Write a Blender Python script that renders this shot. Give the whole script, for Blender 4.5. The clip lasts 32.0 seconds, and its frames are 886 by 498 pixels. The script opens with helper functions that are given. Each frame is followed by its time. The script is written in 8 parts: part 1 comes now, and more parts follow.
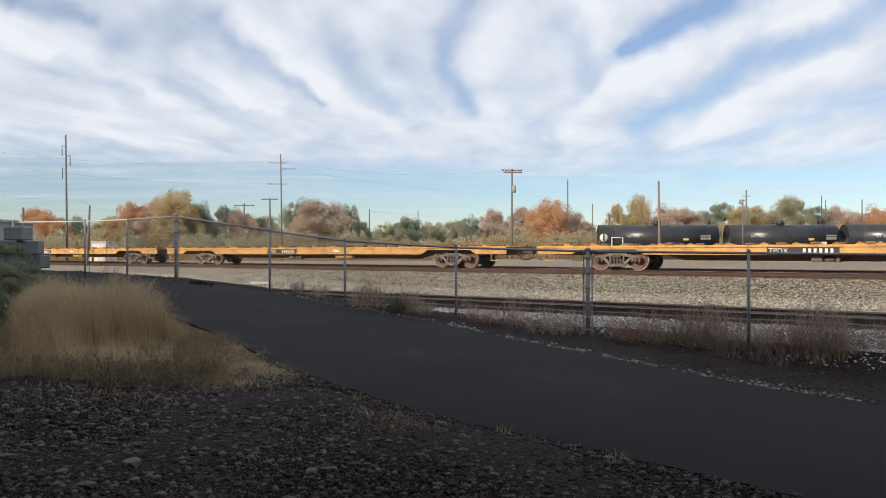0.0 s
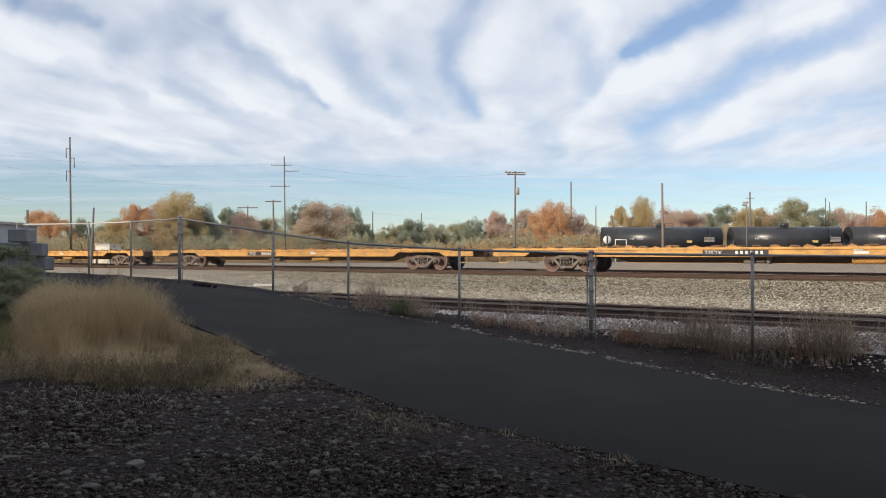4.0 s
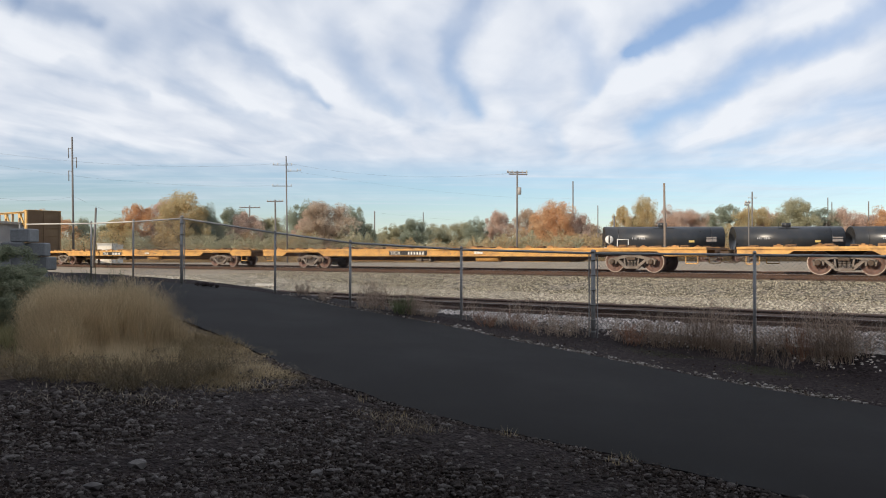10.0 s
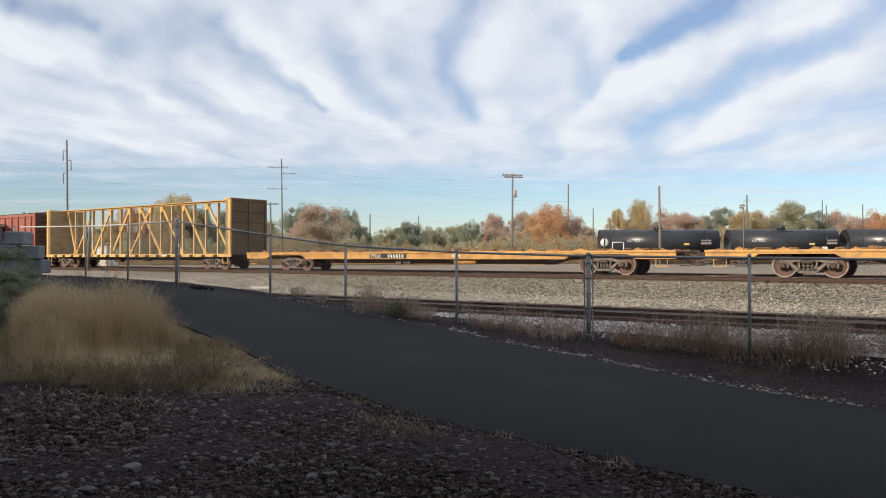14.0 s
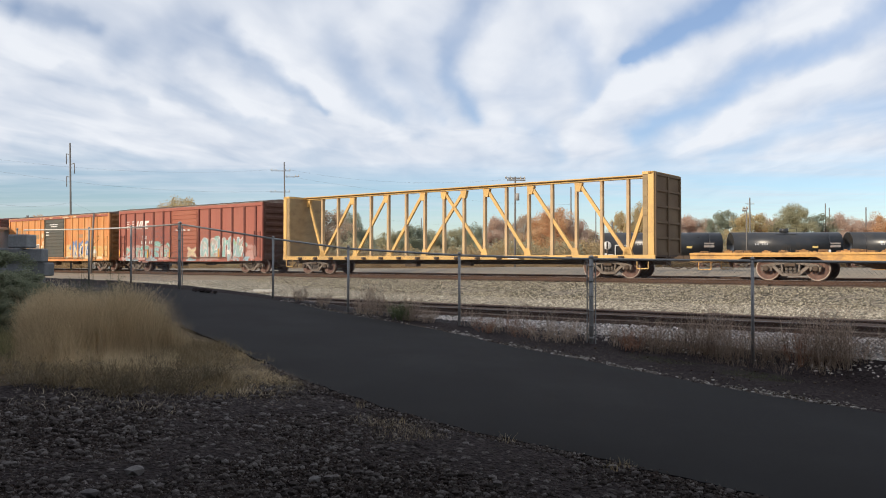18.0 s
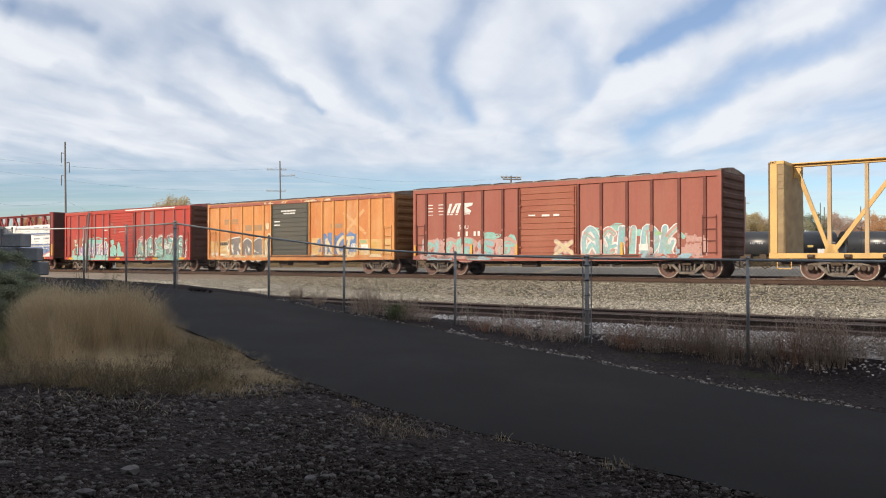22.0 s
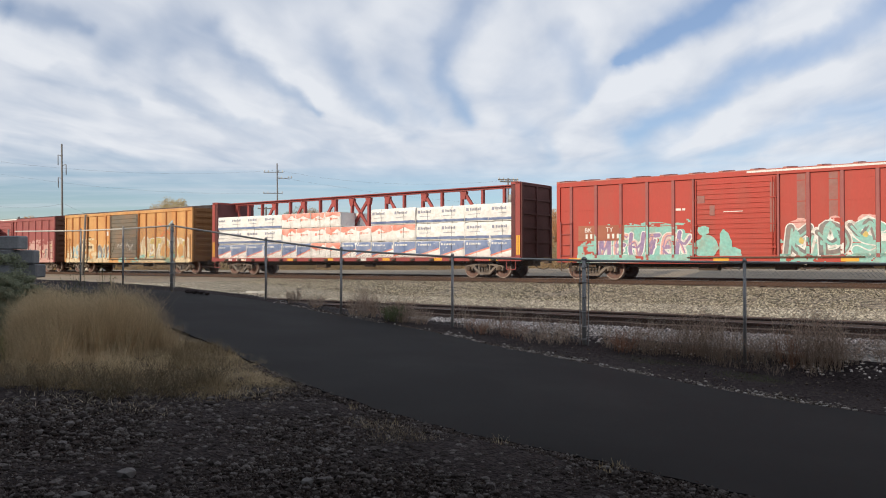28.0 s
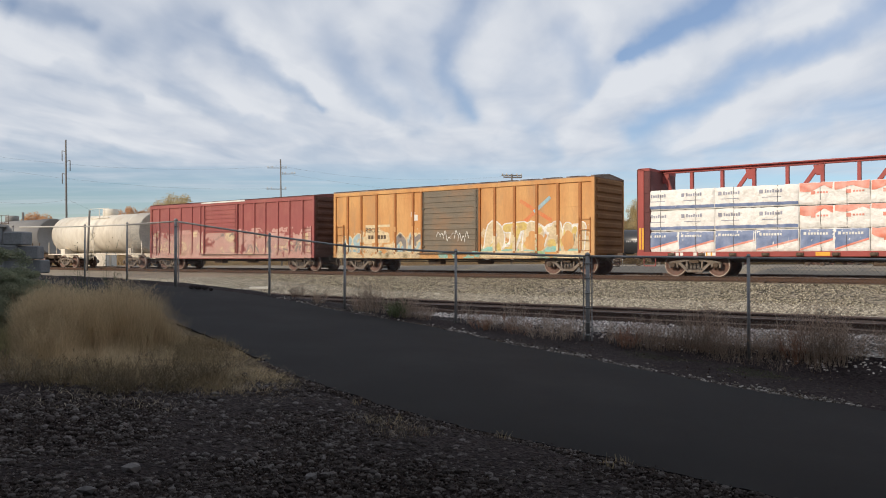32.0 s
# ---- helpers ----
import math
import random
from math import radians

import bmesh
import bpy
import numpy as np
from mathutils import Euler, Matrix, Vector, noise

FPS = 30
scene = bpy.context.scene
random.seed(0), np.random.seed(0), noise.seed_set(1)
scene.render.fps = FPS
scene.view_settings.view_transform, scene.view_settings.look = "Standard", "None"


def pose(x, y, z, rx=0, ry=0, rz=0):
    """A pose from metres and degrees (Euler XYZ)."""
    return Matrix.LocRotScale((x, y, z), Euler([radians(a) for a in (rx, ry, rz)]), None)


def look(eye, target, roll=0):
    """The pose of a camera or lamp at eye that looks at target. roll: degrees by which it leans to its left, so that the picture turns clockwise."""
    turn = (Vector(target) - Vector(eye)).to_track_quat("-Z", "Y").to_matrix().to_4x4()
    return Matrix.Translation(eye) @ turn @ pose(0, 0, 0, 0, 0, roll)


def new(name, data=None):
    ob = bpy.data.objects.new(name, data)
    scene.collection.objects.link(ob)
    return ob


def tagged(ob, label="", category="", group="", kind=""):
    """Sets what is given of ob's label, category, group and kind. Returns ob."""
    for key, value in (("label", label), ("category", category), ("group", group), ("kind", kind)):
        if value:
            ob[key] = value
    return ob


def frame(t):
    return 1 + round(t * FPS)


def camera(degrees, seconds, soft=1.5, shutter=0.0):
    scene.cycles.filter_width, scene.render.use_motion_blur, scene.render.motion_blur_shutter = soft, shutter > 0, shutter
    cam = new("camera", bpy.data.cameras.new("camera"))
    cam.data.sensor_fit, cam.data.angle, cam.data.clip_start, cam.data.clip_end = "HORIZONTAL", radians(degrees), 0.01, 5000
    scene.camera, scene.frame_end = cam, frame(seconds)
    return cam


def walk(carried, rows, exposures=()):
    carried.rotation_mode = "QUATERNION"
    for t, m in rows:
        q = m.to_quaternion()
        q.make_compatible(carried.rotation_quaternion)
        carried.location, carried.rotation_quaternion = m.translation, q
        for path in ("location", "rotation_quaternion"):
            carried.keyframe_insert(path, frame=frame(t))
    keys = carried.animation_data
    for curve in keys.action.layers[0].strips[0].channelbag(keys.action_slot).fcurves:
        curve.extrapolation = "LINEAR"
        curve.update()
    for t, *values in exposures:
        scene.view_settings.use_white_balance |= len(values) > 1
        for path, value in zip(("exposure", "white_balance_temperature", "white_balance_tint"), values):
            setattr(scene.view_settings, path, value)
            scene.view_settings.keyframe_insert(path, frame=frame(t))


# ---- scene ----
# Camera: hand-held on one spot, looking over a path and a fence to a railway line.
EYE = (0.0, 0.0, 1.6)
cam = camera(57.3, 32.0, soft=1.0)
# seconds, turn to the left, tilt upwards (degrees)
walk(cam, [(t, pose(*EYE, 90 + up, 0, turn)) for t, turn, up in [
    (0, -0.367, 0.272), (0.5, -0.367, 0.303), (1, -0.412, 0.426), (1.5, -0.413, 0.485), (2, -0.352, 0.562), (2.5, -0.352, 0.546),
    (3, -0.291, 0.515), (3.5, -0.215, 0.47), (5.5, 0.03, 0.364), (6, 0.015, 0.396), (6.5, 0.015, 0.426), (7, -0.03, 0.47),
    (7.5, -0.03, 0.47), (8, 0.015, 0.546), (8.5, 0, 0.53), (9, 0, 0.455), (9.5, 0, 0.455), (10, 0, 0.411), (10.5, 0.062, 0.396),
    (11, 0.169, 0.364), (11.5, 0.246, 0.317), (12, 0.2, 0.348), (12.5, 0.092, 0.455), (13, -0.122, 0.624), (13.5, -0.26, 0.684),
    (14, -0.322, 0.609), (14.5, -0.382, 0.53), (16.5, -0.245, 0.838), (17, -0.184, 0.745), (17.5, -0.153, 0.777), (18, -0.137, 0.823),
    (18.5, -0.137, 0.777), (19, -0.229, 0.792), (19.5, -0.276, 0.761), (20, -0.291, 0.639), (20.5, -0.352, 0.654), (21, -0.413, 0.669),
    (21.5, -0.413, 0.684), (22, -0.429, 0.762), (22.5, -0.382, 0.777), (23, -0.261, 0.777), (23.5, -0.261, 0.823), (24, -0.321, 0.793),
    (24.5, -0.397, 0.792), (25, -0.474, 0.868), (25.5, -0.474, 0.883), (27.5, -0.611, 0.93), (28, -0.626, 0.93), (28.5, -0.656, 0.899),
    (29, -0.641, 0.822), (29.5, -0.596, 0.807), (30, -0.535, 0.762), (30.5, -0.474, 0.714), (31, -0.382, 0.714), (31.5, -0.382, 0.669),
    (32, -0.382, 0.624),
]], exposures=[(0, 0), (20, 0), (25, -0.05), (28, -0.12), (30, -0.22), (32, -0.22)])

# World: low autumn sun behind the camera, streaked high cloud.
SUN_EL, SUN_DIR = radians(20), Vector((-0.75, -0.66, 0)).normalized()
world = bpy.data.worlds.new("sky")
scene.world = world
world.use_nodes = True


def build_sky():
    nt = world.node_tree
    nt.nodes.clear()
    N, L = nt.nodes.new, nt.links.new

    def math_node(op, a, b=None, clamp=False):
        n = N("ShaderNodeMath")
        n.operation, n.use_clamp = op, clamp
        for k, v in ((0, a), (1, b)):
            if v is None:
                continue
            if isinstance(v, (int, float)):
                n.inputs[k].default_value = v
            else:
                L(v, n.inputs[k])
        return n.outputs[0]

    tc = N("ShaderNodeTexCoord")
    sep = N("ShaderNodeSeparateXYZ")
    L(tc.outputs["Generated"], sep.inputs[0])
    up = math_node("MAXIMUM", sep.outputs[2], 0.012)
    high = math_node("ADD", up, 0.035)
    along = math_node("DIVIDE", sep.outputs[1], high)

    # cloud streets that run together behind the yard
    shifted = math_node("DIVIDE", math_node("SUBTRACT", sep.outputs[0], math_node("MULTIPLY", sep.outputs[1], 0.06)), high)

    def streak(sx, sy, ox, oy, scale, detail, distort, rough=0.5):
        c = N("ShaderNodeCombineXYZ")
        L(math_node("ADD", math_node("MULTIPLY", shifted, sx), ox), c.inputs[0])
        L(math_node("ADD", math_node("MULTIPLY", along, sy), oy), c.inputs[1])
        n = N("ShaderNodeTexNoise")
        n.inputs["Scale"].default_value = scale
        n.inputs["Detail"].default_value = detail
        n.inputs["Roughness"].default_value = rough
        n.inputs["Distortion"].default_value = distort
        L(c.outputs[0], n.inputs["Vector"])
        return n.outputs[0]

    big = streak(1.0, 0.16, 3.55, 0.3, 1.3, 3.0, 0.3, 0.45)
    fine = streak(1.0, 0.42, 8.0, 5.0, 2.6, 4.0, 0.5, 0.45)
    wisps = streak(0.22, 0.9, 1.0, 2.0, 1.5, 6.0, 0.5, 0.6)

    # bearing and height of each direction, gently stirred so that the cloud edges fray
    front = math_node("MAXIMUM", sep.outputs[1], 0.06)
    flat = N("ShaderNodeCombineXYZ")
    L(math_node("DIVIDE", sep.outputs[0], front), flat.inputs[0])
    L(math_node("DIVIDE", sep.outputs[2], front), flat.inputs[1])
    here = flat.outputs[0]
    for scale, amount in ((6.0, 0.045), (17.0, 0.030), (45.0, 0.012)):
        stir = N("ShaderNodeTexNoise")
        stir.inputs["Scale"].default_value, stir.inputs["Detail"].default_value = scale, 3
        L(flat.outputs[0], stir.inputs["Vector"])
        off = N("ShaderNodeVectorMath")
        off.operation = "MULTIPLY_ADD"
        L(stir.outputs["Color"], off.inputs[0])
        off.inputs[1].default_value = (amount, amount, 0)
        L(here, off.inputs[2])
        back = N("ShaderNodeVectorMath")
        back.operation = "SUBTRACT"
        L(off.outputs[0], back.inputs[0])
        back.inputs[1].default_value = (amount / 2, amount / 2, 0)
        here = back.outputs[0]

    def band(a, b, w0, w1):
        """A soft-edged stretch of a streak between two bearings, from width w0 to w1."""
        d = Vector((b[0] - a[0], b[1] - a[1], 0))
        rel = N("ShaderNodeVectorMath")
        rel.operation = "SUBTRACT"
        if chain:
            # one stretch after the other, to keep the shader small
            after = N("ShaderNodeVectorMath")
            after.operation = "MULTIPLY_ADD"
            L(chain[-1], after.inputs[0])
            after.inputs[1].default_value = (1e-6, 1e-6, 0)
            L(here, after.inputs[2])
            L(after.outputs[0], rel.inputs[0])
        else:
            L(here, rel.inputs[0])
        rel.inputs[1].default_value = (*a, 0)
        dot = N("ShaderNodeVectorMath")
        dot.operation = "DOT_PRODUCT"
        L(rel.outputs[0], dot.inputs[0])
        dot.inputs[1].default_value = d / d.length_squared
        t = math_node("ADD", dot.outputs["Value"], 0.0, True)
        near = N("ShaderNodeVectorMath")
        near.operation = "SCALE"
        near.inputs[0].default_value = d
        L(t, near.inputs["Scale"])
        dist = N("ShaderNodeVectorMath")
        dist.operation = "DISTANCE"
        L(rel.outputs[0], dist.inputs[0])
        L(near.outputs[0], dist.inputs[1])
        q = math_node("DIVIDE", dist.outputs["Value"], math_node("ADD", math_node("MULTIPLY", t, w1 - w0), w0))
        chain.append(math_node("POWER", 2.718, math_node("MULTIPLY", math_node("MULTIPLY", q, q), -1.0)))
        return chain[-1]

    sums, chain = {}, []

    def streak_line(kind, pts, w0, w1, amount):
        n, line = len(pts) - 1, None
        for k in range(n):
            e = band(pts[k], pts[k + 1], w0 + (w1 - w0) * k / n, w0 + (w1 - w0) * (k + 1) / n)
            line = e if line is None else math_node("MAXIMUM", line, e)
        line = math_node("MULTIPLY", line, amount)
        sums[kind] = line if kind not in sums else math_node("ADD", sums[kind], line)

    def gap(*row):
        streak_line("gap", *row)

    def ridge(*row):
        streak_line("ridge", *row)

    gap([(0.381, 0.336), (0.311, 0.296), (0.258, 0.270), (0.228, 0.250)], 0.0300, 0.0120, 1.15)
    gap([(0.228, 0.250), (0.205, 0.225), (0.185, 0.197)], 0.0120, 0.0090, 0.35)
    gap([(0.576, 0.322), (0.499, 0.284), (0.43, 0.251), (0.36, 0.211), (0.301, 0.183), (0.234, 0.154)], 0.0270, 0.0150, 0.68)
    gap([(0.053, 0.329), (0.024, 0.284), (0.008, 0.249), (0.011, 0.225), (0.033, 0.19), (0.043, 0.173)], 0.0237, 0.0098, 0.62)
    gap([(-0.271, 0.288), (-0.247, 0.253), (-0.212, 0.223), (-0.177, 0.198), (-0.146, 0.183)], 0.0181, 0.0063, 0.58)
    gap([(-0.139, 0.274), (-0.114, 0.232), (-0.083, 0.2), (-0.059, 0.176)], 0.0279, 0.0126, 0.42)
    gap([(-0.317, 0.288), (-0.358, 0.267), (-0.397, 0.246)], 0.0321, 0.0209, 0.34)
    gap([(-0.519, 0.322), (-0.463, 0.298), (-0.421, 0.284)], 0.0181, 0.0126, 0.5)
    gap([(-0.463, 0.235), (-0.414, 0.207), (-0.369, 0.19)], 0.0139, 0.0084, 0.32)
    gap([(0.158, 0.281), (0.182, 0.239), (0.172, 0.19)], 0.0237, 0.0153, 0.38)
    gap([(0.555, 0.191), (0.478, 0.173), (0.416, 0.154), (0.339, 0.129)], 0.0153, 0.0112, 0.35)
    gap([(0.311, 0.159), (0.273, 0.133), (0.234, 0.117)], 0.0209, 0.0181, 0.3)
    gap([(-0.547, 0.329), (-0.526, 0.315)], 0.0209, 0.0139, 0.4)
    gap([(-0.059, 0.232), (-0.031, 0.197), (0.004, 0.173)], 0.0167, 0.0098, 0.35)
    gap([(-0.338, 0.211), (-0.282, 0.186), (-0.219, 0.173)], 0.0098, 0.0070, 0.22)
    gap([(-0.519, 0.148), (-0.421, 0.131), (-0.317, 0.117)], 0.0098, 0.0063, 0.25)
    gap([(0.102, 0.169), (0.137, 0.148), (0.151, 0.127)], 0.0126, 0.0098, 0.25)
    ridge([(0.513, 0.322), (0.374, 0.275), (0.276, 0.237), (0.213, 0.2), (0.172, 0.166)], 0.0321, 0.0237, 0.75)
    ridge([(0.569, 0.261), (0.464, 0.223), (0.374, 0.183), (0.318, 0.156), (0.276, 0.133)], 0.0251, 0.0153, 0.7)
    ridge([(-0.257, 0.281), (-0.198, 0.235), (-0.149, 0.2), (-0.1, 0.173), (-0.045, 0.152)], 0.0209, 0.0098, 0.7)
    ridge([(-0.561, 0.291), (-0.484, 0.256), (-0.414, 0.219), (-0.344, 0.186), (-0.268, 0.159)], 0.0167, 0.0139, 0.55)
    ridge([(-0.561, 0.239), (-0.484, 0.211), (-0.407, 0.183)], 0.0181, 0.0153, 0.4)
    ridge([(-0.306, 0.235), (-0.254, 0.2), (-0.198, 0.173)], 0.0167, 0.0126, 0.5)
    ridge([(0.081, 0.329), (0.067, 0.274), (0.046, 0.225), (0.067, 0.183), (0.095, 0.155)], 0.0363, 0.0209, 0.45)
    ridge([(-0.045, 0.329), (-0.1, 0.288), (-0.086, 0.246), (-0.031, 0.2), (0.004, 0.166)], 0.0237, 0.0153, 0.5)
    ridge([(-0.156, 0.315), (-0.128, 0.267)], 0.0279, 0.0209, 0.3)
    ridge([(0.541, 0.152), (0.457, 0.133), (0.374, 0.117)], 0.0167, 0.0126, 0.4)
    ridge([(-0.561, 0.169), (-0.435, 0.152), (-0.317, 0.138)], 0.0195, 0.0167, 0.35)
    ridge([(0.165, 0.329), (0.199, 0.288), (0.192, 0.253)], 0.0209, 0.0167, 0.3)
    ahead = N("ShaderNodeMapRange")
    ahead.inputs[1].default_value, ahead.inputs[2].default_value = 0.15, 0.5
    L(sep.outputs[1], ahead.inputs[0])
    gaps = math_node("MULTIPLY", sums["gap"], ahead.outputs[0])
    ridges = math_node("MULTIPLY", sums["ridge"], ahead.outputs[0])
    mix = math_node("ADD", math_node("MULTIPLY", math_node("SUBTRACT", big, 0.5), 0.35), math_node("MULTIPLY", math_node("SUBTRACT", fine, 0.5), 0.5))
    mix = math_node("ADD", math_node("ADD", mix, 0.93), math_node("SUBTRACT", math_node("MULTIPLY", ridges, 0.25), math_node("MULTIPLY", gaps, 0.74)))
    # clear lower sky with thin level wisps; the cloud sheet thins out overhead
    low = N("ShaderNodeMapRange")
    low.interpolation_type = "SMOOTHSTEP"
    low.inputs[1].default_value, low.inputs[2].default_value = 0.082, 0.132
    L(up, low.inputs[0])
    level = N("ShaderNodeMapRange")
    level.inputs[1].default_value, level.inputs[2].default_value, level.inputs[3].default_value, level.inputs[4].default_value = 0.42, 0.74, 0.05, 0.85
    L(wisps, level.inputs[0])
    lowcov = math_node("MULTIPLY", level.outputs[0], math_node("ADD", math_node("MULTIPLY", math_node("SUBTRACT", up, 0.045, True), 12.0), 0.35, True))
    over = N("ShaderNodeMapRange")
    over.inputs[1].default_value, over.inputs[2].default_value, over.inputs[3].default_value, over.inputs[4].default_value = 0.34, 0.7, 1.0, 0.85
    L(up, over.inputs[0])
    high_cov = math_node("MULTIPLY", math_node("MAXIMUM", math_node("ADD", mix, 0.0, True), 0.22), over.outputs[0])
    pick = N("ShaderNodeMixRGB")
    L(low.outputs[0], pick.inputs[0])
    L(lowcov, pick.inputs[1])
    L(high_cov, pick.inputs[2])
    cov = math_node("MULTIPLY", pick.outputs[0], 0.97)

    sky = N("ShaderNodeTexSky")
    sky.sky_type = "NISHITA"
    sky.sun_disc = False
    sky.sun_elevation = SUN_EL
    sky.sun_rotation = math.atan2(SUN_DIR.x, SUN_DIR.y)
    sky.air_density, sky.dust_density, sky.ozone_density = 1.0, 0.1, 2.5
    blue = N("ShaderNodeMixRGB")
    blue.blend_type = "MULTIPLY"
    blue.inputs[0].default_value = 1.0
    blue.inputs[2].default_value = (0.101, 0.107, 0.122, 1)
    L(sky.outputs[0], blue.inputs[1])
    white = N("ShaderNodeMixRGB")
    white.inputs[1].default_value = (0.565, 0.63, 0.75, 1)
    white.inputs[2].default_value = (0.87, 0.90, 0.955, 1)
    tone = N("ShaderNodeMapRange")
    tone.inputs[1].default_value, tone.inputs[2].default_value = 0.22, 0.66
    shade = math_node("ADD", math_node("MULTIPLY", fine, 0.55), math_node("MULTIPLY", streak(0.9, 0.3, 2.0, 7.0, 5.0, 5.0, 0.6, 0.5), 0.35))
    L(math_node("ADD", shade, math_node("SUBTRACT", math_node("MULTIPLY", ridges, 0.26), math_node("MULTIPLY", gaps, 0.16))), tone.inputs[0])
    L(tone.outputs[0], white.inputs[0])
    out = N("ShaderNodeMixRGB")
    L(cov, out.inputs[0])
    L(blue.outputs[0], out.inputs[1])
    L(white.outputs[0], out.inputs[2])
    bg = N("ShaderNodeBackground")
    bg.inputs["Strength"].default_value = 1.0
    L(out.outputs[0], bg.inputs[0])
    wo = N("ShaderNodeOutputWorld")
    L(bg.outputs[0], wo.inputs[0])


build_sky()
sun = new("sun", bpy.data.lights.new("sun", "SUN"))
sun.data.energy, sun.data.angle, sun.data.color = 3.8, radians(0.6), (1.0, 0.86, 0.68)
sun.matrix_world = look(SUN_DIR * 50 * math.cos(SUN_EL) + Vector((0, 0, 50 * math.sin(SUN_EL))), (0, 0, 0))


# ---- materials ----
MATS = {}


def mat(name, c1, c2=None, rough=0.8, metal=0.0, scale=6.0, fine=40.0, bump=0.15, spread=0.12, dirt=None, dirt_scale=0.8,
        dirt_amount=0.45, stretch=(1, 1, 1), dist=0.02, voronoi=False, rand=0.0, spec=0.5, streaks=None):
    """Two-scale procedural surface in the thing's own space."""
    if name in MATS:
        return MATS[name]
    m = bpy.data.materials.new(name)
    m.use_nodes = True
    nt = m.node_tree
    N, L = nt.nodes.new, nt.links.new
    bsdf = nt.nodes["Principled BSDF"]
    bsdf.inputs["Metallic"].default_value = metal
    bsdf.inputs["Specular IOR Level"].default_value = spec
    tc = N("ShaderNodeTexCoord")
    mp = N("ShaderNodeMapping")
    mp.inputs["Scale"].default_value = stretch
    L(tc.outputs["Object"], mp.inputs[0])
    big = N("ShaderNodeTexNoise")
    big.inputs["Scale"].default_value, big.inputs["Detail"].default_value = scale, 6
    L(mp.outputs[0], big.inputs["Vector"])
    if voronoi:
        small = N("ShaderNodeTexVoronoi")
        small.inputs["Scale"].default_value = fine
        sval, scol = small.outputs["Distance"], small.outputs["Color"]
    else:
        small = N("ShaderNodeTexNoise")
        small.inputs["Scale"].default_value, small.inputs["Detail"].default_value = fine, 4
        sval = scol = small.outputs[0]
    L(mp.outputs[0], small.inputs["Vector"])
    ramp = N("ShaderNodeMapRange")
    ramp.inputs[1].default_value, ramp.inputs[2].default_value = 0.32, 0.68
    L(big.outputs[0], ramp.inputs[0])
    mix = N("ShaderNodeMixRGB")
    mix.inputs[1].default_value = (*c1, 1)
    mix.inputs[2].default_value = (*(c2 or [v * 0.75 for v in c1]), 1)
    L(ramp.outputs[0], mix.inputs[0])
    bw = N("ShaderNodeRGBToBW")
    L(scol, bw.inputs[0])
    val = N("ShaderNodeMapRange")
    val.inputs[1].default_value, val.inputs[2].default_value = 0.2, 0.8
    val.inputs[3].default_value, val.inputs[4].default_value = 1 - spread, 1 + spread
    L(bw.outputs[0], val.inputs[0])
    mul = N("ShaderNodeVectorMath")
    mul.operation = "SCALE"
    L(mix.outputs[0], mul.inputs[0])
    L(val.outputs[0], mul.inputs["Scale"])
    col = mul.outputs[0]
    if dirt:
        dn = N("ShaderNodeTexNoise")
        dn.inputs["Scale"].default_value, dn.inputs["Detail"].default_value, dn.inputs["Roughness"].default_value = dirt_scale, 8, 0.68
        L(mp.outputs[0], dn.inputs["Vector"])
        dr = N("ShaderNodeMapRange")
        dr.inputs[1].default_value, dr.inputs[2].default_value = 0.48, 0.66
        dr.inputs[4].default_value = dirt_amount
        L(dn.outputs[0], dr.inputs[0])
        dm = N("ShaderNodeMixRGB")
        dm.inputs[2].default_value = (*dirt, 1)
        L(dr.outputs[0], dm.inputs[0])
        L(col, dm.inputs[1])
        col = dm.outputs[0]
    if streaks:
        # rain streaks and rust runs down the sheets
        sm = N("ShaderNodeMapping")
        sm.inputs["Scale"].default_value = (2.2, 2.2, 0.25)
        L(tc.outputs["Object"], sm.inputs[0])
        sn = N("ShaderNodeTexNoise")
        sn.inputs["Scale"].default_value, sn.inputs["Detail"].default_value, sn.inputs["Roughness"].default_value = 1.6, 5, 0.65
        L(sm.outputs[0], sn.inputs["Vector"])
        sr = N("ShaderNodeMapRange")
        sr.inputs[1].default_value, sr.inputs[2].default_value, sr.inputs[4].default_value = 0.50, 0.78, 0.45
        L(sn.outputs[0], sr.inputs[0])
        sx = N("ShaderNodeMixRGB")
        sx.inputs[2].default_value = (*streaks, 1)
        L(sr.outputs[0], sx.inputs[0])
        L(col, sx.inputs[1])
        col = sx.outputs[0]
    if rand:
        oi = N("ShaderNodeObjectInfo")
        rr = N("ShaderNodeMapRange")
        rr.inputs[3].default_value, rr.inputs[4].default_value = 1 - rand, 1 + rand
        L(oi.outputs["Random"], rr.inputs[0])
        m2 = N("ShaderNodeVectorMath")
        m2.operation = "SCALE"
        L(col, m2.inputs[0])
        L(rr.outputs[0], m2.inputs["Scale"])
        col = m2.outputs[0]
    L(col, bsdf.inputs["Base Color"])
    rr = N("ShaderNodeMapRange")
    rr.inputs[3].default_value, rr.inputs[4].default_value = max(rough - 0.12, 0.05), min(rough + 0.12, 1)
    L(big.outputs[0], rr.inputs[0])
    L(rr.outputs[0], bsdf.inputs["Roughness"])
    if bump:
        bp = N("ShaderNodeBump")
        bp.inputs["Strength"].default_value, bp.inputs["Distance"].default_value = bump, dist
        L(sval, bp.inputs["Height"])
        L(bp.outputs[0], bsdf.inputs["Normal"])
    MATS[name] = m
    return m


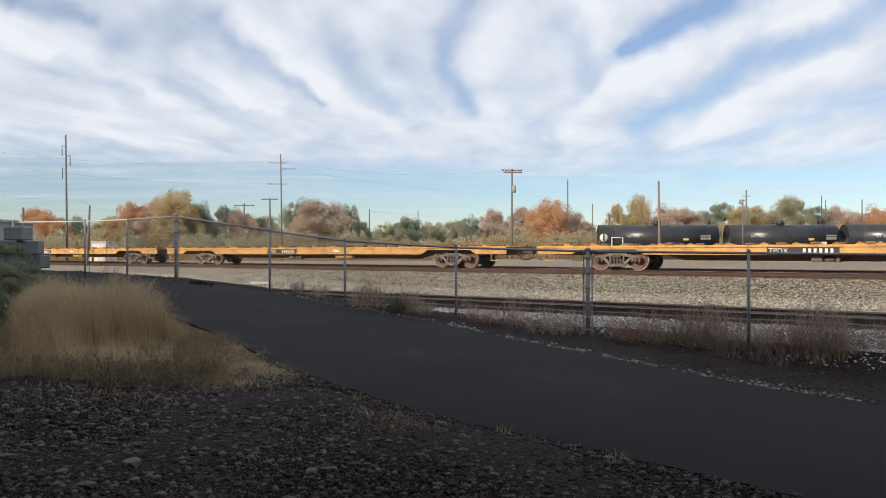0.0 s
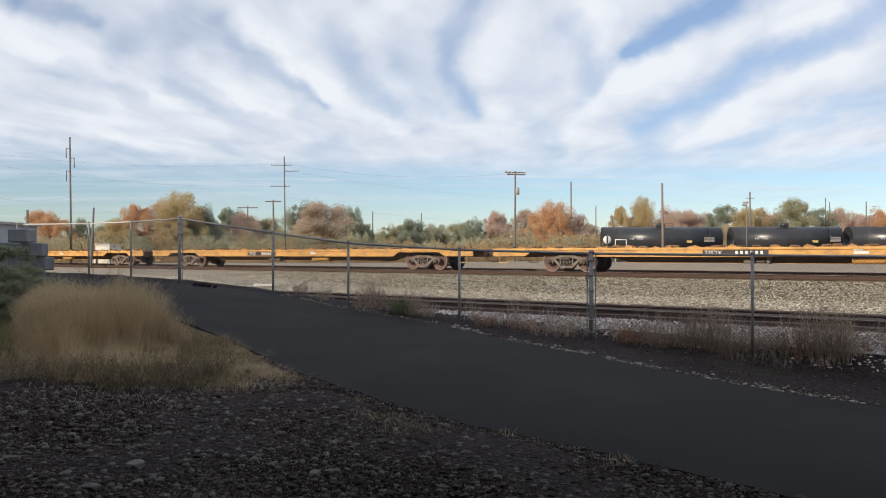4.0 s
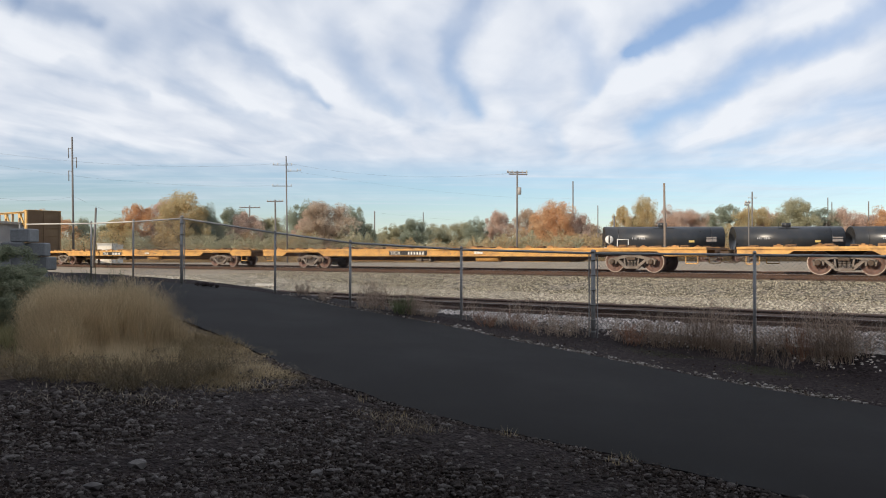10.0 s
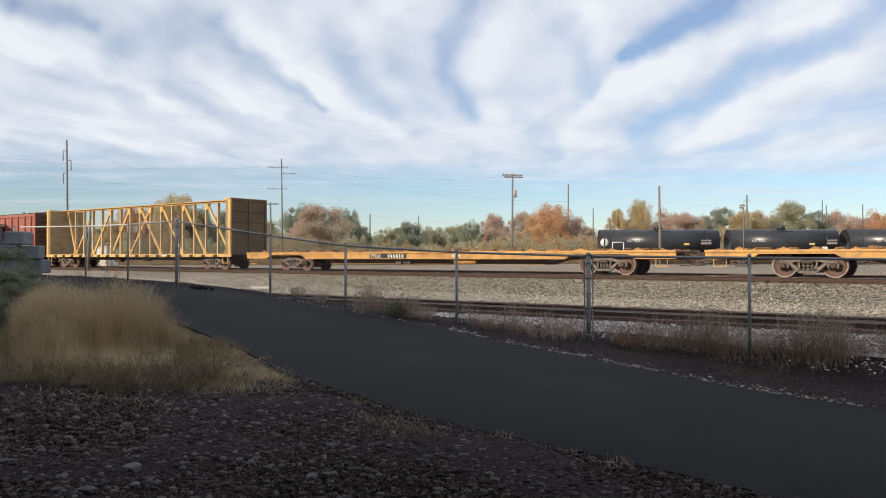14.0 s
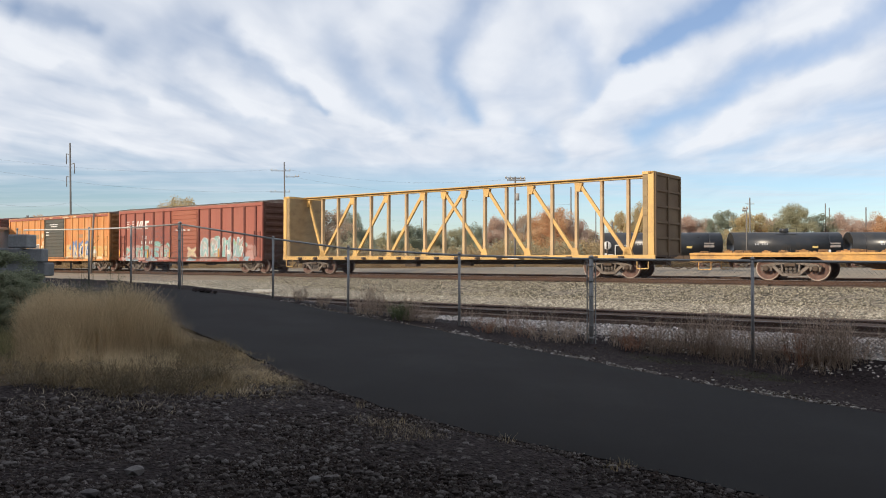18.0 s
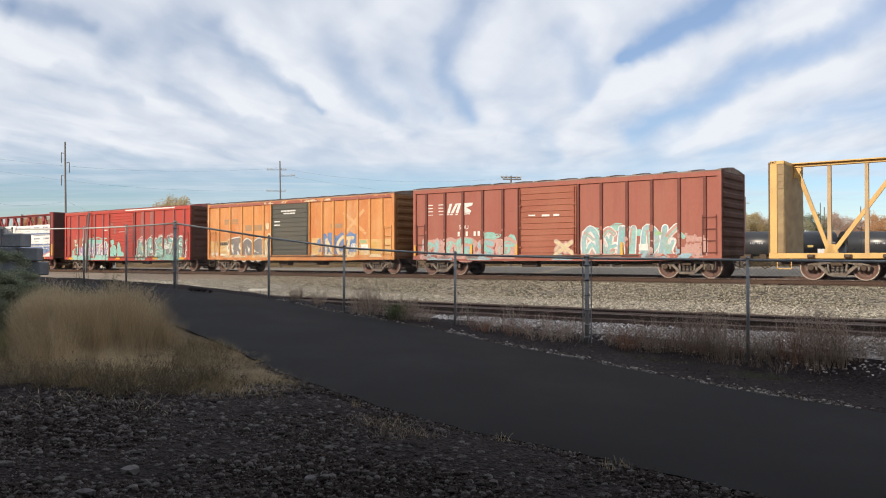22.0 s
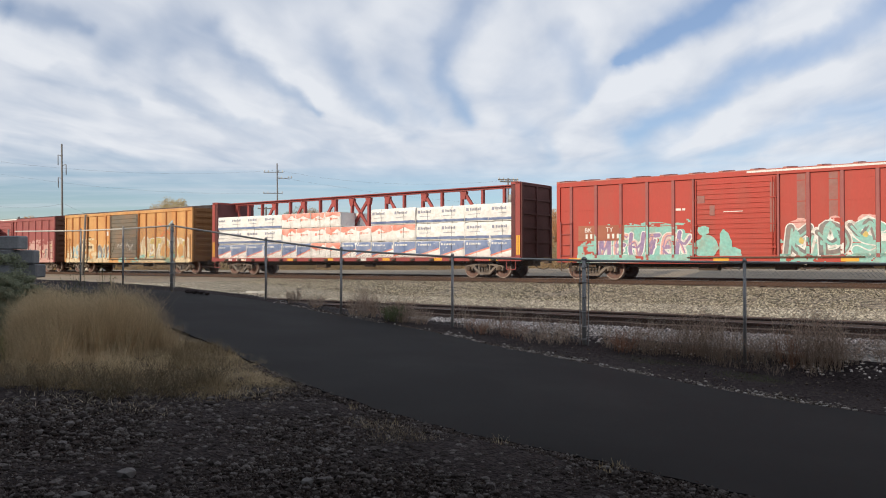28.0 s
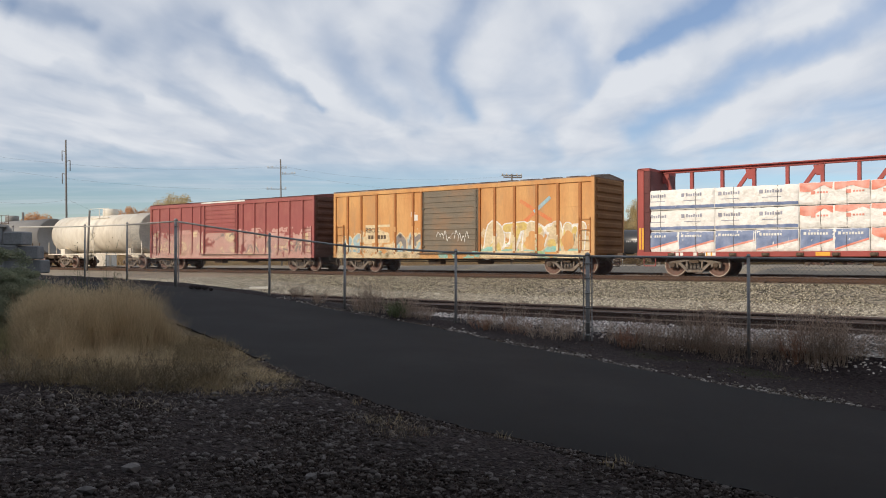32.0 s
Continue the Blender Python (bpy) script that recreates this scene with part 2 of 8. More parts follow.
def leaf_mat(name, c1, c2, c3, thin=0.0):
    """Leaves that differ piece by piece."""
    if name in MATS:
        return MATS[name]
    m = bpy.data.materials.new(name)
    m.use_nodes = True
    nt = m.node_tree
    N, L = nt.nodes.new, nt.links.new
    bsdf = nt.nodes["Principled BSDF"]
    bsdf.inputs["Roughness"].default_value = 0.75
    geo = N("ShaderNodeNewGeometry")
    tc = N("ShaderNodeTexCoord")
    nz = N("ShaderNodeTexNoise")
    nz.inputs["Scale"].default_value, nz.inputs["Detail"].default_value = 0.35, 3
    L(tc.outputs["Object"], nz.inputs["Vector"])
    ramp = N("ShaderNodeValToRGB")
    for k, (p, c) in enumerate(((0.15, c1), (0.5, c2), (0.85, c3))):
        e = ramp.color_ramp.elements[k] if k < 2 else ramp.color_ramp.elements.new(p)
        e.position, e.color = p, (*c, 1)
    add = N("ShaderNodeMath")
    add.operation = "MULTIPLY_ADD"
    add.inputs[1].default_value = 0.5
    L(geo.outputs["Random Per Island"], add.inputs[0])
    sc = N("ShaderNodeMapRange")
    sc.inputs[1].default_value, sc.inputs[2].default_value, sc.inputs[3].default_value, sc.inputs[4].default_value = 0.3, 0.7, 0.0, 0.5
    L(nz.outputs[0], sc.inputs[0])
    L(sc.outputs[0], add.inputs[2])
    L(add.outputs[0], ramp.inputs[0])
    L(ramp.outputs[0], bsdf.inputs["Base Color"])
    if thin:
        tl = N("ShaderNodeBsdfTranslucent")
        L(ramp.outputs[0], tl.inputs["Color"])
        ms = N("ShaderNodeMixShader")
        ms.inputs[0].default_value = thin
        L(bsdf.outputs[0], ms.inputs[1])
        L(tl.outputs[0], ms.inputs[2])
        L(ms.outputs[0], nt.nodes["Material Output"].inputs["Surface"])
    MATS[name] = m
    return m


def stone_mat(name, stops, grain=60.0, bump=0.5):
    """Broken stones, each of its own shade."""
    m = bpy.data.materials.new(name)
    m.use_nodes = True
    nt = m.node_tree
    N, L = nt.nodes.new, nt.links.new
    bsdf = nt.nodes["Principled BSDF"]
    bsdf.inputs["Roughness"].default_value = 0.9
    bsdf.inputs["Specular IOR Level"].default_value = 0.12
    geo = N("ShaderNodeNewGeometry")
    tc = N("ShaderNodeTexCoord")
    nz = N("ShaderNodeTexNoise")
    nz.inputs["Scale"].default_value, nz.inputs["Detail"].default_value = grain, 4
    L(tc.outputs["Object"], nz.inputs["Vector"])
    ramp = N("ShaderNodeValToRGB")
    for k, (p, c) in enumerate(stops):
        e = ramp.color_ramp.elements[k] if k < 2 else ramp.color_ramp.elements.new(p)
        e.position, e.color = p, (*c, 1)
    L(geo.outputs["Random Per Island"], ramp.inputs[0])
    val = N("ShaderNodeMapRange")
    val.inputs[1].default_value, val.inputs[2].default_value, val.inputs[3].default_value, val.inputs[4].default_value = 0.3, 0.7, 0.65, 1.3
    L(nz.outputs[0], val.inputs[0])
    mul = N("ShaderNodeVectorMath")
    mul.operation = "SCALE"
    L(ramp.outputs[0], mul.inputs[0])
    L(val.outputs[0], mul.inputs["Scale"])
    L(mul.outputs[0], bsdf.inputs["Base Color"])
    bp = N("ShaderNodeBump")
    bp.inputs["Strength"].default_value, bp.inputs["Distance"].default_value = bump, 0.01
    L(nz.outputs[0], bp.inputs["Height"])
    L(bp.outputs[0], bsdf.inputs["Normal"])
    return m


# Below asphalt's own tone: part of the shade on it is in the colour.
SHADED_ASPHALT = mat("asphalt", (0.0140, 0.0123, 0.0124), (0.0198, 0.0178, 0.0177), 0.72, scale=0.7, fine=160, bump=0.3, spread=0.5, dist=0.004, spec=0.08,
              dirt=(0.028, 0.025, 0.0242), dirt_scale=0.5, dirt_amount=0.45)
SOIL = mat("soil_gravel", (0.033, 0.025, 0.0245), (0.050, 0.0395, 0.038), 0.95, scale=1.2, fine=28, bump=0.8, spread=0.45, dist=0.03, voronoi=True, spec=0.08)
DRYGRASS = mat("dry_grass_soil", (0.17, 0.125, 0.075), (0.075, 0.055, 0.036), 0.95, scale=5, fine=70, bump=0.8, spread=0.6, dist=0.03, spec=0.1)
BALLAST = mat("ballast", (0.30, 0.26, 0.20), (0.20, 0.175, 0.135), 0.95, scale=2.5, fine=9, bump=1.0, spread=0.8, dist=0.10, voronoi=True)
BALLAST_PALE = mat("pale_ballast", (0.50, 0.46, 0.42), (0.40, 0.37, 0.335), 0.95, scale=0.8, fine=11, bump=0.9, spread=0.5, dist=0.1, voronoi=True)
YARD = mat("yard_dirt", (0.34, 0.275, 0.20), (0.26, 0.22, 0.165), 0.95, scale=0.12, fine=4, bump=0.5, spread=0.25, dist=0.05)
RUSTGRAVEL = mat("rusty_ballast", (0.21, 0.145, 0.10), (0.27, 0.20, 0.14), 0.95, scale=0.7, fine=9, bump=0.9, spread=0.5, dist=0.08, voronoi=True)
RAIL = mat("rail_steel", (0.12, 0.075, 0.056), (0.09, 0.06, 0.048), 0.88, 0.0, scale=2, fine=60, spread=0.2, spec=0.08)
RAILTOP = mat("worn_rail_head", (0.45, 0.42, 0.40), (0.36, 0.32, 0.30), 0.35, 0.9, scale=3, fine=50, bump=0.02)
TIE = mat("old_tie_wood", (0.12, 0.085, 0.065), (0.16, 0.12, 0.092), 0.95, scale=3, fine=30, spread=0.3, rand=0.25, spec=0.1)
GALV = mat("galvanised_steel", (0.33, 0.325, 0.315), (0.25, 0.245, 0.24), 0.6, 0.2, scale=5, fine=60, bump=0.05, spread=0.15)
WIRE = mat("fence_wire", (0.20, 0.20, 0.20), (0.15, 0.15, 0.15), 0.55, 0.5, scale=5, fine=60, bump=0)
TTXYEL = mat("railcar_yellow", (0.72, 0.41, 0.12), (0.62, 0.33, 0.09), 0.62, scale=0.8, fine=22, bump=0.08, spread=0.1,
             dirt=(0.27, 0.15, 0.075), dirt_scale=2.2, dirt_amount=0.75, stretch=(0.7, 1, 1.3), streaks=(0.40, 0.20, 0.08))
BEAMYEL = mat("beam_yellow", (0.76, 0.48, 0.16), (0.66, 0.41, 0.15), 0.62, scale=0.7, fine=20, bump=0.08, spread=0.1,
              dirt=(0.36, 0.24, 0.12), dirt_scale=1.2, dirt_amount=0.45)
BEAMTAN = mat("beam_faded", (0.62, 0.44, 0.24), (0.50, 0.34, 0.19), 0.7, scale=0.9, fine=20, spread=0.12, dirt=(0.25, 0.16, 0.09), dirt_amount=0.5)
UNDER = mat("underframe_brown", (0.085, 0.058, 0.042), (0.12, 0.085, 0.06), 0.85, scale=2, fine=24, spread=0.3)
TRUCK = mat("truck_iron", (0.25, 0.215, 0.185), (0.17, 0.14, 0.12), 0.75, 0.2, scale=3, fine=30, spread=0.25, dirt=(0.26, 0.20, 0.15), dirt_amount=0.5)
WHEEL = mat("wheel_steel", (0.20, 0.115, 0.09), (0.15, 0.09, 0.075), 0.65, 0.35, scale=4, fine=40, spread=0.2)
TREAD = mat("wheel_tread", (0.40, 0.34, 0.30), (0.32, 0.26, 0.22), 0.5, 0.6, scale=4, fine=40, bump=0.0)
CLUTTER = mat("deck_fittings", (0.30, 0.16, 0.06), (0.17, 0.10, 0.06), 0.8, scale=5, fine=30, spread=0.3, rand=0.35)
ORANGE = mat("boxcar_orange", (0.67, 0.31, 0.10), (0.56, 0.19, 0.06), 0.62, scale=0.8, fine=14, bump=0.06, spread=0.08,
             dirt=(0.62, 0.42, 0.23), dirt_scale=1.4, dirt_amount=0.5, stretch=(1, 1, 0.35), streaks=(0.46, 0.18, 0.07))
OCHRE = mat("boxcar_ochre", (0.66, 0.37, 0.14), (0.55, 0.25, 0.08), 0.62, scale=0.8, fine=14, bump=0.06, spread=0.08,
            dirt=(0.44, 0.25, 0.115), dirt_scale=1.3, dirt_amount=0.75, stretch=(1, 1, 0.35), streaks=(0.40, 0.17, 0.06))
BROWNRED = mat("boxcar_oxide", (0.335, 0.098, 0.070), (0.37, 0.13, 0.092), 0.7, scale=0.5, fine=14, bump=0.06, spread=0.08,
               dirt=(0.37, 0.15, 0.105), dirt_scale=1.3, dirt_amount=0.55, stretch=(1, 1, 0.4), streaks=(0.24, 0.075, 0.055))
DOORRED = mat("boxcar_door_rust", (0.38, 0.14, 0.085), (0.33, 0.105, 0.065), 0.72, scale=0.6, fine=14, bump=0.06, spread=0.1, dirt=(0.35, 0.12, 0.07))
RED = mat("boxcar_red", (0.48, 0.052, 0.036), (0.43, 0.066, 0.046), 0.66, scale=0.5, fine=14, bump=0.05, spread=0.06,
          dirt=(0.37, 0.085, 0.06), dirt_scale=1.2, dirt_amount=0.5, stretch=(1, 1, 0.4), streaks=(0.36, 0.06, 0.045))
MAROON = mat("boxcar_maroon", (0.32, 0.085, 0.080), (0.29, 0.09, 0.085), 0.66, scale=0.5, fine=14, bump=0.05, spread=0.08,
             dirt=(0.40, 0.15, 0.12), dirt_scale=0.9, dirt_amount=0.4, streaks=(0.20, 0.055, 0.05))
BEAMRED = mat("beam_red", (0.36, 0.065, 0.055), (0.30, 0.055, 0.05), 0.66, scale=0.6, fine=18, spread=0.1, dirt=(0.22, 0.06, 0.05))
# Car ends face away from the sun; that shade is in these colours.
ENDDARK = mat("shaded_car_end", (0.16, 0.075, 0.05), (0.11, 0.055, 0.04), 0.85, scale=0.8, fine=12, spread=0.2)
ENDORANGE = mat("shaded_orange_end", (0.32, 0.15, 0.05), (0.24, 0.115, 0.045), 0.8, scale=0.8, fine=12, spread=0.2)
ROOF = mat("rusted_roof", (0.20, 0.10, 0.07), (0.27, 0.20, 0.16), 0.85, scale=0.8, fine=10, spread=0.25, dirt=(0.4, 0.34, 0.28), dirt_amount=0.5)
DOORBLACK = mat("black_door", (0.085, 0.085, 0.072), (0.11, 0.10, 0.08), 0.6, scale=0.8, fine=14, spread=0.15)
DOORGREY = mat("grey_door", (0.165, 0.14, 0.108), (0.21, 0.17, 0.125), 0.65, 0.1, scale=0.8, fine=14, spread=0.15, dirt=(0.3, 0.16, 0.08))
WHITEPAINT = mat("white_lettering", (0.80, 0.79, 0.75), (0.68, 0.66, 0.62), 0.7, scale=6, fine=30, bump=0)
# Posts darker than the sheets: dirt and shadow beside them share this colour.
OXIDE_SHADED = mat("shaded_oxide_posts", (0.20, 0.062, 0.045), (0.15, 0.05, 0.04), 0.75, scale=1.0, fine=14, spread=0.15)
RIBORANGE_SHADED = mat("orange_posts", (0.46, 0.19, 0.055), (0.36, 0.14, 0.045), 0.7, scale=1.0, fine=14, spread=0.15)
TRACKDIRT = mat("oily_track_dirt", (0.125, 0.084, 0.066), (0.165, 0.115, 0.09), 0.95, scale=1.5, fine=30, spread=0.35, spec=0.05)
FADEDINK = mat("faded_grey_print", (0.42, 0.42, 0.44), (0.55, 0.55, 0.56), 0.6, scale=3, fine=20, bump=0)
SILLRUST = mat("rusty_sill", (0.24, 0.135, 0.075), (0.17, 0.10, 0.06), 0.8, scale=1.2, fine=20, spread=0.25, dirt=(0.12, 0.08, 0.055))
YELPAINT = mat("yellow_stripe", (0.80, 0.42, 0.04), (0.72, 0.36, 0.03), 0.6, scale=4, fine=30, bump=0)
BLACKPAINT = mat("black_panel", (0.02, 0.02, 0.02), (0.04, 0.035, 0.03), 0.6, scale=3, fine=30, bump=0)
TANKBLACK = mat("tank_black", (0.026, 0.030, 0.037), (0.038, 0.040, 0.046), 0.32, scale=0.6, fine=14, bump=0.03, spread=0.1,
                dirt=(0.07, 0.06, 0.05), dirt_amount=0.4)
TANKWHITE = mat("tank_white", (0.84, 0.79, 0.69), (0.75, 0.68, 0.57), 0.6, scale=0.6, fine=12, bump=0.03, spread=0.05,
                dirt=(0.42, 0.34, 0.25), dirt_scale=0.7, dirt_amount=0.5, stretch=(1, 1, 0.4), streaks=(0.55, 0.47, 0.37))
TANKGREY = mat("tank_grey", (0.30, 0.29, 0.28), (0.24, 0.23, 0.22), 0.6, scale=0.6, fine=12, bump=0.03)
WRAP = mat("lumber_wrap", (0.86, 0.84, 0.81), (0.79, 0.77, 0.74), 0.5, scale=1.6, fine=9, bump=0.7, spread=0.05, dist=0.05, dirt=(0.66, 0.64, 0.61), dirt_scale=2.5, dirt_amount=0.3)
WRAPBLUE = mat("wrap_print_blue", (0.12, 0.18, 0.34), (0.24, 0.29, 0.44), 0.55, scale=2, fine=7, bump=0.4, dist=0.04)
WRAPNAVY = mat("wrap_print_navy", (0.25, 0.26, 0.34), (0.36, 0.37, 0.43), 0.55, scale=2, fine=7, bump=0)
WRAPRED = mat("wrap_print_red", (0.74, 0.20, 0.13), (0.76, 0.42, 0.35), 0.55, scale=2, fine=7, bump=0.4, dist=0.04)
WOODPOLE = mat("weathered_pole", (0.14, 0.13, 0.122), (0.19, 0.175, 0.165), 0.9, scale=1.5, fine=20, spread=0.25, stretch=(4, 4, 0.4))
BARK = mat("bark", (0.085, 0.065, 0.05), (0.125, 0.10, 0.08), 0.95, scale=2, fine=16, spread=0.3)
CONCRETE = mat("concrete", (0.42, 0.41, 0.39), (0.34, 0.33, 0.32), 0.9, scale=1.2, fine=30, spread=0.15)
CABINET = mat("pale_cabinet", (0.62, 0.60, 0.56), (0.54, 0.52, 0.48), 0.6, scale=1.2, fine=20, spread=0.06)
STONE = mat("river_stone", (0.24, 0.22, 0.21), (0.13, 0.115, 0.11), 0.9, scale=6, fine=30, spread=0.25, rand=0.3)
WALLMAT = mat("plain_wall", (0.25, 0.265, 0.29), (0.21, 0.22, 0.24), 0.9, scale=0.7, fine=20)
def sprayed(name, c1, c2):
    return mat("spray_" + name, c1, c2, 0.7, scale=1.6, fine=9, bump=0, spread=0.2, dirt=(0.37, 0.22, 0.155), dirt_scale=3.2, dirt_amount=0.42)


SPRAY = {
    "teal": sprayed("teal", (0.23, 0.50, 0.44), (0.32, 0.57, 0.51)),
    "sky": sprayed("sky", (0.27, 0.43, 0.50), (0.38, 0.51, 0.55)),
    "purple": sprayed("purple", (0.27, 0.19, 0.36), (0.36, 0.27, 0.42)),
    "white": sprayed("white", (0.80, 0.79, 0.75), (0.68, 0.67, 0.64)),
    "grey": sprayed("grey", (0.17, 0.165, 0.165), (0.26, 0.24, 0.23)),
    "blue": sprayed("blue", (0.10, 0.19, 0.41), (0.17, 0.27, 0.47)),
    "cream": sprayed("cream", (0.70, 0.58, 0.37), (0.62, 0.50, 0.32)),
    "pink": sprayed("pink", (0.52, 0.29, 0.25), (0.57, 0.37, 0.33)),
    "rose": sprayed("rose", (0.74, 0.36, 0.32), (0.68, 0.42, 0.38)),
    "green": sprayed("green", (0.30, 0.52, 0.24), (0.34, 0.50, 0.30)),
    "yellow": sprayed("yellow", (0.66, 0.52, 0.17), (0.60, 0.44, 0.14)),
}
SPRAY.update(oxide=BROWNRED, orange=ORANGE, red=RED, ochre=OCHRE, maroon=MAROON)
# Shrub leaves lightened: the haze over them is put into the colour.
SAGE = leaf_mat("sage_leaves", (0.17, 0.195, 0.125), (0.27, 0.29, 0.19), (0.40, 0.40, 0.28), 0.4)
STALK = leaf_mat("dry_stalks", (0.27, 0.195, 0.145), (0.40, 0.30, 0.225), (0.54, 0.42, 0.325), 0.35)
STRAW = leaf_mat("straw", (0.44, 0.335, 0.19), (0.57, 0.44, 0.265), (0.70, 0.57, 0.37), 0.4)
GREENLEAF = leaf_mat("green_leaves", (0.035, 0.05, 0.02), (0.065, 0.085, 0.03), (0.10, 0.12, 0.045))


# ---- small builders ----
def box(bm, x0, x1, y0, y1, z0, z1):
    v = [bm.verts.new(p) for p in ((x0, y0, z0), (x1, y0, z0), (x1, y1, z0), (x0, y1, z0), (x0, y0, z1), (x1, y0, z1), (x1, y1, z1), (x0, y1, z1))]
    for f in ((0, 3, 2, 1), (4, 5, 6, 7), (0, 1, 5, 4), (1, 2, 6, 5), (2, 3, 7, 6), (3, 0, 4, 7)):
        bm.faces.new([v[i] for i in f])
    return v


def beam(bm, a, b, w, d, up=(0, 0, 1)):
    """A square bar from a to b."""
    a, b = Vector(a), Vector(b)
    ax = (b - a).normalized()
    side = ax.cross(Vector(up))
    if side.length < 1e-4:
        side = ax.cross(Vector((0, 1, 0)))
    side.normalize()
    top = side.cross(ax)
    v = [bm.verts.new(p + side * i * w / 2 + top * j * d / 2) for p in (a, b) for i, j in ((-1, -1), (1, -1), (1, 1), (-1, 1))]
    for f in ((3, 2, 1, 0), (4, 5, 6, 7), (0, 1, 5, 4), (1, 2, 6, 5), (2, 3, 7, 6), (3, 0, 4, 7)):
        bm.faces.new([v[i] for i in f])


def tube(bm, a, b, r0, r1=None, n=8, caps=True):
    """A round bar from a to b, tapering from r0 to r1."""
    a, b = Vector(a), Vector(b)
    r1 = r0 if r1 is None else r1
    ax = (b - a).normalized()
    side = ax.orthogonal().normalized()
    oth = ax.cross(side)
    rings = []
    for p, r in ((a, r0), (b, r1)):
        rings.append([bm.verts.new(p + (side * math.cos(k * math.tau / n) + oth * math.sin(k * math.tau / n)) * r) for k in range(n)])
    for k in range(n):
        f = bm.faces.new((rings[0][k], rings[0][(k + 1) % n], rings[1][(k + 1) % n], rings[1][k]))
        f.smooth = n > 5
    if caps:
        bm.faces.new(rings[0][::-1])
        bm.faces.new(rings[1])


def lathe(bm, profile, axis="y", n=24, c=(0, 0, 0)):
    """Turns (offset along the axis, radius) pairs round the axis."""
    rings = []
    for h, r in profile:
        ring = []
        for k in range(n):
            a = k * math.tau / n
            u, v = r * math.cos(a), r * math.sin(a)
            p = {"x": (h, u, v), "y": (v, h, u), "z": (u, v, h)}[axis]
            ring.append(bm.verts.new((p[0] + c[0], p[1] + c[1], p[2] + c[2])))
        rings.append(ring)
    for a, b in zip(rings, rings[1:]):
        for k in range(n):
            f = bm.faces.new((a[k], a[(k + 1) % n], b[(k + 1) % n], b[k]))
            f.smooth = True
    bm.faces.new(rings[0][::-1])
    bm.faces.new(rings[-1])


def plate(bm, pts, y0, y1):
    """An outline in x and z, thick from y0 to y1."""
    a = [bm.verts.new((x, y0, z)) for x, z in pts]
    b = [bm.verts.new((x, y1, z)) for x, z in pts]
    bm.faces.new(a)
    bm.faces.new(b[::-1])
    for k in range(len(pts)):
        j = (k + 1) % len(pts)
        bm.faces.new((a[j], a[k], b[k], b[j]))


def mesh_of(name, bm, material, bevel=0.0):
    if bevel:
        bmesh.ops.bevel(bm, geom=bm.edges[:], offset=bevel, segments=1, affect="EDGES", clamp_overlap=True)
    bmesh.ops.recalc_face_normals(bm, faces=bm.faces[:])
    me = bpy.data.meshes.new(name)
    bm.to_mesh(me)
    bm.free()
    me.materials.append(material)
    return me


def part(name, bm, material, parent, label="", bevel=0.0):
    ob = new(name, bm if isinstance(bm, bpy.types.Mesh) else mesh_of(name, bm, material, bevel))
    ob.parent = parent
    if label:
        ob["label"] = label
    return ob


def piece(name, me, parent, loc=(0, 0, 0)):
    """One of many alike parts on a shared mesh."""
    ob = new(name, me)
    ob.parent, ob.location = parent, loc
    return ob


def boxes(name, material, parent, dims, label="", bevel=0.0):
    if len(dims) > 1 and name in ("brake_gear", "brake_cylinder", "stub_sill", "bolster_saddle", "reflector"):
        for d in dims:
            boxes(name, material, parent, [d], label, bevel)
        return None
    bm = bmesh.new()
    for d in dims:
        box(bm, *d)
    return part(name, bm, material, parent, label, bevel)


# ---- the plan ----
# s runs along the rails (to the right and towards the camera), n across them (away from the camera).
HEAD = radians(37.617)
S_DIR, N_DIR = Vector((math.cos(HEAD), -math.sin(HEAD), 0)), Vector((math.sin(HEAD), math.cos(HEAD), 0))
RAIL_Z, SIDING_Z = 0.845, 0.34
LINE_N, SIDING_N = 33.5, 18.12
ORIGIN_S = -40.4 * math.sin(HEAD)


def at(s, n, z=0.0):
    return S_DIR * s + N_DIR * n + Vector((0, 0, z))


def smooth(a, b, x):
    k = min(max((x - a) / (b - a), 0.0), 1.0)
    return k * k * (3 - 2 * k)


def slope_z(x, y):
    """The bank that climbs towards the crossing."""
    u = (x - 5.61) * -0.852 + (y - 14.6) * 0.523
    if u > 13:
        u = 13 + 4.5 * (1 - math.exp(-(u - 13) / 4.5))
    if u < -8:
        u = -8 - 4 * (1 - math.exp((u + 8) / 4))
    return -0.3 + 0.075 * u


def cross_z(n):
    """Across the tracks: siding bed, flat, shoulder of the main line, yard."""
    z = 0.12 + 0.03 * smooth(16.0, 16.9, n)
    z += (0.645 - 0.15) * smooth(26.6, 31.0, n)
    return z + 0.06 * smooth(36.0, 38.0, n)


def bank_z(s, n):
    """Low bank added behind the second track to catch shadows, fading towards the crossing."""
    return 0.45 * smooth(41.0, 46.5, n) * (1 - smooth(49.0, 60.0, n)) * smooth(-48.0, -30.0, s)


def ground_z(x, y):
    s, n = S_DIR.x * x + S_DIR.y * y, N_DIR.x * x + N_DIR.y * y
    a = slope_z(x, y)
    b = cross_z(n) + bank_z(s, n)
    b = b + (max(b, 0.55) - b) * smooth(-22, -34, s) if s < -22 else b
    return a + (b - a) * smooth(14.6, 16.4, n)


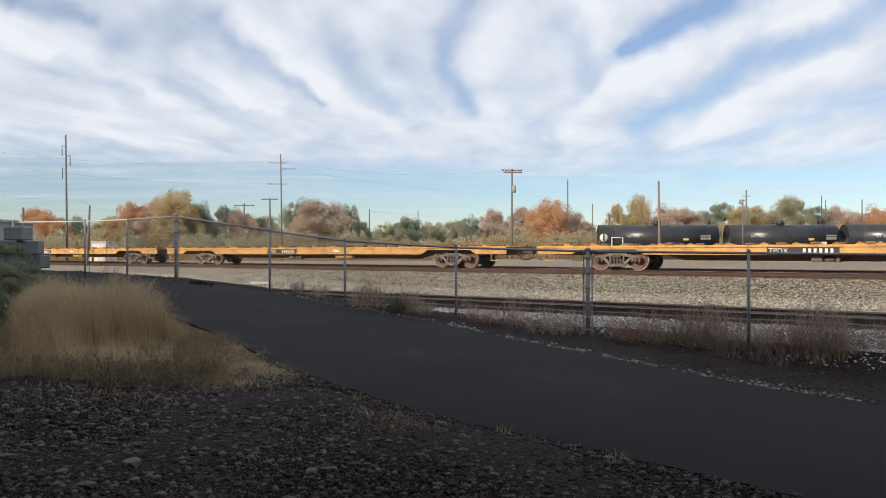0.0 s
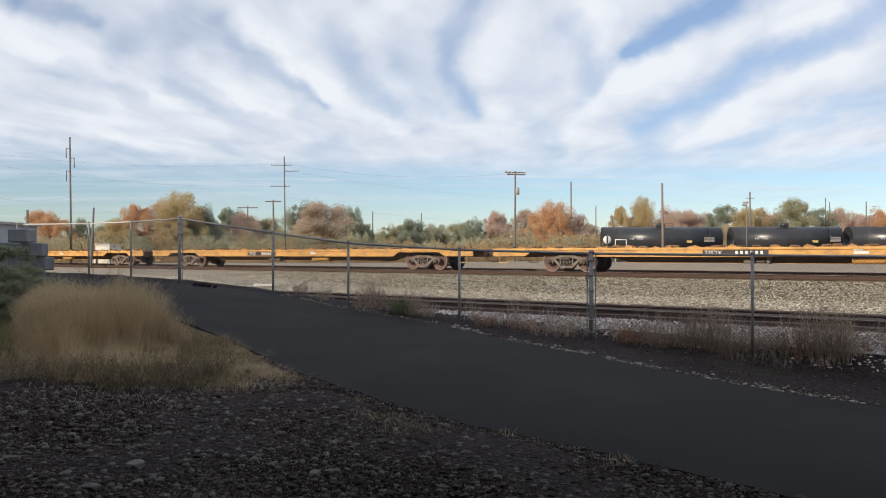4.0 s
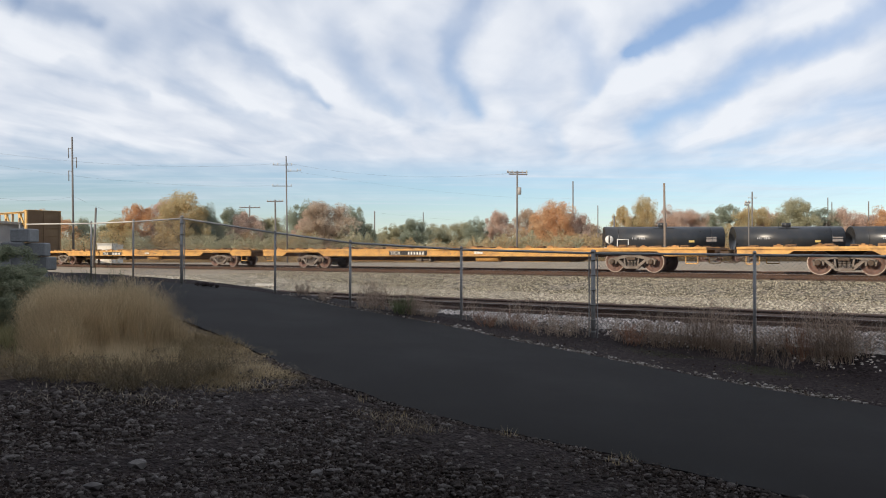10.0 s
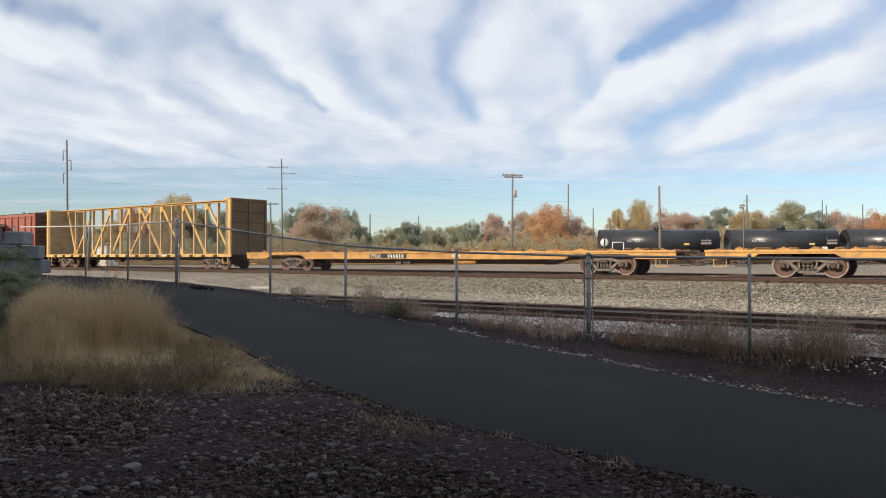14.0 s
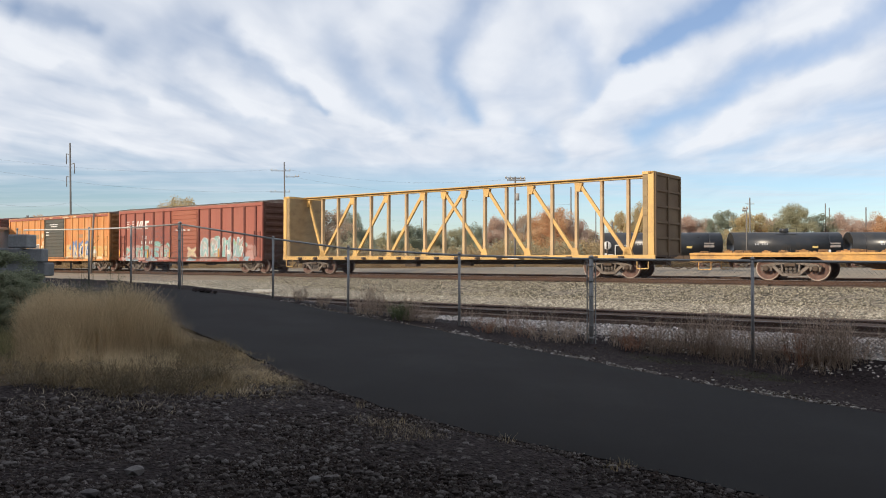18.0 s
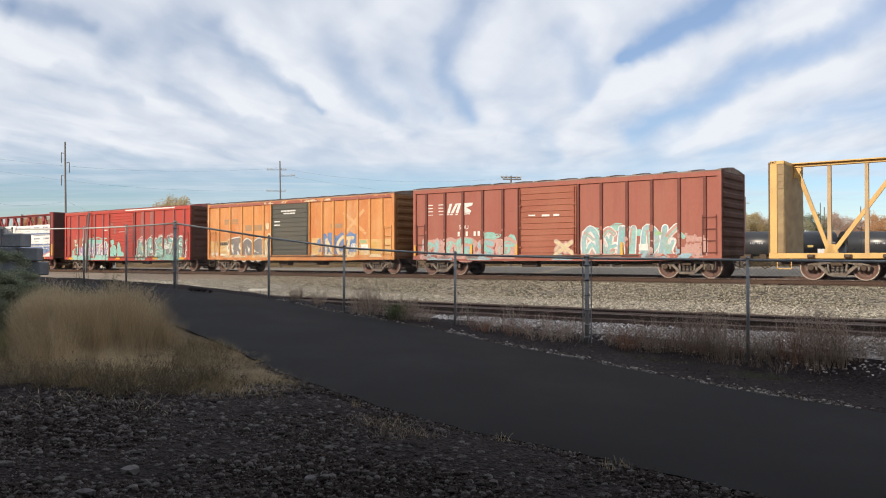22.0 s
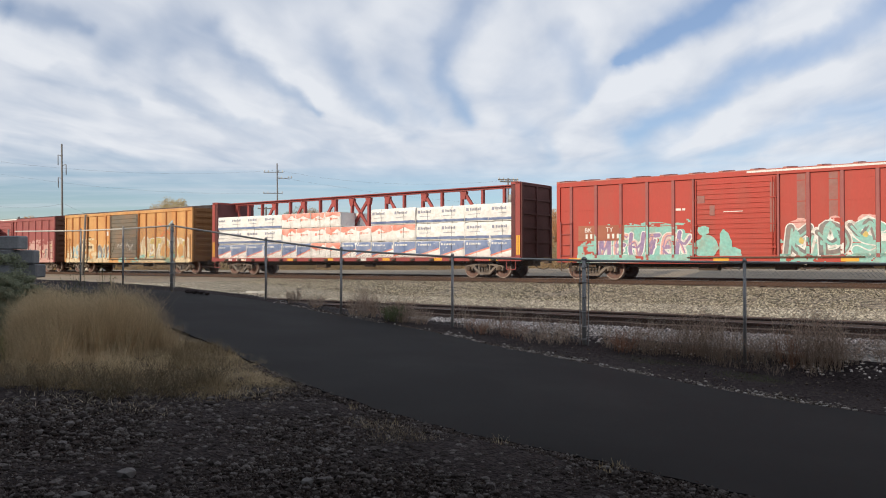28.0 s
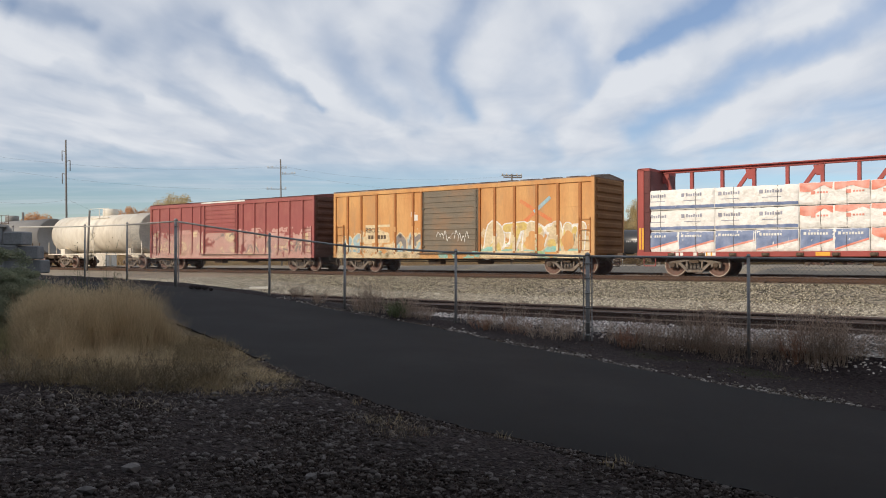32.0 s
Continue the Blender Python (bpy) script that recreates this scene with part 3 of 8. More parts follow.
# The path: near and far edges bend to the left at the crest.
NEAR_EDGE = [(9.5, 2.1), (5.6, 4.9), (2.73, 6.93), (1.45, 7.84), (0.1, 8.72), (-1.29, 10.09), (-2.25, 11.36), (-3.55, 13.27), (-4.9, 15.1), (-7.0, 17.4), (-10.5, 19.6), (-16, 21.8), (-24, 24)]
FAR_EDGE = [(13.4, 6.6), (9.0, 9.1), (5.97, 10.92), (4.33, 12.04), (2.57, 13.85), (1.23, 15.2), (0.0, 16.76), (-2.14, 18.68), (-4.34, 20.93), (-6.84, 22.3), (-10.5, 23.6), (-16, 25.6), (-24, 28)]


def on_path(p):
    """1 where the path covers the ground."""
    ring = NEAR_EDGE + FAR_EDGE[::-1]
    inside = False
    for (x0, y0), (x1, y1) in zip(ring, ring[1:] + ring[:1]):
        if (y0 > p.y) != (y1 > p.y) and p.x < x0 + (p.y - y0) / (y1 - y0) * (x1 - x0):
            inside = not inside
    return 1.0 if inside else 0.0


def build_ground():
    ss = [-2600, -1200, -600, -320, -200, -140, -105, -85, -70] + [-60 + 1.0 * k for k in range(31)] + \
         [-29 + 0.5 * k for k in range(101)] + [22.5, 24, 26, 29, 33, 38, 45, 60, 90, 150, 300, 700, 2600]
    nn = [-2600, -800, -300, -120, -60, -35, -22, -14] + [-8 + 0.4 * k for k in range(131)] + \
         [45, 47, 50, 54, 60, 70, 85, 105, 130, 170, 240, 400, 800, 1600, 3200]
    bm = bmesh.new()
    grid = []
    for s in ss:
        col = []
        for n in nn:
            p = at(s, n)
            z = ground_z(p.x, p.y)
            near = math.hypot(p.x, p.y) < 60
            if near:
                z -= 0.03 * on_path(p)
                z += 0.035 * noise.noise(Vector((p.x * 0.7, p.y * 0.7, 0))) + 0.02 * noise.noise(Vector((p.x * 2.1, p.y * 2.1, 3)))
            col.append(bm.verts.new((p.x, p.y, z)))
        grid.append(col)
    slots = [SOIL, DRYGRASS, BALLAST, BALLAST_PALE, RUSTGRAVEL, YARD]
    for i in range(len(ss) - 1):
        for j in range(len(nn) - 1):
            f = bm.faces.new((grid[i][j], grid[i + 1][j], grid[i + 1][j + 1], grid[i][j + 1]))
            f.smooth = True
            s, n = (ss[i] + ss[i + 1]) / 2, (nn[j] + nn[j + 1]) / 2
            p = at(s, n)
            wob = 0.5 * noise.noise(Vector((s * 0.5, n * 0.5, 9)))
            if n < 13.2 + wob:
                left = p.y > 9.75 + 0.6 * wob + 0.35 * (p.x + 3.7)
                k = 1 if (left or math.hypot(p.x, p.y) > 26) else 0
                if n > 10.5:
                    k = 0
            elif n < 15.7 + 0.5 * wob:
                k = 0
            elif n < 22.0 + wob:
                k = 3
            elif n < 30.9:
                k = 2
            elif n < 36.2:
                k = 4
            else:
                k = 5 if n > 39 else 2
            if s < -31 + 2 * wob and n > 13.5:
                k = 5 if n > 36 or s < -36 else 4
            f.material_index = k
    me = bpy.data.meshes.new("ground")
    bm.to_mesh(me)
    bm.free()
    for m in slots:
        me.materials.append(m)
    tagged(new("ground", me), "dark gravel and dry grass ground rising to railway ballast", "ground", kind="structure")


build_ground()


def curve_points(pts, n=8):
    out = []
    for k in range(len(pts) - 1):
        p0, p1, p2, p3 = (Vector(pts[min(max(k + d, 0), len(pts) - 1)]) for d in (-1, 0, 1, 2))
        for i in range(n):
            t = i / n
            out.append(0.5 * ((2 * p1) + (p2 - p0) * t + (2 * p0 - 5 * p1 + 4 * p2 - p3) * t * t + (3 * p1 - p0 - 3 * p2 + p3) * t ** 3))
    return out + [Vector(pts[-1])]


def build_path():
    a, b = curve_points(NEAR_EDGE, 24), curve_points(FAR_EDGE, 24)
    bm = bmesh.new()
    rows, skirts = [], []
    for k, (p, q) in enumerate(zip(a, b)):
        row = []
        for i in range(15):
            t = i / 14
            w = p.lerp(q, t)
            if i in (0, 14):
                jag = 0.07 * noise.noise(Vector((w.x * 2.5, w.y * 2.5, i))) + 0.05 * noise.noise(Vector((w.x * 8, w.y * 8, i)))
                w = w + (q - p).normalized() * jag
            lift = 0.012 + 0.055 * math.sin(t * math.pi)
            row.append(bm.verts.new((w.x, w.y, slope_z(w.x, w.y) + lift)))
        e0, e1 = row[0].co, row[-1].co
        d = (q - p).normalized() * 0.06
        skirts.append([bm.verts.new(v) for v in (e0, (e0.x - d.x * 0.5, e0.y - d.y * 0.5, e0.z - 0.12), e1, (e1.x + d.x, e1.y + d.y, e1.z - 0.2))])
        rows.append(row)
    for r0, r1 in zip(rows, rows[1:]):
        for i in range(len(r0) - 1):
            bm.faces.new((r0[i], r0[i + 1], r1[i + 1], r1[i])).smooth = True
    for a, b in zip(skirts, skirts[1:]):
        bm.faces.new((a[1], a[0], b[0], b[1]))
        bm.faces.new((a[2], a[3], b[3], b[2]))
    ob = new("path", mesh_of("path", bm, SHADED_ASPHALT))
    tagged(ob, "smooth asphalt walking path beside the fence, shade partly in its colour", "path", kind="structure")


build_path()


def rail_mesh(length):
    bm = bmesh.new()
    prof = [(-0.075, -0.18), (0.075, -0.18), (0.075, -0.165), (0.012, -0.145), (0.01, -0.045), (0.037, -0.03), (0.037, -0.004), (-0.037, -0.004), (-0.037, -0.03), (-0.01, -0.045), (-0.012, -0.145), (-0.075, -0.165)]
    a = [bm.verts.new((-length / 2, y, z)) for y, z in prof]
    b = [bm.verts.new((length / 2, y, z)) for y, z in prof]
    for k in range(len(prof)):
        j = (k + 1) % len(prof)
        bm.faces.new((a[k], a[j], b[j], b[k]))
    return mesh_of("rail", bm, RAIL)


def railway_track(name, n, z, s0, s1, label, tie_gap=0.52, worn=True):
    base = tagged(new(name), label, "railway track", kind="structure")
    base.matrix_world = Matrix.LocRotScale(at((s0 + s1) / 2, n, z), Euler((0, 0, -HEAD)), None)
    length = s1 - s0
    me = rail_mesh(length)
    bm = bmesh.new()
    w = 0.03 if worn else 0.018
    box(bm, -length / 2, length / 2, -w, w, -0.004, 0.0)
    top = mesh_of("rail_head", bm, RAILTOP)
    for y in (-0.7525, 0.7525):
        r = piece("rail", me, base, (0, y, 0))
        if worn or y < 0:
            piece("rail_head", top, r)
    bm = bmesh.new()
    box(bm, -0.115, 0.115, -1.3, 1.3, -0.34, -0.172)
    tie = mesh_of("tie", bm, TIE)
    for k in range(int(length / tie_gap)):
        x = -length / 2 + (k + 0.5) * tie_gap
        if -34 < x + (s0 + s1) / 2 < 26:
            piece("tie", tie, base, (x + random.uniform(-0.03, 0.03), random.uniform(-0.04, 0.04), random.uniform(-0.012, 0.006)))
    return base


railway_track("main_track", LINE_N, RAIL_Z, -260, 120, "main railway track with rusty rails on grey ballast")
railway_track("far_track", LINE_N + 4.4, 0.86, -200, 120, "second railway track behind the main line")
railway_track("siding_track", SIDING_N, SIDING_Z, -30, 120, "unused siding track with dark rusty rails", worn=False)

bm = bmesh.new()
for k in range(120):
    a0, a1 = -26 + k * 0.5, -25.5 + k * 0.5
    box(bm, a0, a1, -0.71, 0.71, -0.3, -0.055 + 0.02 * noise.noise(Vector((k * 0.7, 0, 0))))
    box(bm, a0, a1, 0.83, 1.75, -0.3, -0.035 + 0.03 * noise.noise(Vector((k * 0.8, 8, 0))))
    box(bm, a0, a1, -1.22, -0.83, -0.3, -0.10 + 0.03 * noise.noise(Vector((k * 0.9, 4, 0))))
ob = tagged(new("track_fill", mesh_of("track_fill", bm, TRACKDIRT)), "dark oily dirt packed between the siding rails", "track dirt", kind="stuff")
ob.matrix_world = Matrix.LocRotScale(at(0, SIDING_N, SIDING_Z), Euler((0, 0, -HEAD)), None)

# A long plain wall, unseen and added behind the camera, keeps the path in shade.
bm = bmesh.new()
p = at(0, -3.0)
box(bm, -75, 46, -8, 0, -1.5, 8.7)
ob = tagged(new("shade_wall", mesh_of("shade_wall", bm, WALLMAT)), "long plain unseen wall added to shade the path", "wall", kind="structure")
ob.matrix_world = Matrix.LocRotScale(p, Euler((0, 0, -HEAD)), None)

# An unseen canopy, added to block sky light over the standing place.
bm = bmesh.new()
box(bm, -4.5, 46, 0.004, 10.3, 4.6, 4.9)
ob = tagged(new("canopy", mesh_of("canopy", bm, WALLMAT)), "plain unseen canopy added to shade the near ground", "canopy", kind="structure")
ob.matrix_world = Matrix.LocRotScale(p, Euler((0, 0, -HEAD)), None)

# ---- railcars ----
# How far the train has rolled at t seconds, and its small unevenness.
DRIFT = [
    (0, -0.78), (1, -0.80), (2, -0.42), (3, -0.46), (3.5, -0.42), (6, -0.15), (6.5, 0.09), (7, 0.12), (7.5, -0.10), (8, -0.16), (8.5, 0.00), (9, 0.01), (9.5, 0.00),
    (10, -0.21), (10.5, -0.17), (11, -0.00), (11.5, -0.03), (12, 0.00), (12.5, -0.16), (13, -0.12), (13.5, 0.06), (14, 0.04),
    (16.5, 0.03), (17, -0.08), (17.5, -0.10), (18, 0.14), (18.5, 0.16), (19, 0.16), (19.5, -0.09), (20, -0.11), (20.5, 0.04),
    (21, 0.14), (21.5, 0.15), (22, -0.07), (22.5, -0.09), (23, 0.11), (23.5, 0.13), (24, 0.11), (24.5, -0.18), (25, 0.16),
    (25.5, 0.18), (27.5, 0.28), (28, 0.17), (28.5, 0.13), (29, -0.14), (29.5, -0.23), (30, -0.10), (30.5, -0.20), (31, -0.31),
    (31.5, -0.55), (32, -0.64),
]


def rolled(t):
    k = t - 20.0
    d = [(a, b) for a, b in zip(DRIFT, DRIFT[1:]) if a[0] <= t <= b[0]][0]
    w = (t - d[0][0]) / (d[1][0] - d[0][0])
    return 6.966 * k + 0.5 * 0.0305 * k * k + d[0][1] + (d[1][1] - d[0][1]) * w


CARS = []
WHEELSETS = []
SHARED = {}
WHEEL_R = 0.457


def shared(key, make):
    if key not in SHARED:
        SHARED[key] = make()
    return SHARED[key]


def make_wheelset():
    bm = bmesh.new()
    lathe(bm, [(-1.09, 0.06), (-1.09, 0.085), (-0.70, 0.085), (-0.70, 0.10), (0.70, 0.10), (0.70, 0.085), (1.09, 0.085), (1.09, 0.06)], n=12)
    return mesh_of("axle", bm, TRUCK)


def make_wheel(side):
    bm = bmesh.new()
    k = side
    prof = [(0.80 * k, 0.07), (0.82 * k, 0.14), (0.765 * k, 0.17), (0.755 * k, 0.36), (0.795 * k, 0.385), (0.80 * k, 0.452), (0.69 * k, 0.462), (0.68 * k, 0.485), (0.66 * k, 0.485), (0.66 * k, 0.39), (0.72 * k, 0.36), (0.72 * k, 0.15), (0.66 * k, 0.12)]
    lathe(bm, prof, n=32)
    return mesh_of("wheel", bm, WHEEL)


def make_rim(side):
    bm = bmesh.new()
    k = side
    n = 32
    for r0, r1, y in ((0.425, 0.4565, 0.8035),):
        a = [bm.verts.new((r0 * math.sin(i * math.tau / n), y * k, r0 * math.cos(i * math.tau / n))) for i in range(n)]
        b = [bm.verts.new((r1 * math.sin(i * math.tau / n), y * k, r1 * math.cos(i * math.tau / n))) for i in range(n)]
        c = [bm.verts.new((0.459 * math.sin(i * math.tau / n), 0.70 * k, 0.459 * math.cos(i * math.tau / n))) for i in range(n)]
        for i in range(n):
            j = (i + 1) % n
            bm.faces.new((a[i], a[j], b[j], b[i]))
            bm.faces.new((b[i], b[j], c[j], c[i])).smooth = True
    return mesh_of("tread", bm, TREAD)


def make_side_frame(side):
    bm = bmesh.new()
    y0, y1 = 0.93 * side, 1.08 * side
    # top member, sloping arms, spring seat, pedestals
    plate(bm, [(-1.12, 0.50), (-1.02, 0.60), (-0.62, 0.66), (-0.40, 0.74), (0.40, 0.74), (0.62, 0.66), (1.02, 0.60), (1.12, 0.50), (0.70, 0.53), (0.36, 0.62), (-0.36, 0.62), (-0.70, 0.53)], y0, y1)
    plate(bm, [(-0.72, 0.54), (-0.60, 0.58), (-0.22, 0.26), (0.22, 0.26), (0.60, 0.58), (0.72, 0.54), (0.30, 0.16), (-0.30, 0.16)], y0, y1)
    for k in (-1, 1):
        plate(bm, [(k * 0.36, 0.64), (k * 0.29, 0.64), (k * 0.25, 0.24), (k * 0.32, 0.24)], y0, y1)
        plate(bm, [(k * 1.10, 0.56), (k * 1.06, 0.34), (k * 1.00, 0.34), (k * 0.99, 0.56)], y0, y1)
        plate(bm, [(k * 0.78, 0.56), (k * 0.74, 0.36), (k * 0.68, 0.36), (k * 0.66, 0.56)], y0, y1)
    return mesh_of("side_frame", bm, TRUCK, 0.008)


def make_spring():
    bm = bmesh.new()
    for k in range(5):
        lathe(bm, [(0.275 + k * 0.055, 0.05), (0.285 + k * 0.055, 0.068), (0.305 + k * 0.055, 0.068), (0.315 + k * 0.055, 0.05)], "z", 10)
    return mesh_of("spring", bm, TRUCK)


def make_bolster():
    bm = bmesh.new()
    box(bm, -0.20, 0.20, -1.16, 1.16, 0.54, 0.66)
    box(bm, -0.28, 0.28, -0.6, 0.6, 0.5, 0.72)
    box(bm, -0.6, 0.6, -0.16, 0.16, 0.42, 0.5)
    for k in (-1, 1):
        box(bm, k * 0.42 - 0.04, k * 0.42 + 0.04, -0.85, 0.85, 0.34, 0.42)
        beam(bm, (k * 0.42, -0.9, 0.4), (k * 0.15, -0.9, 0.62), 0.03, 0.06)
    return mesh_of("bolster", bm, UNDER, 0.008)


def make_journal(side):
    bm = bmesh.new()
    lathe(bm, [(1.17 * side, 0.07), (1.165 * side, 0.10), (1.10 * side, 0.115), (0.95 * side, 0.125)], n=12)
    return mesh_of("bearing_cap", bm, UNDER)


def truck(car, x):
    """A two-axle railway truck whose centre stands x metres along the car."""
    fr = piece("truck", shared("bolster", make_bolster), car, (x, 0, 0))
    for side in (-1, 1):
        piece("side_frame", shared(("frame", side), lambda: make_side_frame(side)), fr)
        for k in (-1, 0, 1):
            piece("spring", shared("spring", make_spring), fr, (k * 0.15, side * 1.0, 0))
    for k in (-1, 1):
        for side in (-1, 1):
            piece("bearing_cap", shared(("journal", side), lambda: make_journal(side)), fr, (k * 0.89, 0, WHEEL_R))
        ax = piece("wheelset", shared(("set",), make_full_wheelset), fr, (k * 0.89, 0, WHEEL_R))
        WHEELSETS.append((ax, k * 0.89))
    return fr


def make_full_wheelset():
    """Axle and two wheels turn as one solid piece."""
    bm = bmesh.new()
    for me in (make_wheelset(), make_wheel(-1), make_wheel(1)):
        bm.from_mesh(me)
    cut = len(bm.faces)
    for me in (make_rim(-1), make_rim(1)):
        bm.from_mesh(me)
    bm.faces.ensure_lookup_table()
    for f in bm.faces[cut:]:
        f.material_index = 1
    # a few holes' worth of cast marks so that the turning can be seen
    for k in (-1, 1):
        for a in range(3):
            c = (0.26 * math.sin(a * math.tau / 3), 0.77 * k, 0.26 * math.cos(a * math.tau / 3))
            box(bm, c[0] - 0.04, c[0] + 0.04, c[1] - 0.012, c[1] + 0.012, c[2] - 0.02, c[2] + 0.02)
    me = mesh_of("wheelset", bm, WHEEL)
    me.materials.append(TREAD)
    return me


def coupler(car, x, k):
    bm = bmesh.new()
    box(bm, min(x, x + k * 0.55), max(x, x + k * 0.55), -0.08, 0.08, 0.76, 0.90)
    box(bm, min(x + k * 0.45, x + k * 0.72), max(x + k * 0.45, x + k * 0.72), -0.17, 0.15, 0.70, 0.97)
    pts = [Vector((x, -0.35, 0.72)), Vector((x + k * 0.25, -0.33, 0.48)), Vector((x + k * 0.5, -0.2, 0.42)), Vector((x + k * 0.7, -0.1, 0.5))]
    for a, b in zip(pts, pts[1:]):
        tube(bm, a, b, 0.025, n=6)
    part("coupler", bm, UNDER, car, "", 0.01)


def start_car(name, s0, s1, label, category="railway wagon"):
    car = tagged(new(name), label, category, "cars of the passing freight train")
    car.empty_display_size = 0.5
    CARS.append((car, (s0 + s1) / 2))
    return car, (s1 - s0) / 2


def marks(car, x, z, widths, h, y, material=None, gap=0.05, label="white painted lettering"):
    """Plain bars in place of lettering; a negative width is a gap."""
    for w in widths:
        if w > 0:
            boxes("lettering", material or WHITEPAINT, car, [(x, x + w, y - 0.006, y, z, z + h)], label)
        x += abs(w) + gap


def words(car, text, x, z, size, y, material, label):
    cu = bpy.data.curves.new("text", "FONT")
    cu.body, cu.size, cu.extrude = text, size, 0.003
    tmp = bpy.data.objects.new("text", cu)
    me = bpy.data.meshes.new_from_object(tmp)
    bpy.data.objects.remove(tmp)
    me.transform(Matrix.LocRotScale((x, y - 0.012, z), Euler((radians(90), 0, 0)), None))
    me.materials.append(material)
    ob = new("lettering", me)
    ob.parent = car
    ob["label"] = label
    return ob


def blob(bm, rnd, cx, cz, w, h, y, depth, lumps=9, rough=0.35):
    """A lumpy flat shape of sprayed paint."""
    pts = []
    ph = rnd.uniform(0, 6)
    for k in range(lumps * 3):
        a = k * math.tau / (lumps * 3)
        r = 1 + rough * math.sin(a * lumps * 0.5 + ph) * rnd.uniform(0.3, 1) + rnd.uniform(-0.12, 0.12)
        pts.append((cx + math.cos(a) * w / 2 * r, cz + math.sin(a) * h / 2 * r))
    v = [bm.verts.new((x, y - depth, z)) for x, z in pts]
    c = bm.verts.new((cx, y - depth, cz))
    for k in range(len(v)):
        bm.faces.new((v[k], v[(k + 1) % len(v)], c))


def ribbon(bm, pts, w, y):
    """A band of paint along a bent line in x and z, with round ends."""
    out = []
    for k in range(len(pts) - 1):
        p0, p1, p2, p3 = (Vector(pts[min(max(k + d, 0), len(pts) - 1)]) for d in (-1, 0, 1, 2))
        for i in range(4):
            t = i / 4
            out.append(0.5 * ((2 * p1) + (p2 - p0) * t + (2 * p0 - 5 * p1 + 4 * p2 - p3) * t * t + (3 * p1 - p0 - 3 * p2 + p3) * t ** 3))
    out.append(Vector(pts[-1]))
    prev = None
    for k, p in enumerate(out):
        d = out[min(k + 1, len(out) - 1)] - out[max(k - 1, 0)]
        q = Vector((-d.y, d.x)).normalized() * w / 2
        cur = (bm.verts.new((p.x + q.x, y, p.y + q.y)), bm.verts.new((p.x - q.x, y, p.y - q.y)))
        if prev:
            bm.faces.new((prev[0], prev[1], cur[1], cur[0]))
        prev = cur
    for p in (out[0], out[-1]):
        c = bm.verts.new((p.x, y - 0.0004, p.y))
        ring = [bm.verts.new((p.x + math.cos(a * math.tau / 10) * w / 2, y - 0.0004, p.y + math.sin(a * math.tau / 10) * w / 2)) for a in range(10)]
        for a in range(10):
            bm.faces.new((ring[a], ring[(a + 1) % 10], c))


# bent strokes of sprayed letters, in a unit box
STROKES = {
    "s": [[(0.9, 0.85), (0.5, 1), (0.1, 0.8), (0.3, 0.55), (0.75, 0.42), (0.9, 0.2), (0.5, 0), (0.1, 0.15)]],
    "k": [[(0.15, 0), (0.2, 1)], [(0.9, 1), (0.3, 0.5), (0.95, 0)]],
    "d": [[(0.15, 0), (0.15, 1), (0.7, 0.9), (0.95, 0.5), (0.7, 0.08), (0.15, 0)]],
    "o": [[(0.5, 1), (0.1, 0.7), (0.1, 0.28), (0.5, 0), (0.9, 0.3), (0.9, 0.72), (0.5, 1)]],
    "u": [[(0.1, 1), (0.12, 0.25), (0.5, 0), (0.88, 0.25), (0.9, 1)]],
    "n": [[(0.1, 0), (0.12, 1)], [(0.12, 0.95), (0.88, 0.05)], [(0.88, 0), (0.9, 1)]],
    "c": [[(0.92, 0.82), (0.55, 1), (0.15, 0.7), (0.15, 0.3), (0.5, 0), (0.92, 0.15)]],
    "t": [[(0.0, 0.95), (1.0, 1.0)], [(0.5, 0.95), (0.45, 0.0)]],
    "e": [[(0.9, 1), (0.15, 0.95), (0.12, 0.05), (0.9, 0)], [(0.15, 0.5), (0.75, 0.55)]],
    "r": [[(0.12, 0), (0.15, 1), (0.8, 0.9), (0.75, 0.55), (0.2, 0.5)], [(0.4, 0.5), (0.95, 0)]],
    "m": [[(0.05, 0), (0.15, 1), (0.5, 0.35), (0.85, 1), (0.95, 0)]],
    "l": [[(0.2, 1), (0.2, 0.05), (0.9, 0)]],
    "a": [[(0.05, 0), (0.45, 1), (0.6, 1), (0.95, 0)], [(0.25, 0.38), (0.78, 0.38)]],
    "x": [[(0.05, 0), (0.95, 1)], [(0.05, 1), (0.95, 0)]],
    "arch": [[(0.05, 0), (0.08, 0.65), (0.5, 1), (0.92, 0.65), (0.95, 0)]],
}


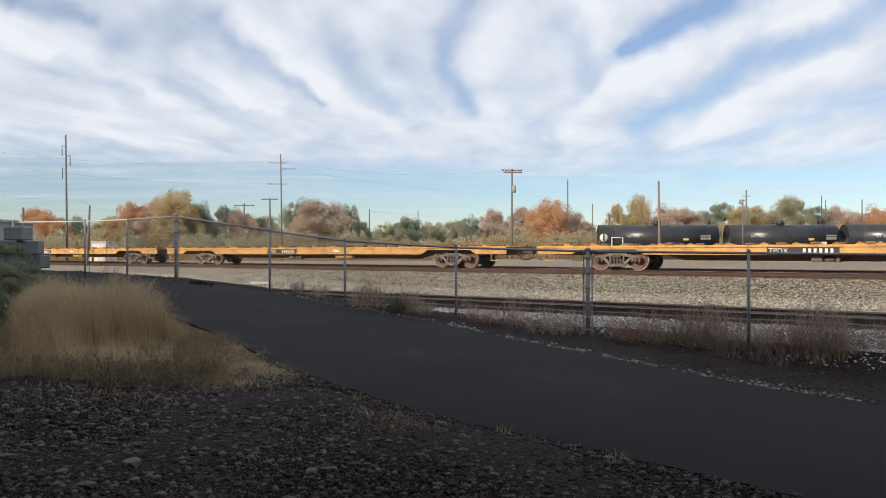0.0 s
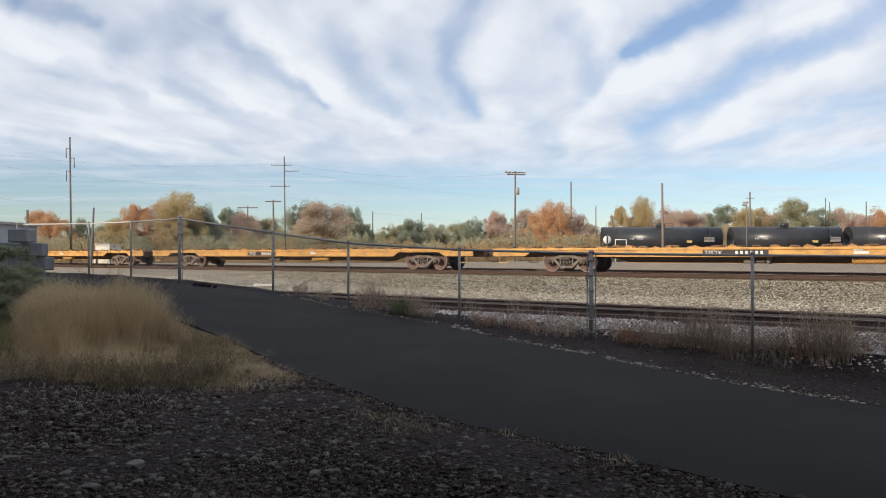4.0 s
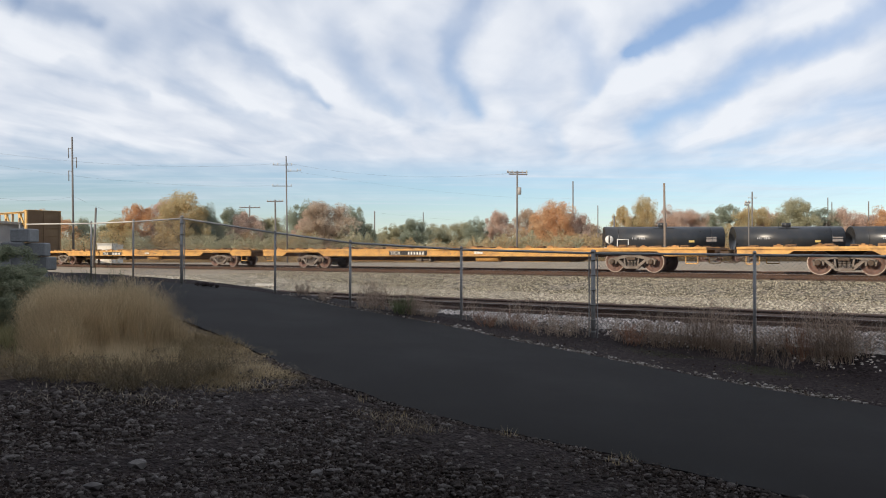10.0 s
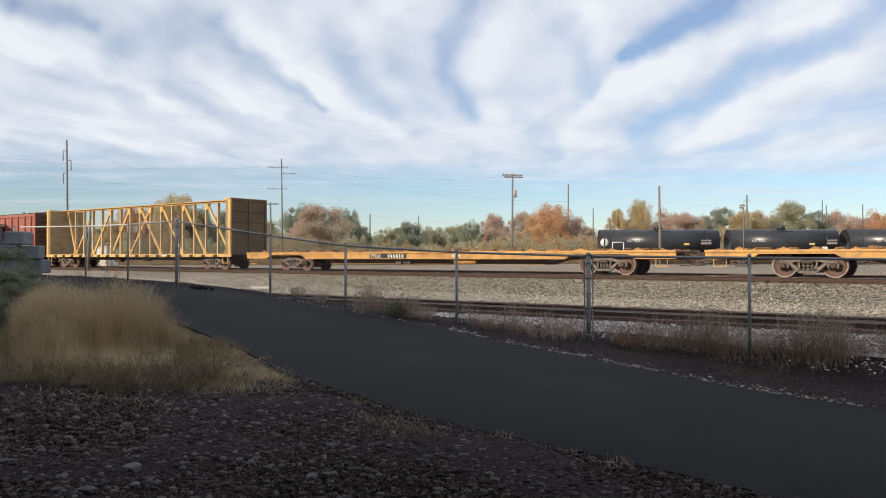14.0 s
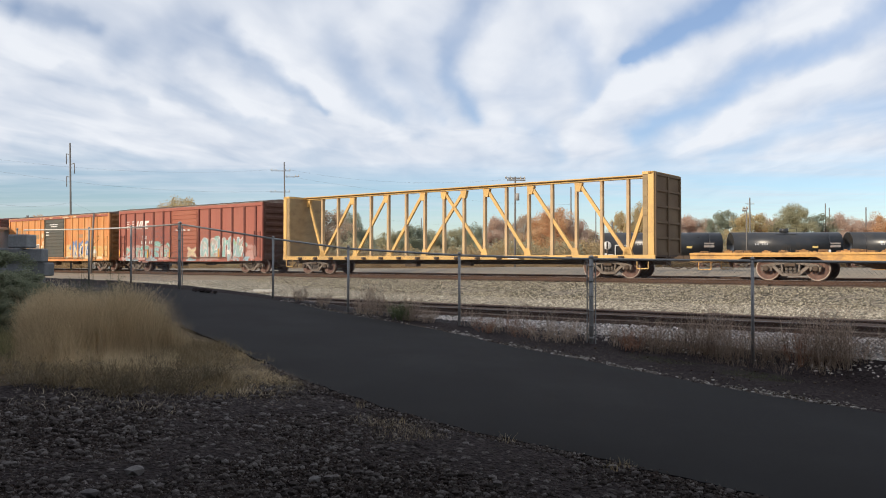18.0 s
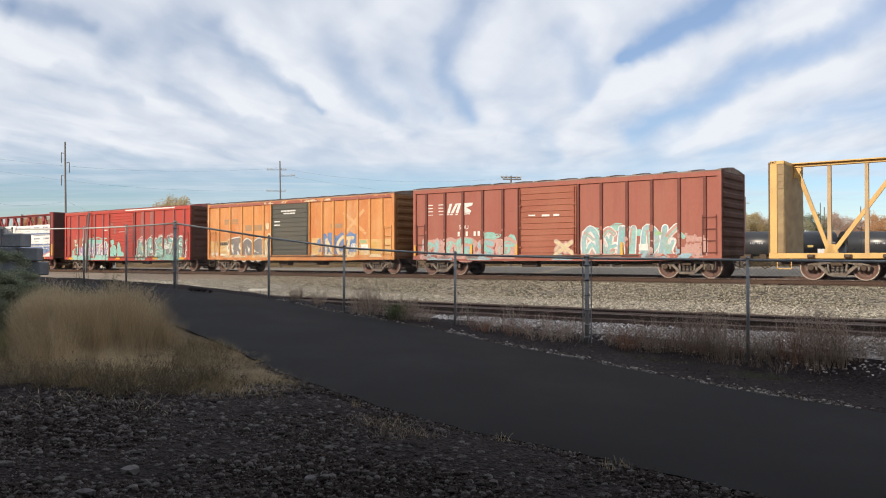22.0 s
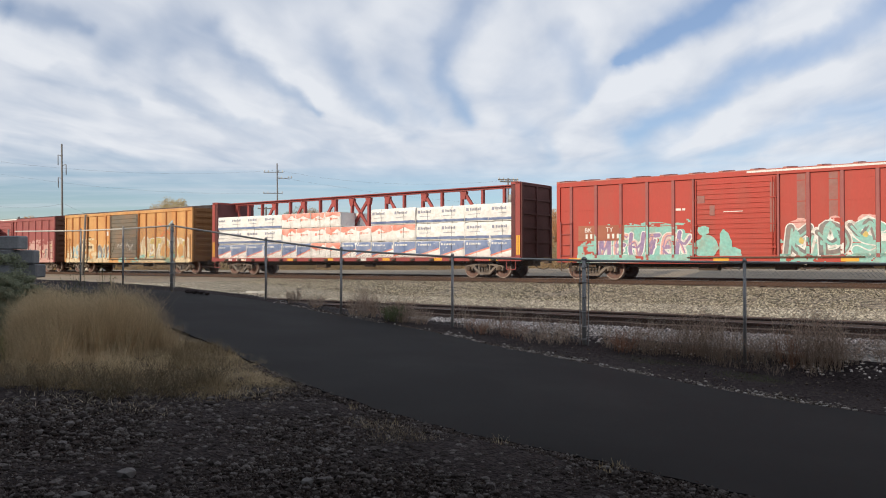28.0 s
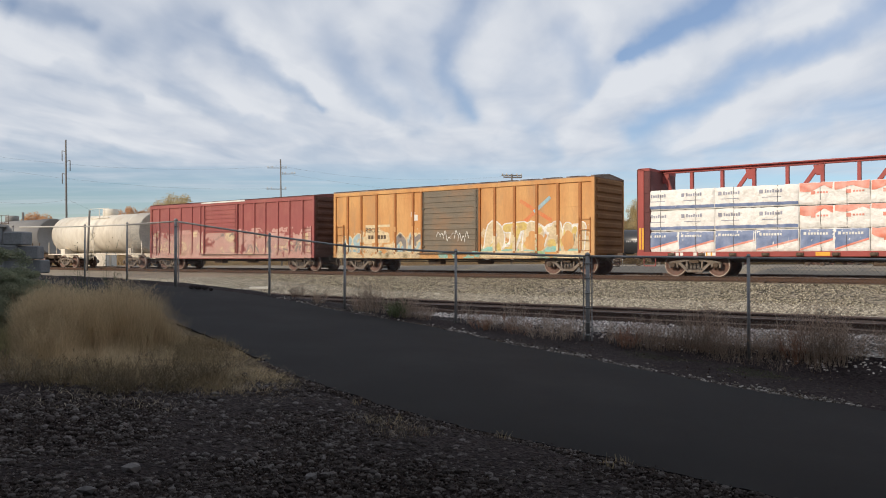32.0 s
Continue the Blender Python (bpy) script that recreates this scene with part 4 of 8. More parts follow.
def sprayed_letters(car, seed, shapes, x0, x1, z0, z1, y, fill, edge, thick, label, depth=0.010, slant=0.06, rim=0.07, shade=None, crowd=True):
    """Fat bent letters with an outline, as they are sprayed on a car side."""
    rnd = random.Random(seed)
    w = (x1 - x0) / len(shapes)
    layers = {}
    for k, shape in enumerate(shapes):
        gx, gw = x0 + k * w + rnd.uniform(-0.16, 0.06) * w, w * rnd.uniform(1.0, 1.25)
        lo, hi = z0 + rnd.uniform(0, 0.12) * (z1 - z0), z1 - rnd.uniform(0, 0.16) * (z1 - z0)
        lean = slant + rnd.uniform(-0.12, 0.12)
        lines = list(STROKES[shape])
        if crowd:
            for q in range(2):
                a, b = rnd.uniform(-0.1, 0.5), rnd.uniform(0.5, 1.1)
                lines.append([(a, rnd.random()), ((a + b) / 2, rnd.uniform(-0.1, 1.1)), (b, rnd.random())])
        for j, line in enumerate(lines):
            pts = []
            for u, v in line:
                z = lo + (hi - lo) * v
                pts.append((gx + gw * (0.12 + 0.76 * u) + lean * (z - lo) + rnd.uniform(-0.02, 0.02), z + rnd.uniform(-0.03, 0.03)))
            step = depth + 0.0006 * j + 0.0012 * (k % 2)
            ribbon(layers.setdefault((edge, 0), bmesh.new()), pts, thick + 2 * rim, y - step)
            ribbon(layers.setdefault((fill[(k + j) % len(fill)], 1), bmesh.new()), pts, thick * (1.0 if j < len(STROKES[shape]) else 0.6), y - step - 0.0030)
            if shade:
                off = [(px + thick * 0.16, pz - thick * 0.16) for px, pz in pts]
                ribbon(layers.setdefault((shade, 2), bmesh.new()), off, thick * 0.28, y - step - 0.0052)
    for (c, level), b in layers.items():
        tagged(part("sprayed_paint", b, SPRAY[c], car), label if level == 1 else c + " outline of sprayed letters", kind="stuff")


def blobs(car, seed, spots, y, colour, depth=0.008):
    """Round clouds of sprayed paint: (x, z, width, height)."""
    rnd = random.Random(seed)
    bm = bmesh.new()
    for k, (x, z, w, h) in enumerate(spots):
        blob(bm, rnd, x, z, w, h, y, depth + 0.0003 * (k % 5), 7, 0.12)
    return tagged(part("sprayed_paint", bm, SPRAY[colour], car), colour + " cloud of sprayed paint", kind="stuff")


def wash(car, seed, x0, x1, z0, z1, y, colour, posts=(), keep=0.0, cell=0.055, label="mottled faded paint along the side", floor=1.02, depth=0.0025, fall=1.3):
    """Worn paint that breaks up towards its upper edge, over sheets, posts and sill alike."""
    verts, faces = [], []
    for i in range(int((x1 - x0) / cell)):
        x = x0 + i * cell
        post = any(abs(x + cell / 2 - p) < 0.062 for p in posts)
        for j in range(int((z1 - z0) / cell)):
            z = z0 + j * cell
            t = (z - z0) / (z1 - z0)
            q = noise.noise(Vector((x * 0.9, z * 1.4, seed))) + 0.6 * noise.noise(Vector((x * 3.1, z * 3.7, seed + 4))) + 0.35 * noise.noise(Vector((x * 9, z * 8, seed + 8)))
            if q + keep < t * t * fall - 0.15:
                continue
            d = -1.4945 if z + cell > floor + 0.02 and z < floor else (y - 0.0770 if post else y - depth)
            if z < floor:
                d = -1.4945
            n = len(verts)
            verts += [(x, d, z), (x + cell, d, z), (x + cell, d, z + cell), (x, d, z + cell)]
            faces.append((n, n + 1, n + 2, n + 3))
    me = bpy.data.meshes.new("worn_paint")
    me.from_pydata(verts, [], faces)
    me.materials.append(SPRAY[colour])
    return tagged(part("worn_paint", me, SPRAY[colour], car), label, kind="stuff")


def ladder(car, x0, x1, z0, z1, y, material, rungs=4):
    bm = bmesh.new()
    for x in (x0, x1):
        box(bm, x - 0.02, x + 0.02, y - 0.10, y - 0.06, z0 - 0.1, z1 + 0.1)
        for z in (z0, z1):
            box(bm, x - 0.02, x + 0.02, y - 0.10, y, z - 0.02, z + 0.02)
    for k in range(rungs):
        z = z0 + (z1 - z0) * k / (rungs - 1)
        tube(bm, (x0, y - 0.08, z), (x1, y - 0.08, z), 0.014, n=6)
    part("ladder", bm, material, car)


def rib_mesh(key, z0, z1, w, d, material):
    def make():
        bm = bmesh.new()
        a = [(-w / 2, 0), (-w * 0.34, -d), (w * 0.34, -d), (w / 2, 0)]
        lo = [bm.verts.new((x, y, z0)) for x, y in a]
        hi = [bm.verts.new((x, y, z1)) for x, y in a]
        for k in range(3):
            bm.faces.new((lo[k], lo[k + 1], hi[k + 1], hi[k]))
        bm.faces.new(lo[::-1])
        bm.faces.new(hi)
        return mesh_of("side_post", bm, material)
    return shared(("rib", key, material.name), make)


def end_mesh(key, x, k, z0, z1, w, material):
    """A corrugated car end, looking along k."""
    def make():
        bm = bmesh.new()
        rows = []
        n = 9
        for i in range(n):
            a, b = z0 + (z1 - z0) * i / n, z0 + (z1 - z0) * (i + 1) / n
            for f, d in ((0.0, 0.0), (0.18, 0.0), (0.36, 0.06), (0.72, 0.06), (0.9, 0.0)):
                rows.append((a + (b - a) * f, d))
        rows.append((z1, 0))
        prev = None
        for z, d in rows:
            cur = [bm.verts.new((x + k * d * (1 if abs(t) < 0.9 else 0), t * w, z)) for t in (-1, -0.9, -0.86, 0.86, 0.9, 1)]
            if prev:
                for i in range(5):
                    bm.faces.new((prev[i], prev[i + 1], cur[i + 1], cur[i]))
            prev = cur
        return mesh_of("end_wall", bm, material)
    return shared(("end", key), make)


def boxcar(name, s0, s1, label, paint, door_paint, end_paint, ribs, door, eave=4.28, peak=4.5, floor=0.70, inset=1.55, roof=None,
           door_ribs=11, rib_paint=None):
    car, h = start_car(name, s0, s1, label, "boxcar")
    W = 1.5
    skin = W - 0.075
    # side sheets, floor and inner box
    bm = bmesh.new()
    box(bm, -h + 0.03, h - 0.03, -skin, skin, floor + 0.18, eave - 0.02)
    part("body", bm, paint, car)
    bm = bmesh.new()
    for k in (-1, 1):
        y0, y1 = sorted((k * (skin - 0.01), k * W))
        box(bm, -h, h, y0, y1, eave - 0.20, eave)
    part("top_chord", bm, paint, car, "", 0.008)
    bm = bmesh.new()
    for k in (-1, 1):
        y0, y1 = sorted((k * (skin - 0.01), k * (W - 0.01)))
        pts = [(-h, floor + 0.30), (-h, floor + 0.05), (-h + 2.9, floor + 0.02), (-h + 3.3, floor), (h - 3.3, floor), (h - 2.9, floor + 0.02), (h, floor + 0.05), (h, floor + 0.30)]
        plate(bm, pts, y0, y1)
    part("side_sill", bm, paint, car)
    # corner posts
    for k in (-1, 1):
        for e in (-1, 1):
            x0, x1 = sorted((e * h, e * (h - 0.16)))
            y0, y1 = sorted((k * (skin - 0.02), k * (W + 0.003)))
            boxes("corner_post", paint, car, [(x0, x1, y0, y1, floor + 0.05, eave - 0.02)])
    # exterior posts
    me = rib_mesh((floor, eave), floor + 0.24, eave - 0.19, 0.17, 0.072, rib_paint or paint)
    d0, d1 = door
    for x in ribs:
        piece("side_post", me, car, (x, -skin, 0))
        o = piece("side_post", me, car, (x, skin, 0))
        o.rotation_euler = (0, 0, math.pi)
    # sliding door with pressed ribs, its posts and rods
    for k in (-1, 1):
        bm = bmesh.new()
        y = k * (skin + 0.02)
        y0, y1 = sorted((k * (skin - 0.02), y))
        dz = (eave - floor - 0.62) / door_ribs
        prof = [(floor + 0.30, 0.0)]
        for i in range(door_ribs):
            z = floor + 0.36 + i * dz
            prof += [(z, 0.0), (z + dz * 0.08, 0.035), (z + dz * 0.55, 0.035), (z + dz * 0.63, 0.0)]
        prof.append((eave - 0.22, 0.0))
        prev = None
        for z, d in prof:
            cur = [bm.verts.new((x, y + k * d * e, z)) for x, e in ((d0, 0), (d0 + 0.06, 0), (d0 + 0.09, 1), (d1 - 0.09, 1), (d1 - 0.06, 0), (d1, 0))]
            if prev:
                for i in range(5):
                    bm.faces.new((prev[i], prev[i + 1], cur[i + 1], cur[i]))
            prev = cur
        rim = [bm.verts.new((x, k * (skin - 0.02), z)) for x, z in ((d0, prof[0][0]), (d1, prof[0][0]), (d1, prof[-1][0]), (d0, prof[-1][0]))]
        bm.faces.new(rim)
        dr = part("door", bm, door_paint, car)
        for x in (d0 + 0.05, d1 - 0.05, d1 - 0.16):
            bm = bmesh.new()
            tube(bm, (x, y + k * 0.06, floor + 0.34), (x, y + k * 0.06, eave - 0.26), 0.02, n=6)
            part("lock_rod", bm, door_paint, dr)
        for z in (1.3, 2.2, 3.2):
            a, b = sorted((y + k * 0.02, y + k * 0.09))
            boxes("rod_bracket", door_paint, dr, [(d1 - 0.24, d1 - 0.02, a, b, z, z + 0.05)])
            boxes("rod_bracket", door_paint, dr, [(d0 + 0.0, d0 + 0.12, a, b, z, z + 0.05)])
        a, b = sorted((k * skin, k * (W + 0.03)))
        for x in (d0 - 0.09, d1 + 0.02):
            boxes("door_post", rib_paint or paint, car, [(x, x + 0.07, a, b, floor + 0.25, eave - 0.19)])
        for i in range(4):
            z = floor + 0.75 + i * 0.78
            a, b = sorted((k * (skin - 0.002), k * (skin + 0.008)))
            for xa, xb in ((-h + 0.16, d0 - 0.09), (d1 + 0.09, h - 0.16)):
                boxes("sheet_seam", paint, car, [(xa, xb, a, b, z, z + 0.03)])
        boxes("door_track", UNDER, car, [(d0 - 0.3, d1 + (d1 - d0) * 0.95, *sorted((k * (W - 0.01), k * (W + 0.07))), floor + 0.22, floor + 0.27)])
    # ends
    for k in (-1, 1):
        part("end_wall", end_mesh((round(h, 2), k, end_paint.name), k * (h - 0.02), k, floor + 0.1, eave + 0.02, skin, end_paint), end_paint, car)
    # roof with raised seams
    roof = roof or ROOF
    bm = bmesh.new()
    sec = [(-W, eave - 0.01), (-W, eave + 0.02), (-0.75, peak - 0.09), (0, peak - 0.02), (0.75, peak - 0.09), (W, eave + 0.02), (W, eave - 0.01)]
    a = [bm.verts.new((-h, y, z)) for y, z in sec]
    b = [bm.verts.new((h, y, z)) for y, z in sec]
    for i in range(len(sec)):
        j = (i + 1) % len(sec)
        bm.faces.new((a[i], a[j], b[j], b[i]))
    bm.faces.new(a)
    bm.faces.new(b[::-1])
    rf = part("roof", bm, roof, car)
    def seam():
        bm = bmesh.new()
        for (y0, z0), (y1, z1) in zip(sec[1:5], sec[2:6]):
            beam(bm, (0, y0, z0), (0, y1, z1), 0.16, 0.09)
        return mesh_of("roof_seam", bm, roof)
    me = shared(("seam", eave, peak, roof.name), seam)
    n = int(2 * h / 1.16)
    for i in range(n + 1):
        piece("roof_seam", me, rf, (-h + 0.08 + (2 * h - 0.16) * i / n, 0, 0))
    # underframe
    boxes("centre_sill", UNDER, car, [(-h, h, -0.3, 0.3, floor - 0.10, floor + 0.2), (-h + 3.6, h - 3.6, -1.0, 1.0, floor + 0.05, floor + 0.2)])
    boxes("brake_gear", UNDER, car, [(-1.7, -0.9, -0.95, -0.5, 0.42, 0.68), (1.2, 2.0, -0.7, -0.4, 0.46, 0.7), (-h + 3.3, h - 3.3, -0.45, -0.41, 0.55, 0.60)], "", 0.03)
    for x in (-h + inset, h - inset):
        truck(car, x)
    for k in (-1, 1):
        coupler(car, k * h, k)
        for side in (-1, 1):
            lx = (h - 0.72, h - 0.24) if k > 0 else (-h + 0.24, -h + 0.72)
            bm = bmesh.new()
            for x in lx:
                beam(bm, (x, side * (W + 0.0), floor + 0.1), (x, side * (W + 0.02), 0.36), 0.03, 0.03)
            beam(bm, (lx[0], side * (W + 0.02), 0.36), (lx[1], side * (W + 0.02), 0.36), 0.04, 0.03)
            part("sill_step", bm, UNDER, car)
        lx = (h - 0.75, h - 0.2) if k > 0 else (-h + 0.2, -h + 0.75)
        ladder(car, *lx, floor + 0.35, 2.45, -skin - 0.01, rib_paint or paint)
    return car, h, skin


def posts_between(a, b, n):
    return [a + (b - a) * (i + 1) / (n + 1) for i in range(n)]


def flat_car(s0, s1):
    car, h = start_car("flat_car", s0, s1, "long empty yellow flat railcar with chain fittings", "flatcar")
    W = 1.35
    boxes("deck", CLUTTER, car, [(-h, h, -W + 0.02, W - 0.02, 0.96, 1.045)])
    t = h - 5.2
    for k in (-1, 1):
        bm = bmesh.new()
        a, b = sorted((k * (W - 0.06), k * W))
        plate(bm, [(-h, 1.06), (-h, 0.70), (-h + 1.75, 0.70), (-h + 2.1, 0.90), (-h + 4.75, 0.90), (-t - 0.05, 0.68), (t + 0.05, 0.68), (h - 4.75, 0.90), (h - 2.1, 0.90), (h - 1.75, 0.70), (h, 0.70), (h, 1.06)], a, b)
        sill = part("side_sill", bm, TTXYEL, car, "weathered yellow side sill")
        bm = bmesh.new()
        a, b = sorted((k * (W - 0.01), k * (W + 0.055)))
        box(bm, -h, h, a, b, 0.975, 1.062)
        part("deck_edge", bm, TTXYEL, sill)
    bm = bmesh.new()
    plate(bm, [(-t + 0.4, 0.72), (t - 0.4, 0.72), (t - 1.4, 0.45), (-t + 1.4, 0.45)], -0.62, 0.62)
    box(bm, -h, h, -0.35, 0.35, 0.66, 0.96)
    part("centre_sill", bm, SILLRUST, car, "dirty brown fishbelly centre sill")
    boxes("sill_flange", TTXYEL, car, [(-t + 1.3, t - 1.3, -0.70, 0.70, 0.425, 0.448)])
    # stake pockets, chain boxes and hitch gear along the deck
    bm = bmesh.new()
    box(bm, -0.16, 0.16, -0.07, 0.07, 1.045, 1.15)
    tube(bm, (-0.10, -0.085, 1.10), (0.10, -0.085, 1.10), 0.025, n=6)
    fit = mesh_of("chain_fitting", bm, CLUTTER)
    bm = bmesh.new()
    box(bm, -0.15, 0.15, -0.05, 0.05, 1.04, 1.135)
    box(bm, -0.06, 0.05, -0.07, 0.05, 1.135, 1.175)
    box(bm, 0.2, 0.27, -0.03, 0.05, 1.04, 1.10)
    pocket = mesh_of("stake_pocket", bm, mat("rusty_yellow", (0.50, 0.27, 0.09), (0.34, 0.18, 0.08), 0.75, scale=4, fine=20, spread=0.2, rand=0.3))
    bm = bmesh.new()
    box(bm, -0.55, 0.55, -0.4, 0.4, 1.045, 1.13)
    box(bm, -0.3, 0.0, -0.3, 0.3, 1.13, 1.2)
    hitch = mesh_of("trailer_hitch", bm, CLUTTER)
    n = 37
    for i in range(n):
        x = -h + 0.7 + (2 * h - 1.4) * i / (n - 1)
        for k in (-1, 1):
            if i % 2:
                piece("stake_pocket", pocket, car, (x + random.uniform(-0.25, 0.25), k * (W - 0.08), random.uniform(-0.03, 0.015)))
            else:
                piece("chain_fitting", fit, car, (x + random.uniform(-0.3, 0.3), k * (W - 0.1), random.uniform(-0.03, 0.02)))
        if i % 3 == 1:
            piece("chain_fitting", fit, car, (x + 0.35, random.uniform(-0.4, 0.4), 0.02))
    for x in (-7.5, 1.5, 9.5):
        piece("trailer_hitch", hitch, car, (x, 0, 0))
    boxes("lettering_panel", BLACKPAINT, car, [(-3.4, -0.85, -W - 0.006, -W, 0.72, 0.955)])
    words(car, "TPDX", -3.33, 0.74, 0.28, -W - 0.002, WHITEPAINT, "white painted reporting mark")
    marks(car, -2.1, 0.75, [0.10] * 6, 0.17, -W - 0.010, gap=0.09)
    marks(car, 2.1, 0.80, [0.5], 0.10, -W - 0.002)
    marks(car, 2.1, 0.92, [0.3], 0.04, -W - 0.002)
    boxes("brake_cylinder", TRUCK, car, [(-1.9, -1.5, -1.0, -0.65, 0.42, 0.66), (-1.45, -1.1, -0.95, -0.7, 0.46, 0.6), (-1.05, -0.9, -1.0, -0.7, 0.4, 0.7)], "", 0.03)
    bm = bmesh.new()
    lathe(bm, [(2.0, 0.05), (2.0, 0.16), (3.3, 0.16), (3.3, 0.05)], "x", 12, (0, -0.95, 0.58))
    part("air_tank", bm, TTXYEL, car)
    for x in (-h + 3.78, h - 3.35):
        truck(car, x)
    for k in (-1, 1):
        coupler(car, k * h, k)
        for side in (-1, 1):
            bm = bmesh.new()
            x0, x1 = k * (h - 0.35), k * (h - 0.85)
            for x in (x0, x1):
                beam(bm, (x, side * W, 0.72), (x, side * W, 0.40), 0.03, 0.03)
            beam(bm, (x0, side * W, 0.40), (x1, side * W, 0.40), 0.03, 0.04)
            part("sill_step", bm, TTXYEL, car)
    for d in ((-h + 0.1, -h + 1.0, -1.2, -0.5, 1.05, 1.09), (h - 1.0, h - 0.1, 0.5, 1.2, 1.05, 1.09)):
        boxes("bridge_plate", CLUTTER, car, [d])
    return car


def centerbeam(name, s0, s1, label, paint, post_paint, end_paint):
    car, h = start_car(name, s0, s1, label, "centerbeam flatcar")
    W, top = 1.46, 4.49
    # Inner walls and gussets: grime and their shade mixed into one darker colour.
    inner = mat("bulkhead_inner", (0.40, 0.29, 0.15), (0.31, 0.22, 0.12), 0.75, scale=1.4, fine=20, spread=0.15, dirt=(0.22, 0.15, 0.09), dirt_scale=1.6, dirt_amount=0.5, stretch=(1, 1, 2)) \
        if paint is BEAMYEL else mat("shaded_inner_red", (0.15, 0.05, 0.05), (0.11, 0.04, 0.042), 0.8, scale=1.4, fine=18, spread=0.15)
    bw = 0.55
    boxes("deck", UNDER, car, [(-h, h, -W + 0.1, W - 0.1, 0.92, 0.99)])
    for k in (-1, 1):
        a, b = sorted((k * (W - 0.10), k * W))
        sill = boxes("side_sill", paint, car, [(-h, h, a, b, 0.80, 1.0)], "", 0.01)
        bm = bmesh.new()
        box(bm, -0.13, 0.13, -0.05, 0.05, 0.83, 0.95)
        tube(bm, (-0.09, -0.06, 0.87), (0.09, -0.06, 0.87), 0.05, n=8)
        winch = mesh_of("winch", bm, UNDER)
        n = 17
        for i in range(n):
            x = -h + 1.5 + (2 * h - 3.0) * i / (n - 1)
            o = piece("winch", winch, car, (x, k * (W + 0.03), 0))
    boxes("centre_sill", UNDER, car, [(-h, h, -0.3, 0.3, 0.58, 0.92), (-h + 3.6, h - 3.6, -1.1, 1.1, 0.72, 0.92)])
    # bulkheads
    for k in (-1, 1):
        x0, x1 = sorted((k * h, k * (h - bw)))
        xi = k * (h - bw)
        bh = boxes("bulkhead", paint, car, [(*sorted((k * (h - 0.06), k * (h - 0.12))), -W + 0.14, W - 0.14, 1.0, top - 0.1)])
        for y in (-1, 1):
            a, b = sorted((y * W, y * (W - 0.14)))
            xa, xb = sorted((k * (h - 0.045), k * (h - 0.30)))
            st = boxes("stile", paint, bh, [(xa, xb, a, b, 1.0, top)], "", 0.01)
            if y < 0 and paint is BEAMRED:
                for d in (0.05, 0.17):
                    boxes("reflector", YELPAINT, car, [(xa + d, xa + d + 0.08, a - 0.004, a, 1.1, 2.0)], "yellow reflective strip")
        n = 12
        for y in (-1, 1):
            bm = bmesh.new()
            a, b = sorted((y * (W - 0.04), y * (W - 0.10)))
            xa, xb = sorted((k * (h - 0.30), xi))
            box(bm, xa, xb, a, b, 1.0, top - 0.1)
            for i in range(n):
                z = 1.05 + i * (top - 1.3) / n
                c, d = sorted((y * (W - 0.04), y * (W - 0.015)))
                box(bm, xa + 0.03, xb - 0.03, c, d, z, z + 0.16)
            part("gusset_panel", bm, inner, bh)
        a, b = sorted((k * (h - 0.06), k * (h - 0.045)))
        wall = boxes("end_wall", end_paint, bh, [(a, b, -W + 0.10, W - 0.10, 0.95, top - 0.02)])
        c = sorted((k * (h - 0.045), k * (h + 0.03)))
        for y in (-W + 0.13, 0.0, W - 0.13):
            boxes("stiffener", end_paint, wall, [(*c, y - 0.06, y + 0.06, 0.95, top - 0.03)])
        c = sorted((k * (h - 0.045), k * (h + 0.01)))
        for i in range(6):
            z = 1.0 + i * (top - 1.15) / 5
            for ya, yb in ((-W + 0.19, -0.06), (0.06, W - 0.19)):
                boxes("cross_rib", end_paint, wall, [(*c, ya, yb, z, z + 0.10)])
        bm = bmesh.new()
        box(bm, min(xi, xi - k * 0.0) - 0.02, xi + 0.02, -W + 0.1, W - 0.1, 1.0, top - 0.12)
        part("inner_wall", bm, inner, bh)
        boxes("top_rail", paint, bh, [(x0 + 0.05 * (k < 0), x1 - 0.05 * (k > 0), -W, W, top - 0.11, top + 0.004)])
    # centre beam
    bm = bmesh.new()
    box(bm, -h + bw, h - bw, -0.13, 0.13, top - 0.13, top)
    box(bm, -h + bw, h - bw, -0.30, 0.30, top - 0.03, top + 0.012)
    part("top_chord", bm, paint, car)
    span = 2 * (h - bw)
    nb = 17
    xs = [-h + bw + span * i / nb for i in range(1, nb)]
    bm = bmesh.new()
    plate(bm, [(-0.07, 0.99), (0.07, 0.99), (0.06, top - 0.14), (-0.06, top - 0.14)], -0.09, 0.09)
    post = mesh_of("post", bm, post_paint)
    for x in xs:
        piece("post", post, car, (x, 0, 0))

    def diagonal(xa, za, xb, zb):
        bm = bmesh.new()
        beam(bm, (xa, 0, za), (xb, 0, zb), 0.15, 0.11, (0, 1, 0))
        for x, z, d in ((xa, za, 1), (xb, zb, -1)):
            g = 0.26 if z > 2 else -0.22
            plate(bm, [(x - 0.2, z), (x + 0.2, z), (x + 0.1, z - g * 1.5), (x - 0.1, z - g * 1.5)], -0.10, 0.10)
        part("diagonal", bm, paint, car)
    hi, lo = top - 0.16, 1.02
    full = [-h + bw] + xs + [h - bw]
    diagonal(full[0] + 0.1, hi, full[1], lo)
    for i in (1, 3, 5):
        diagonal(full[i] + 0.1, lo, full[i + 2] - 0.12, hi)
    diagonal(full[7], lo, full[9], hi)
    diagonal(full[8], hi, full[10], lo)
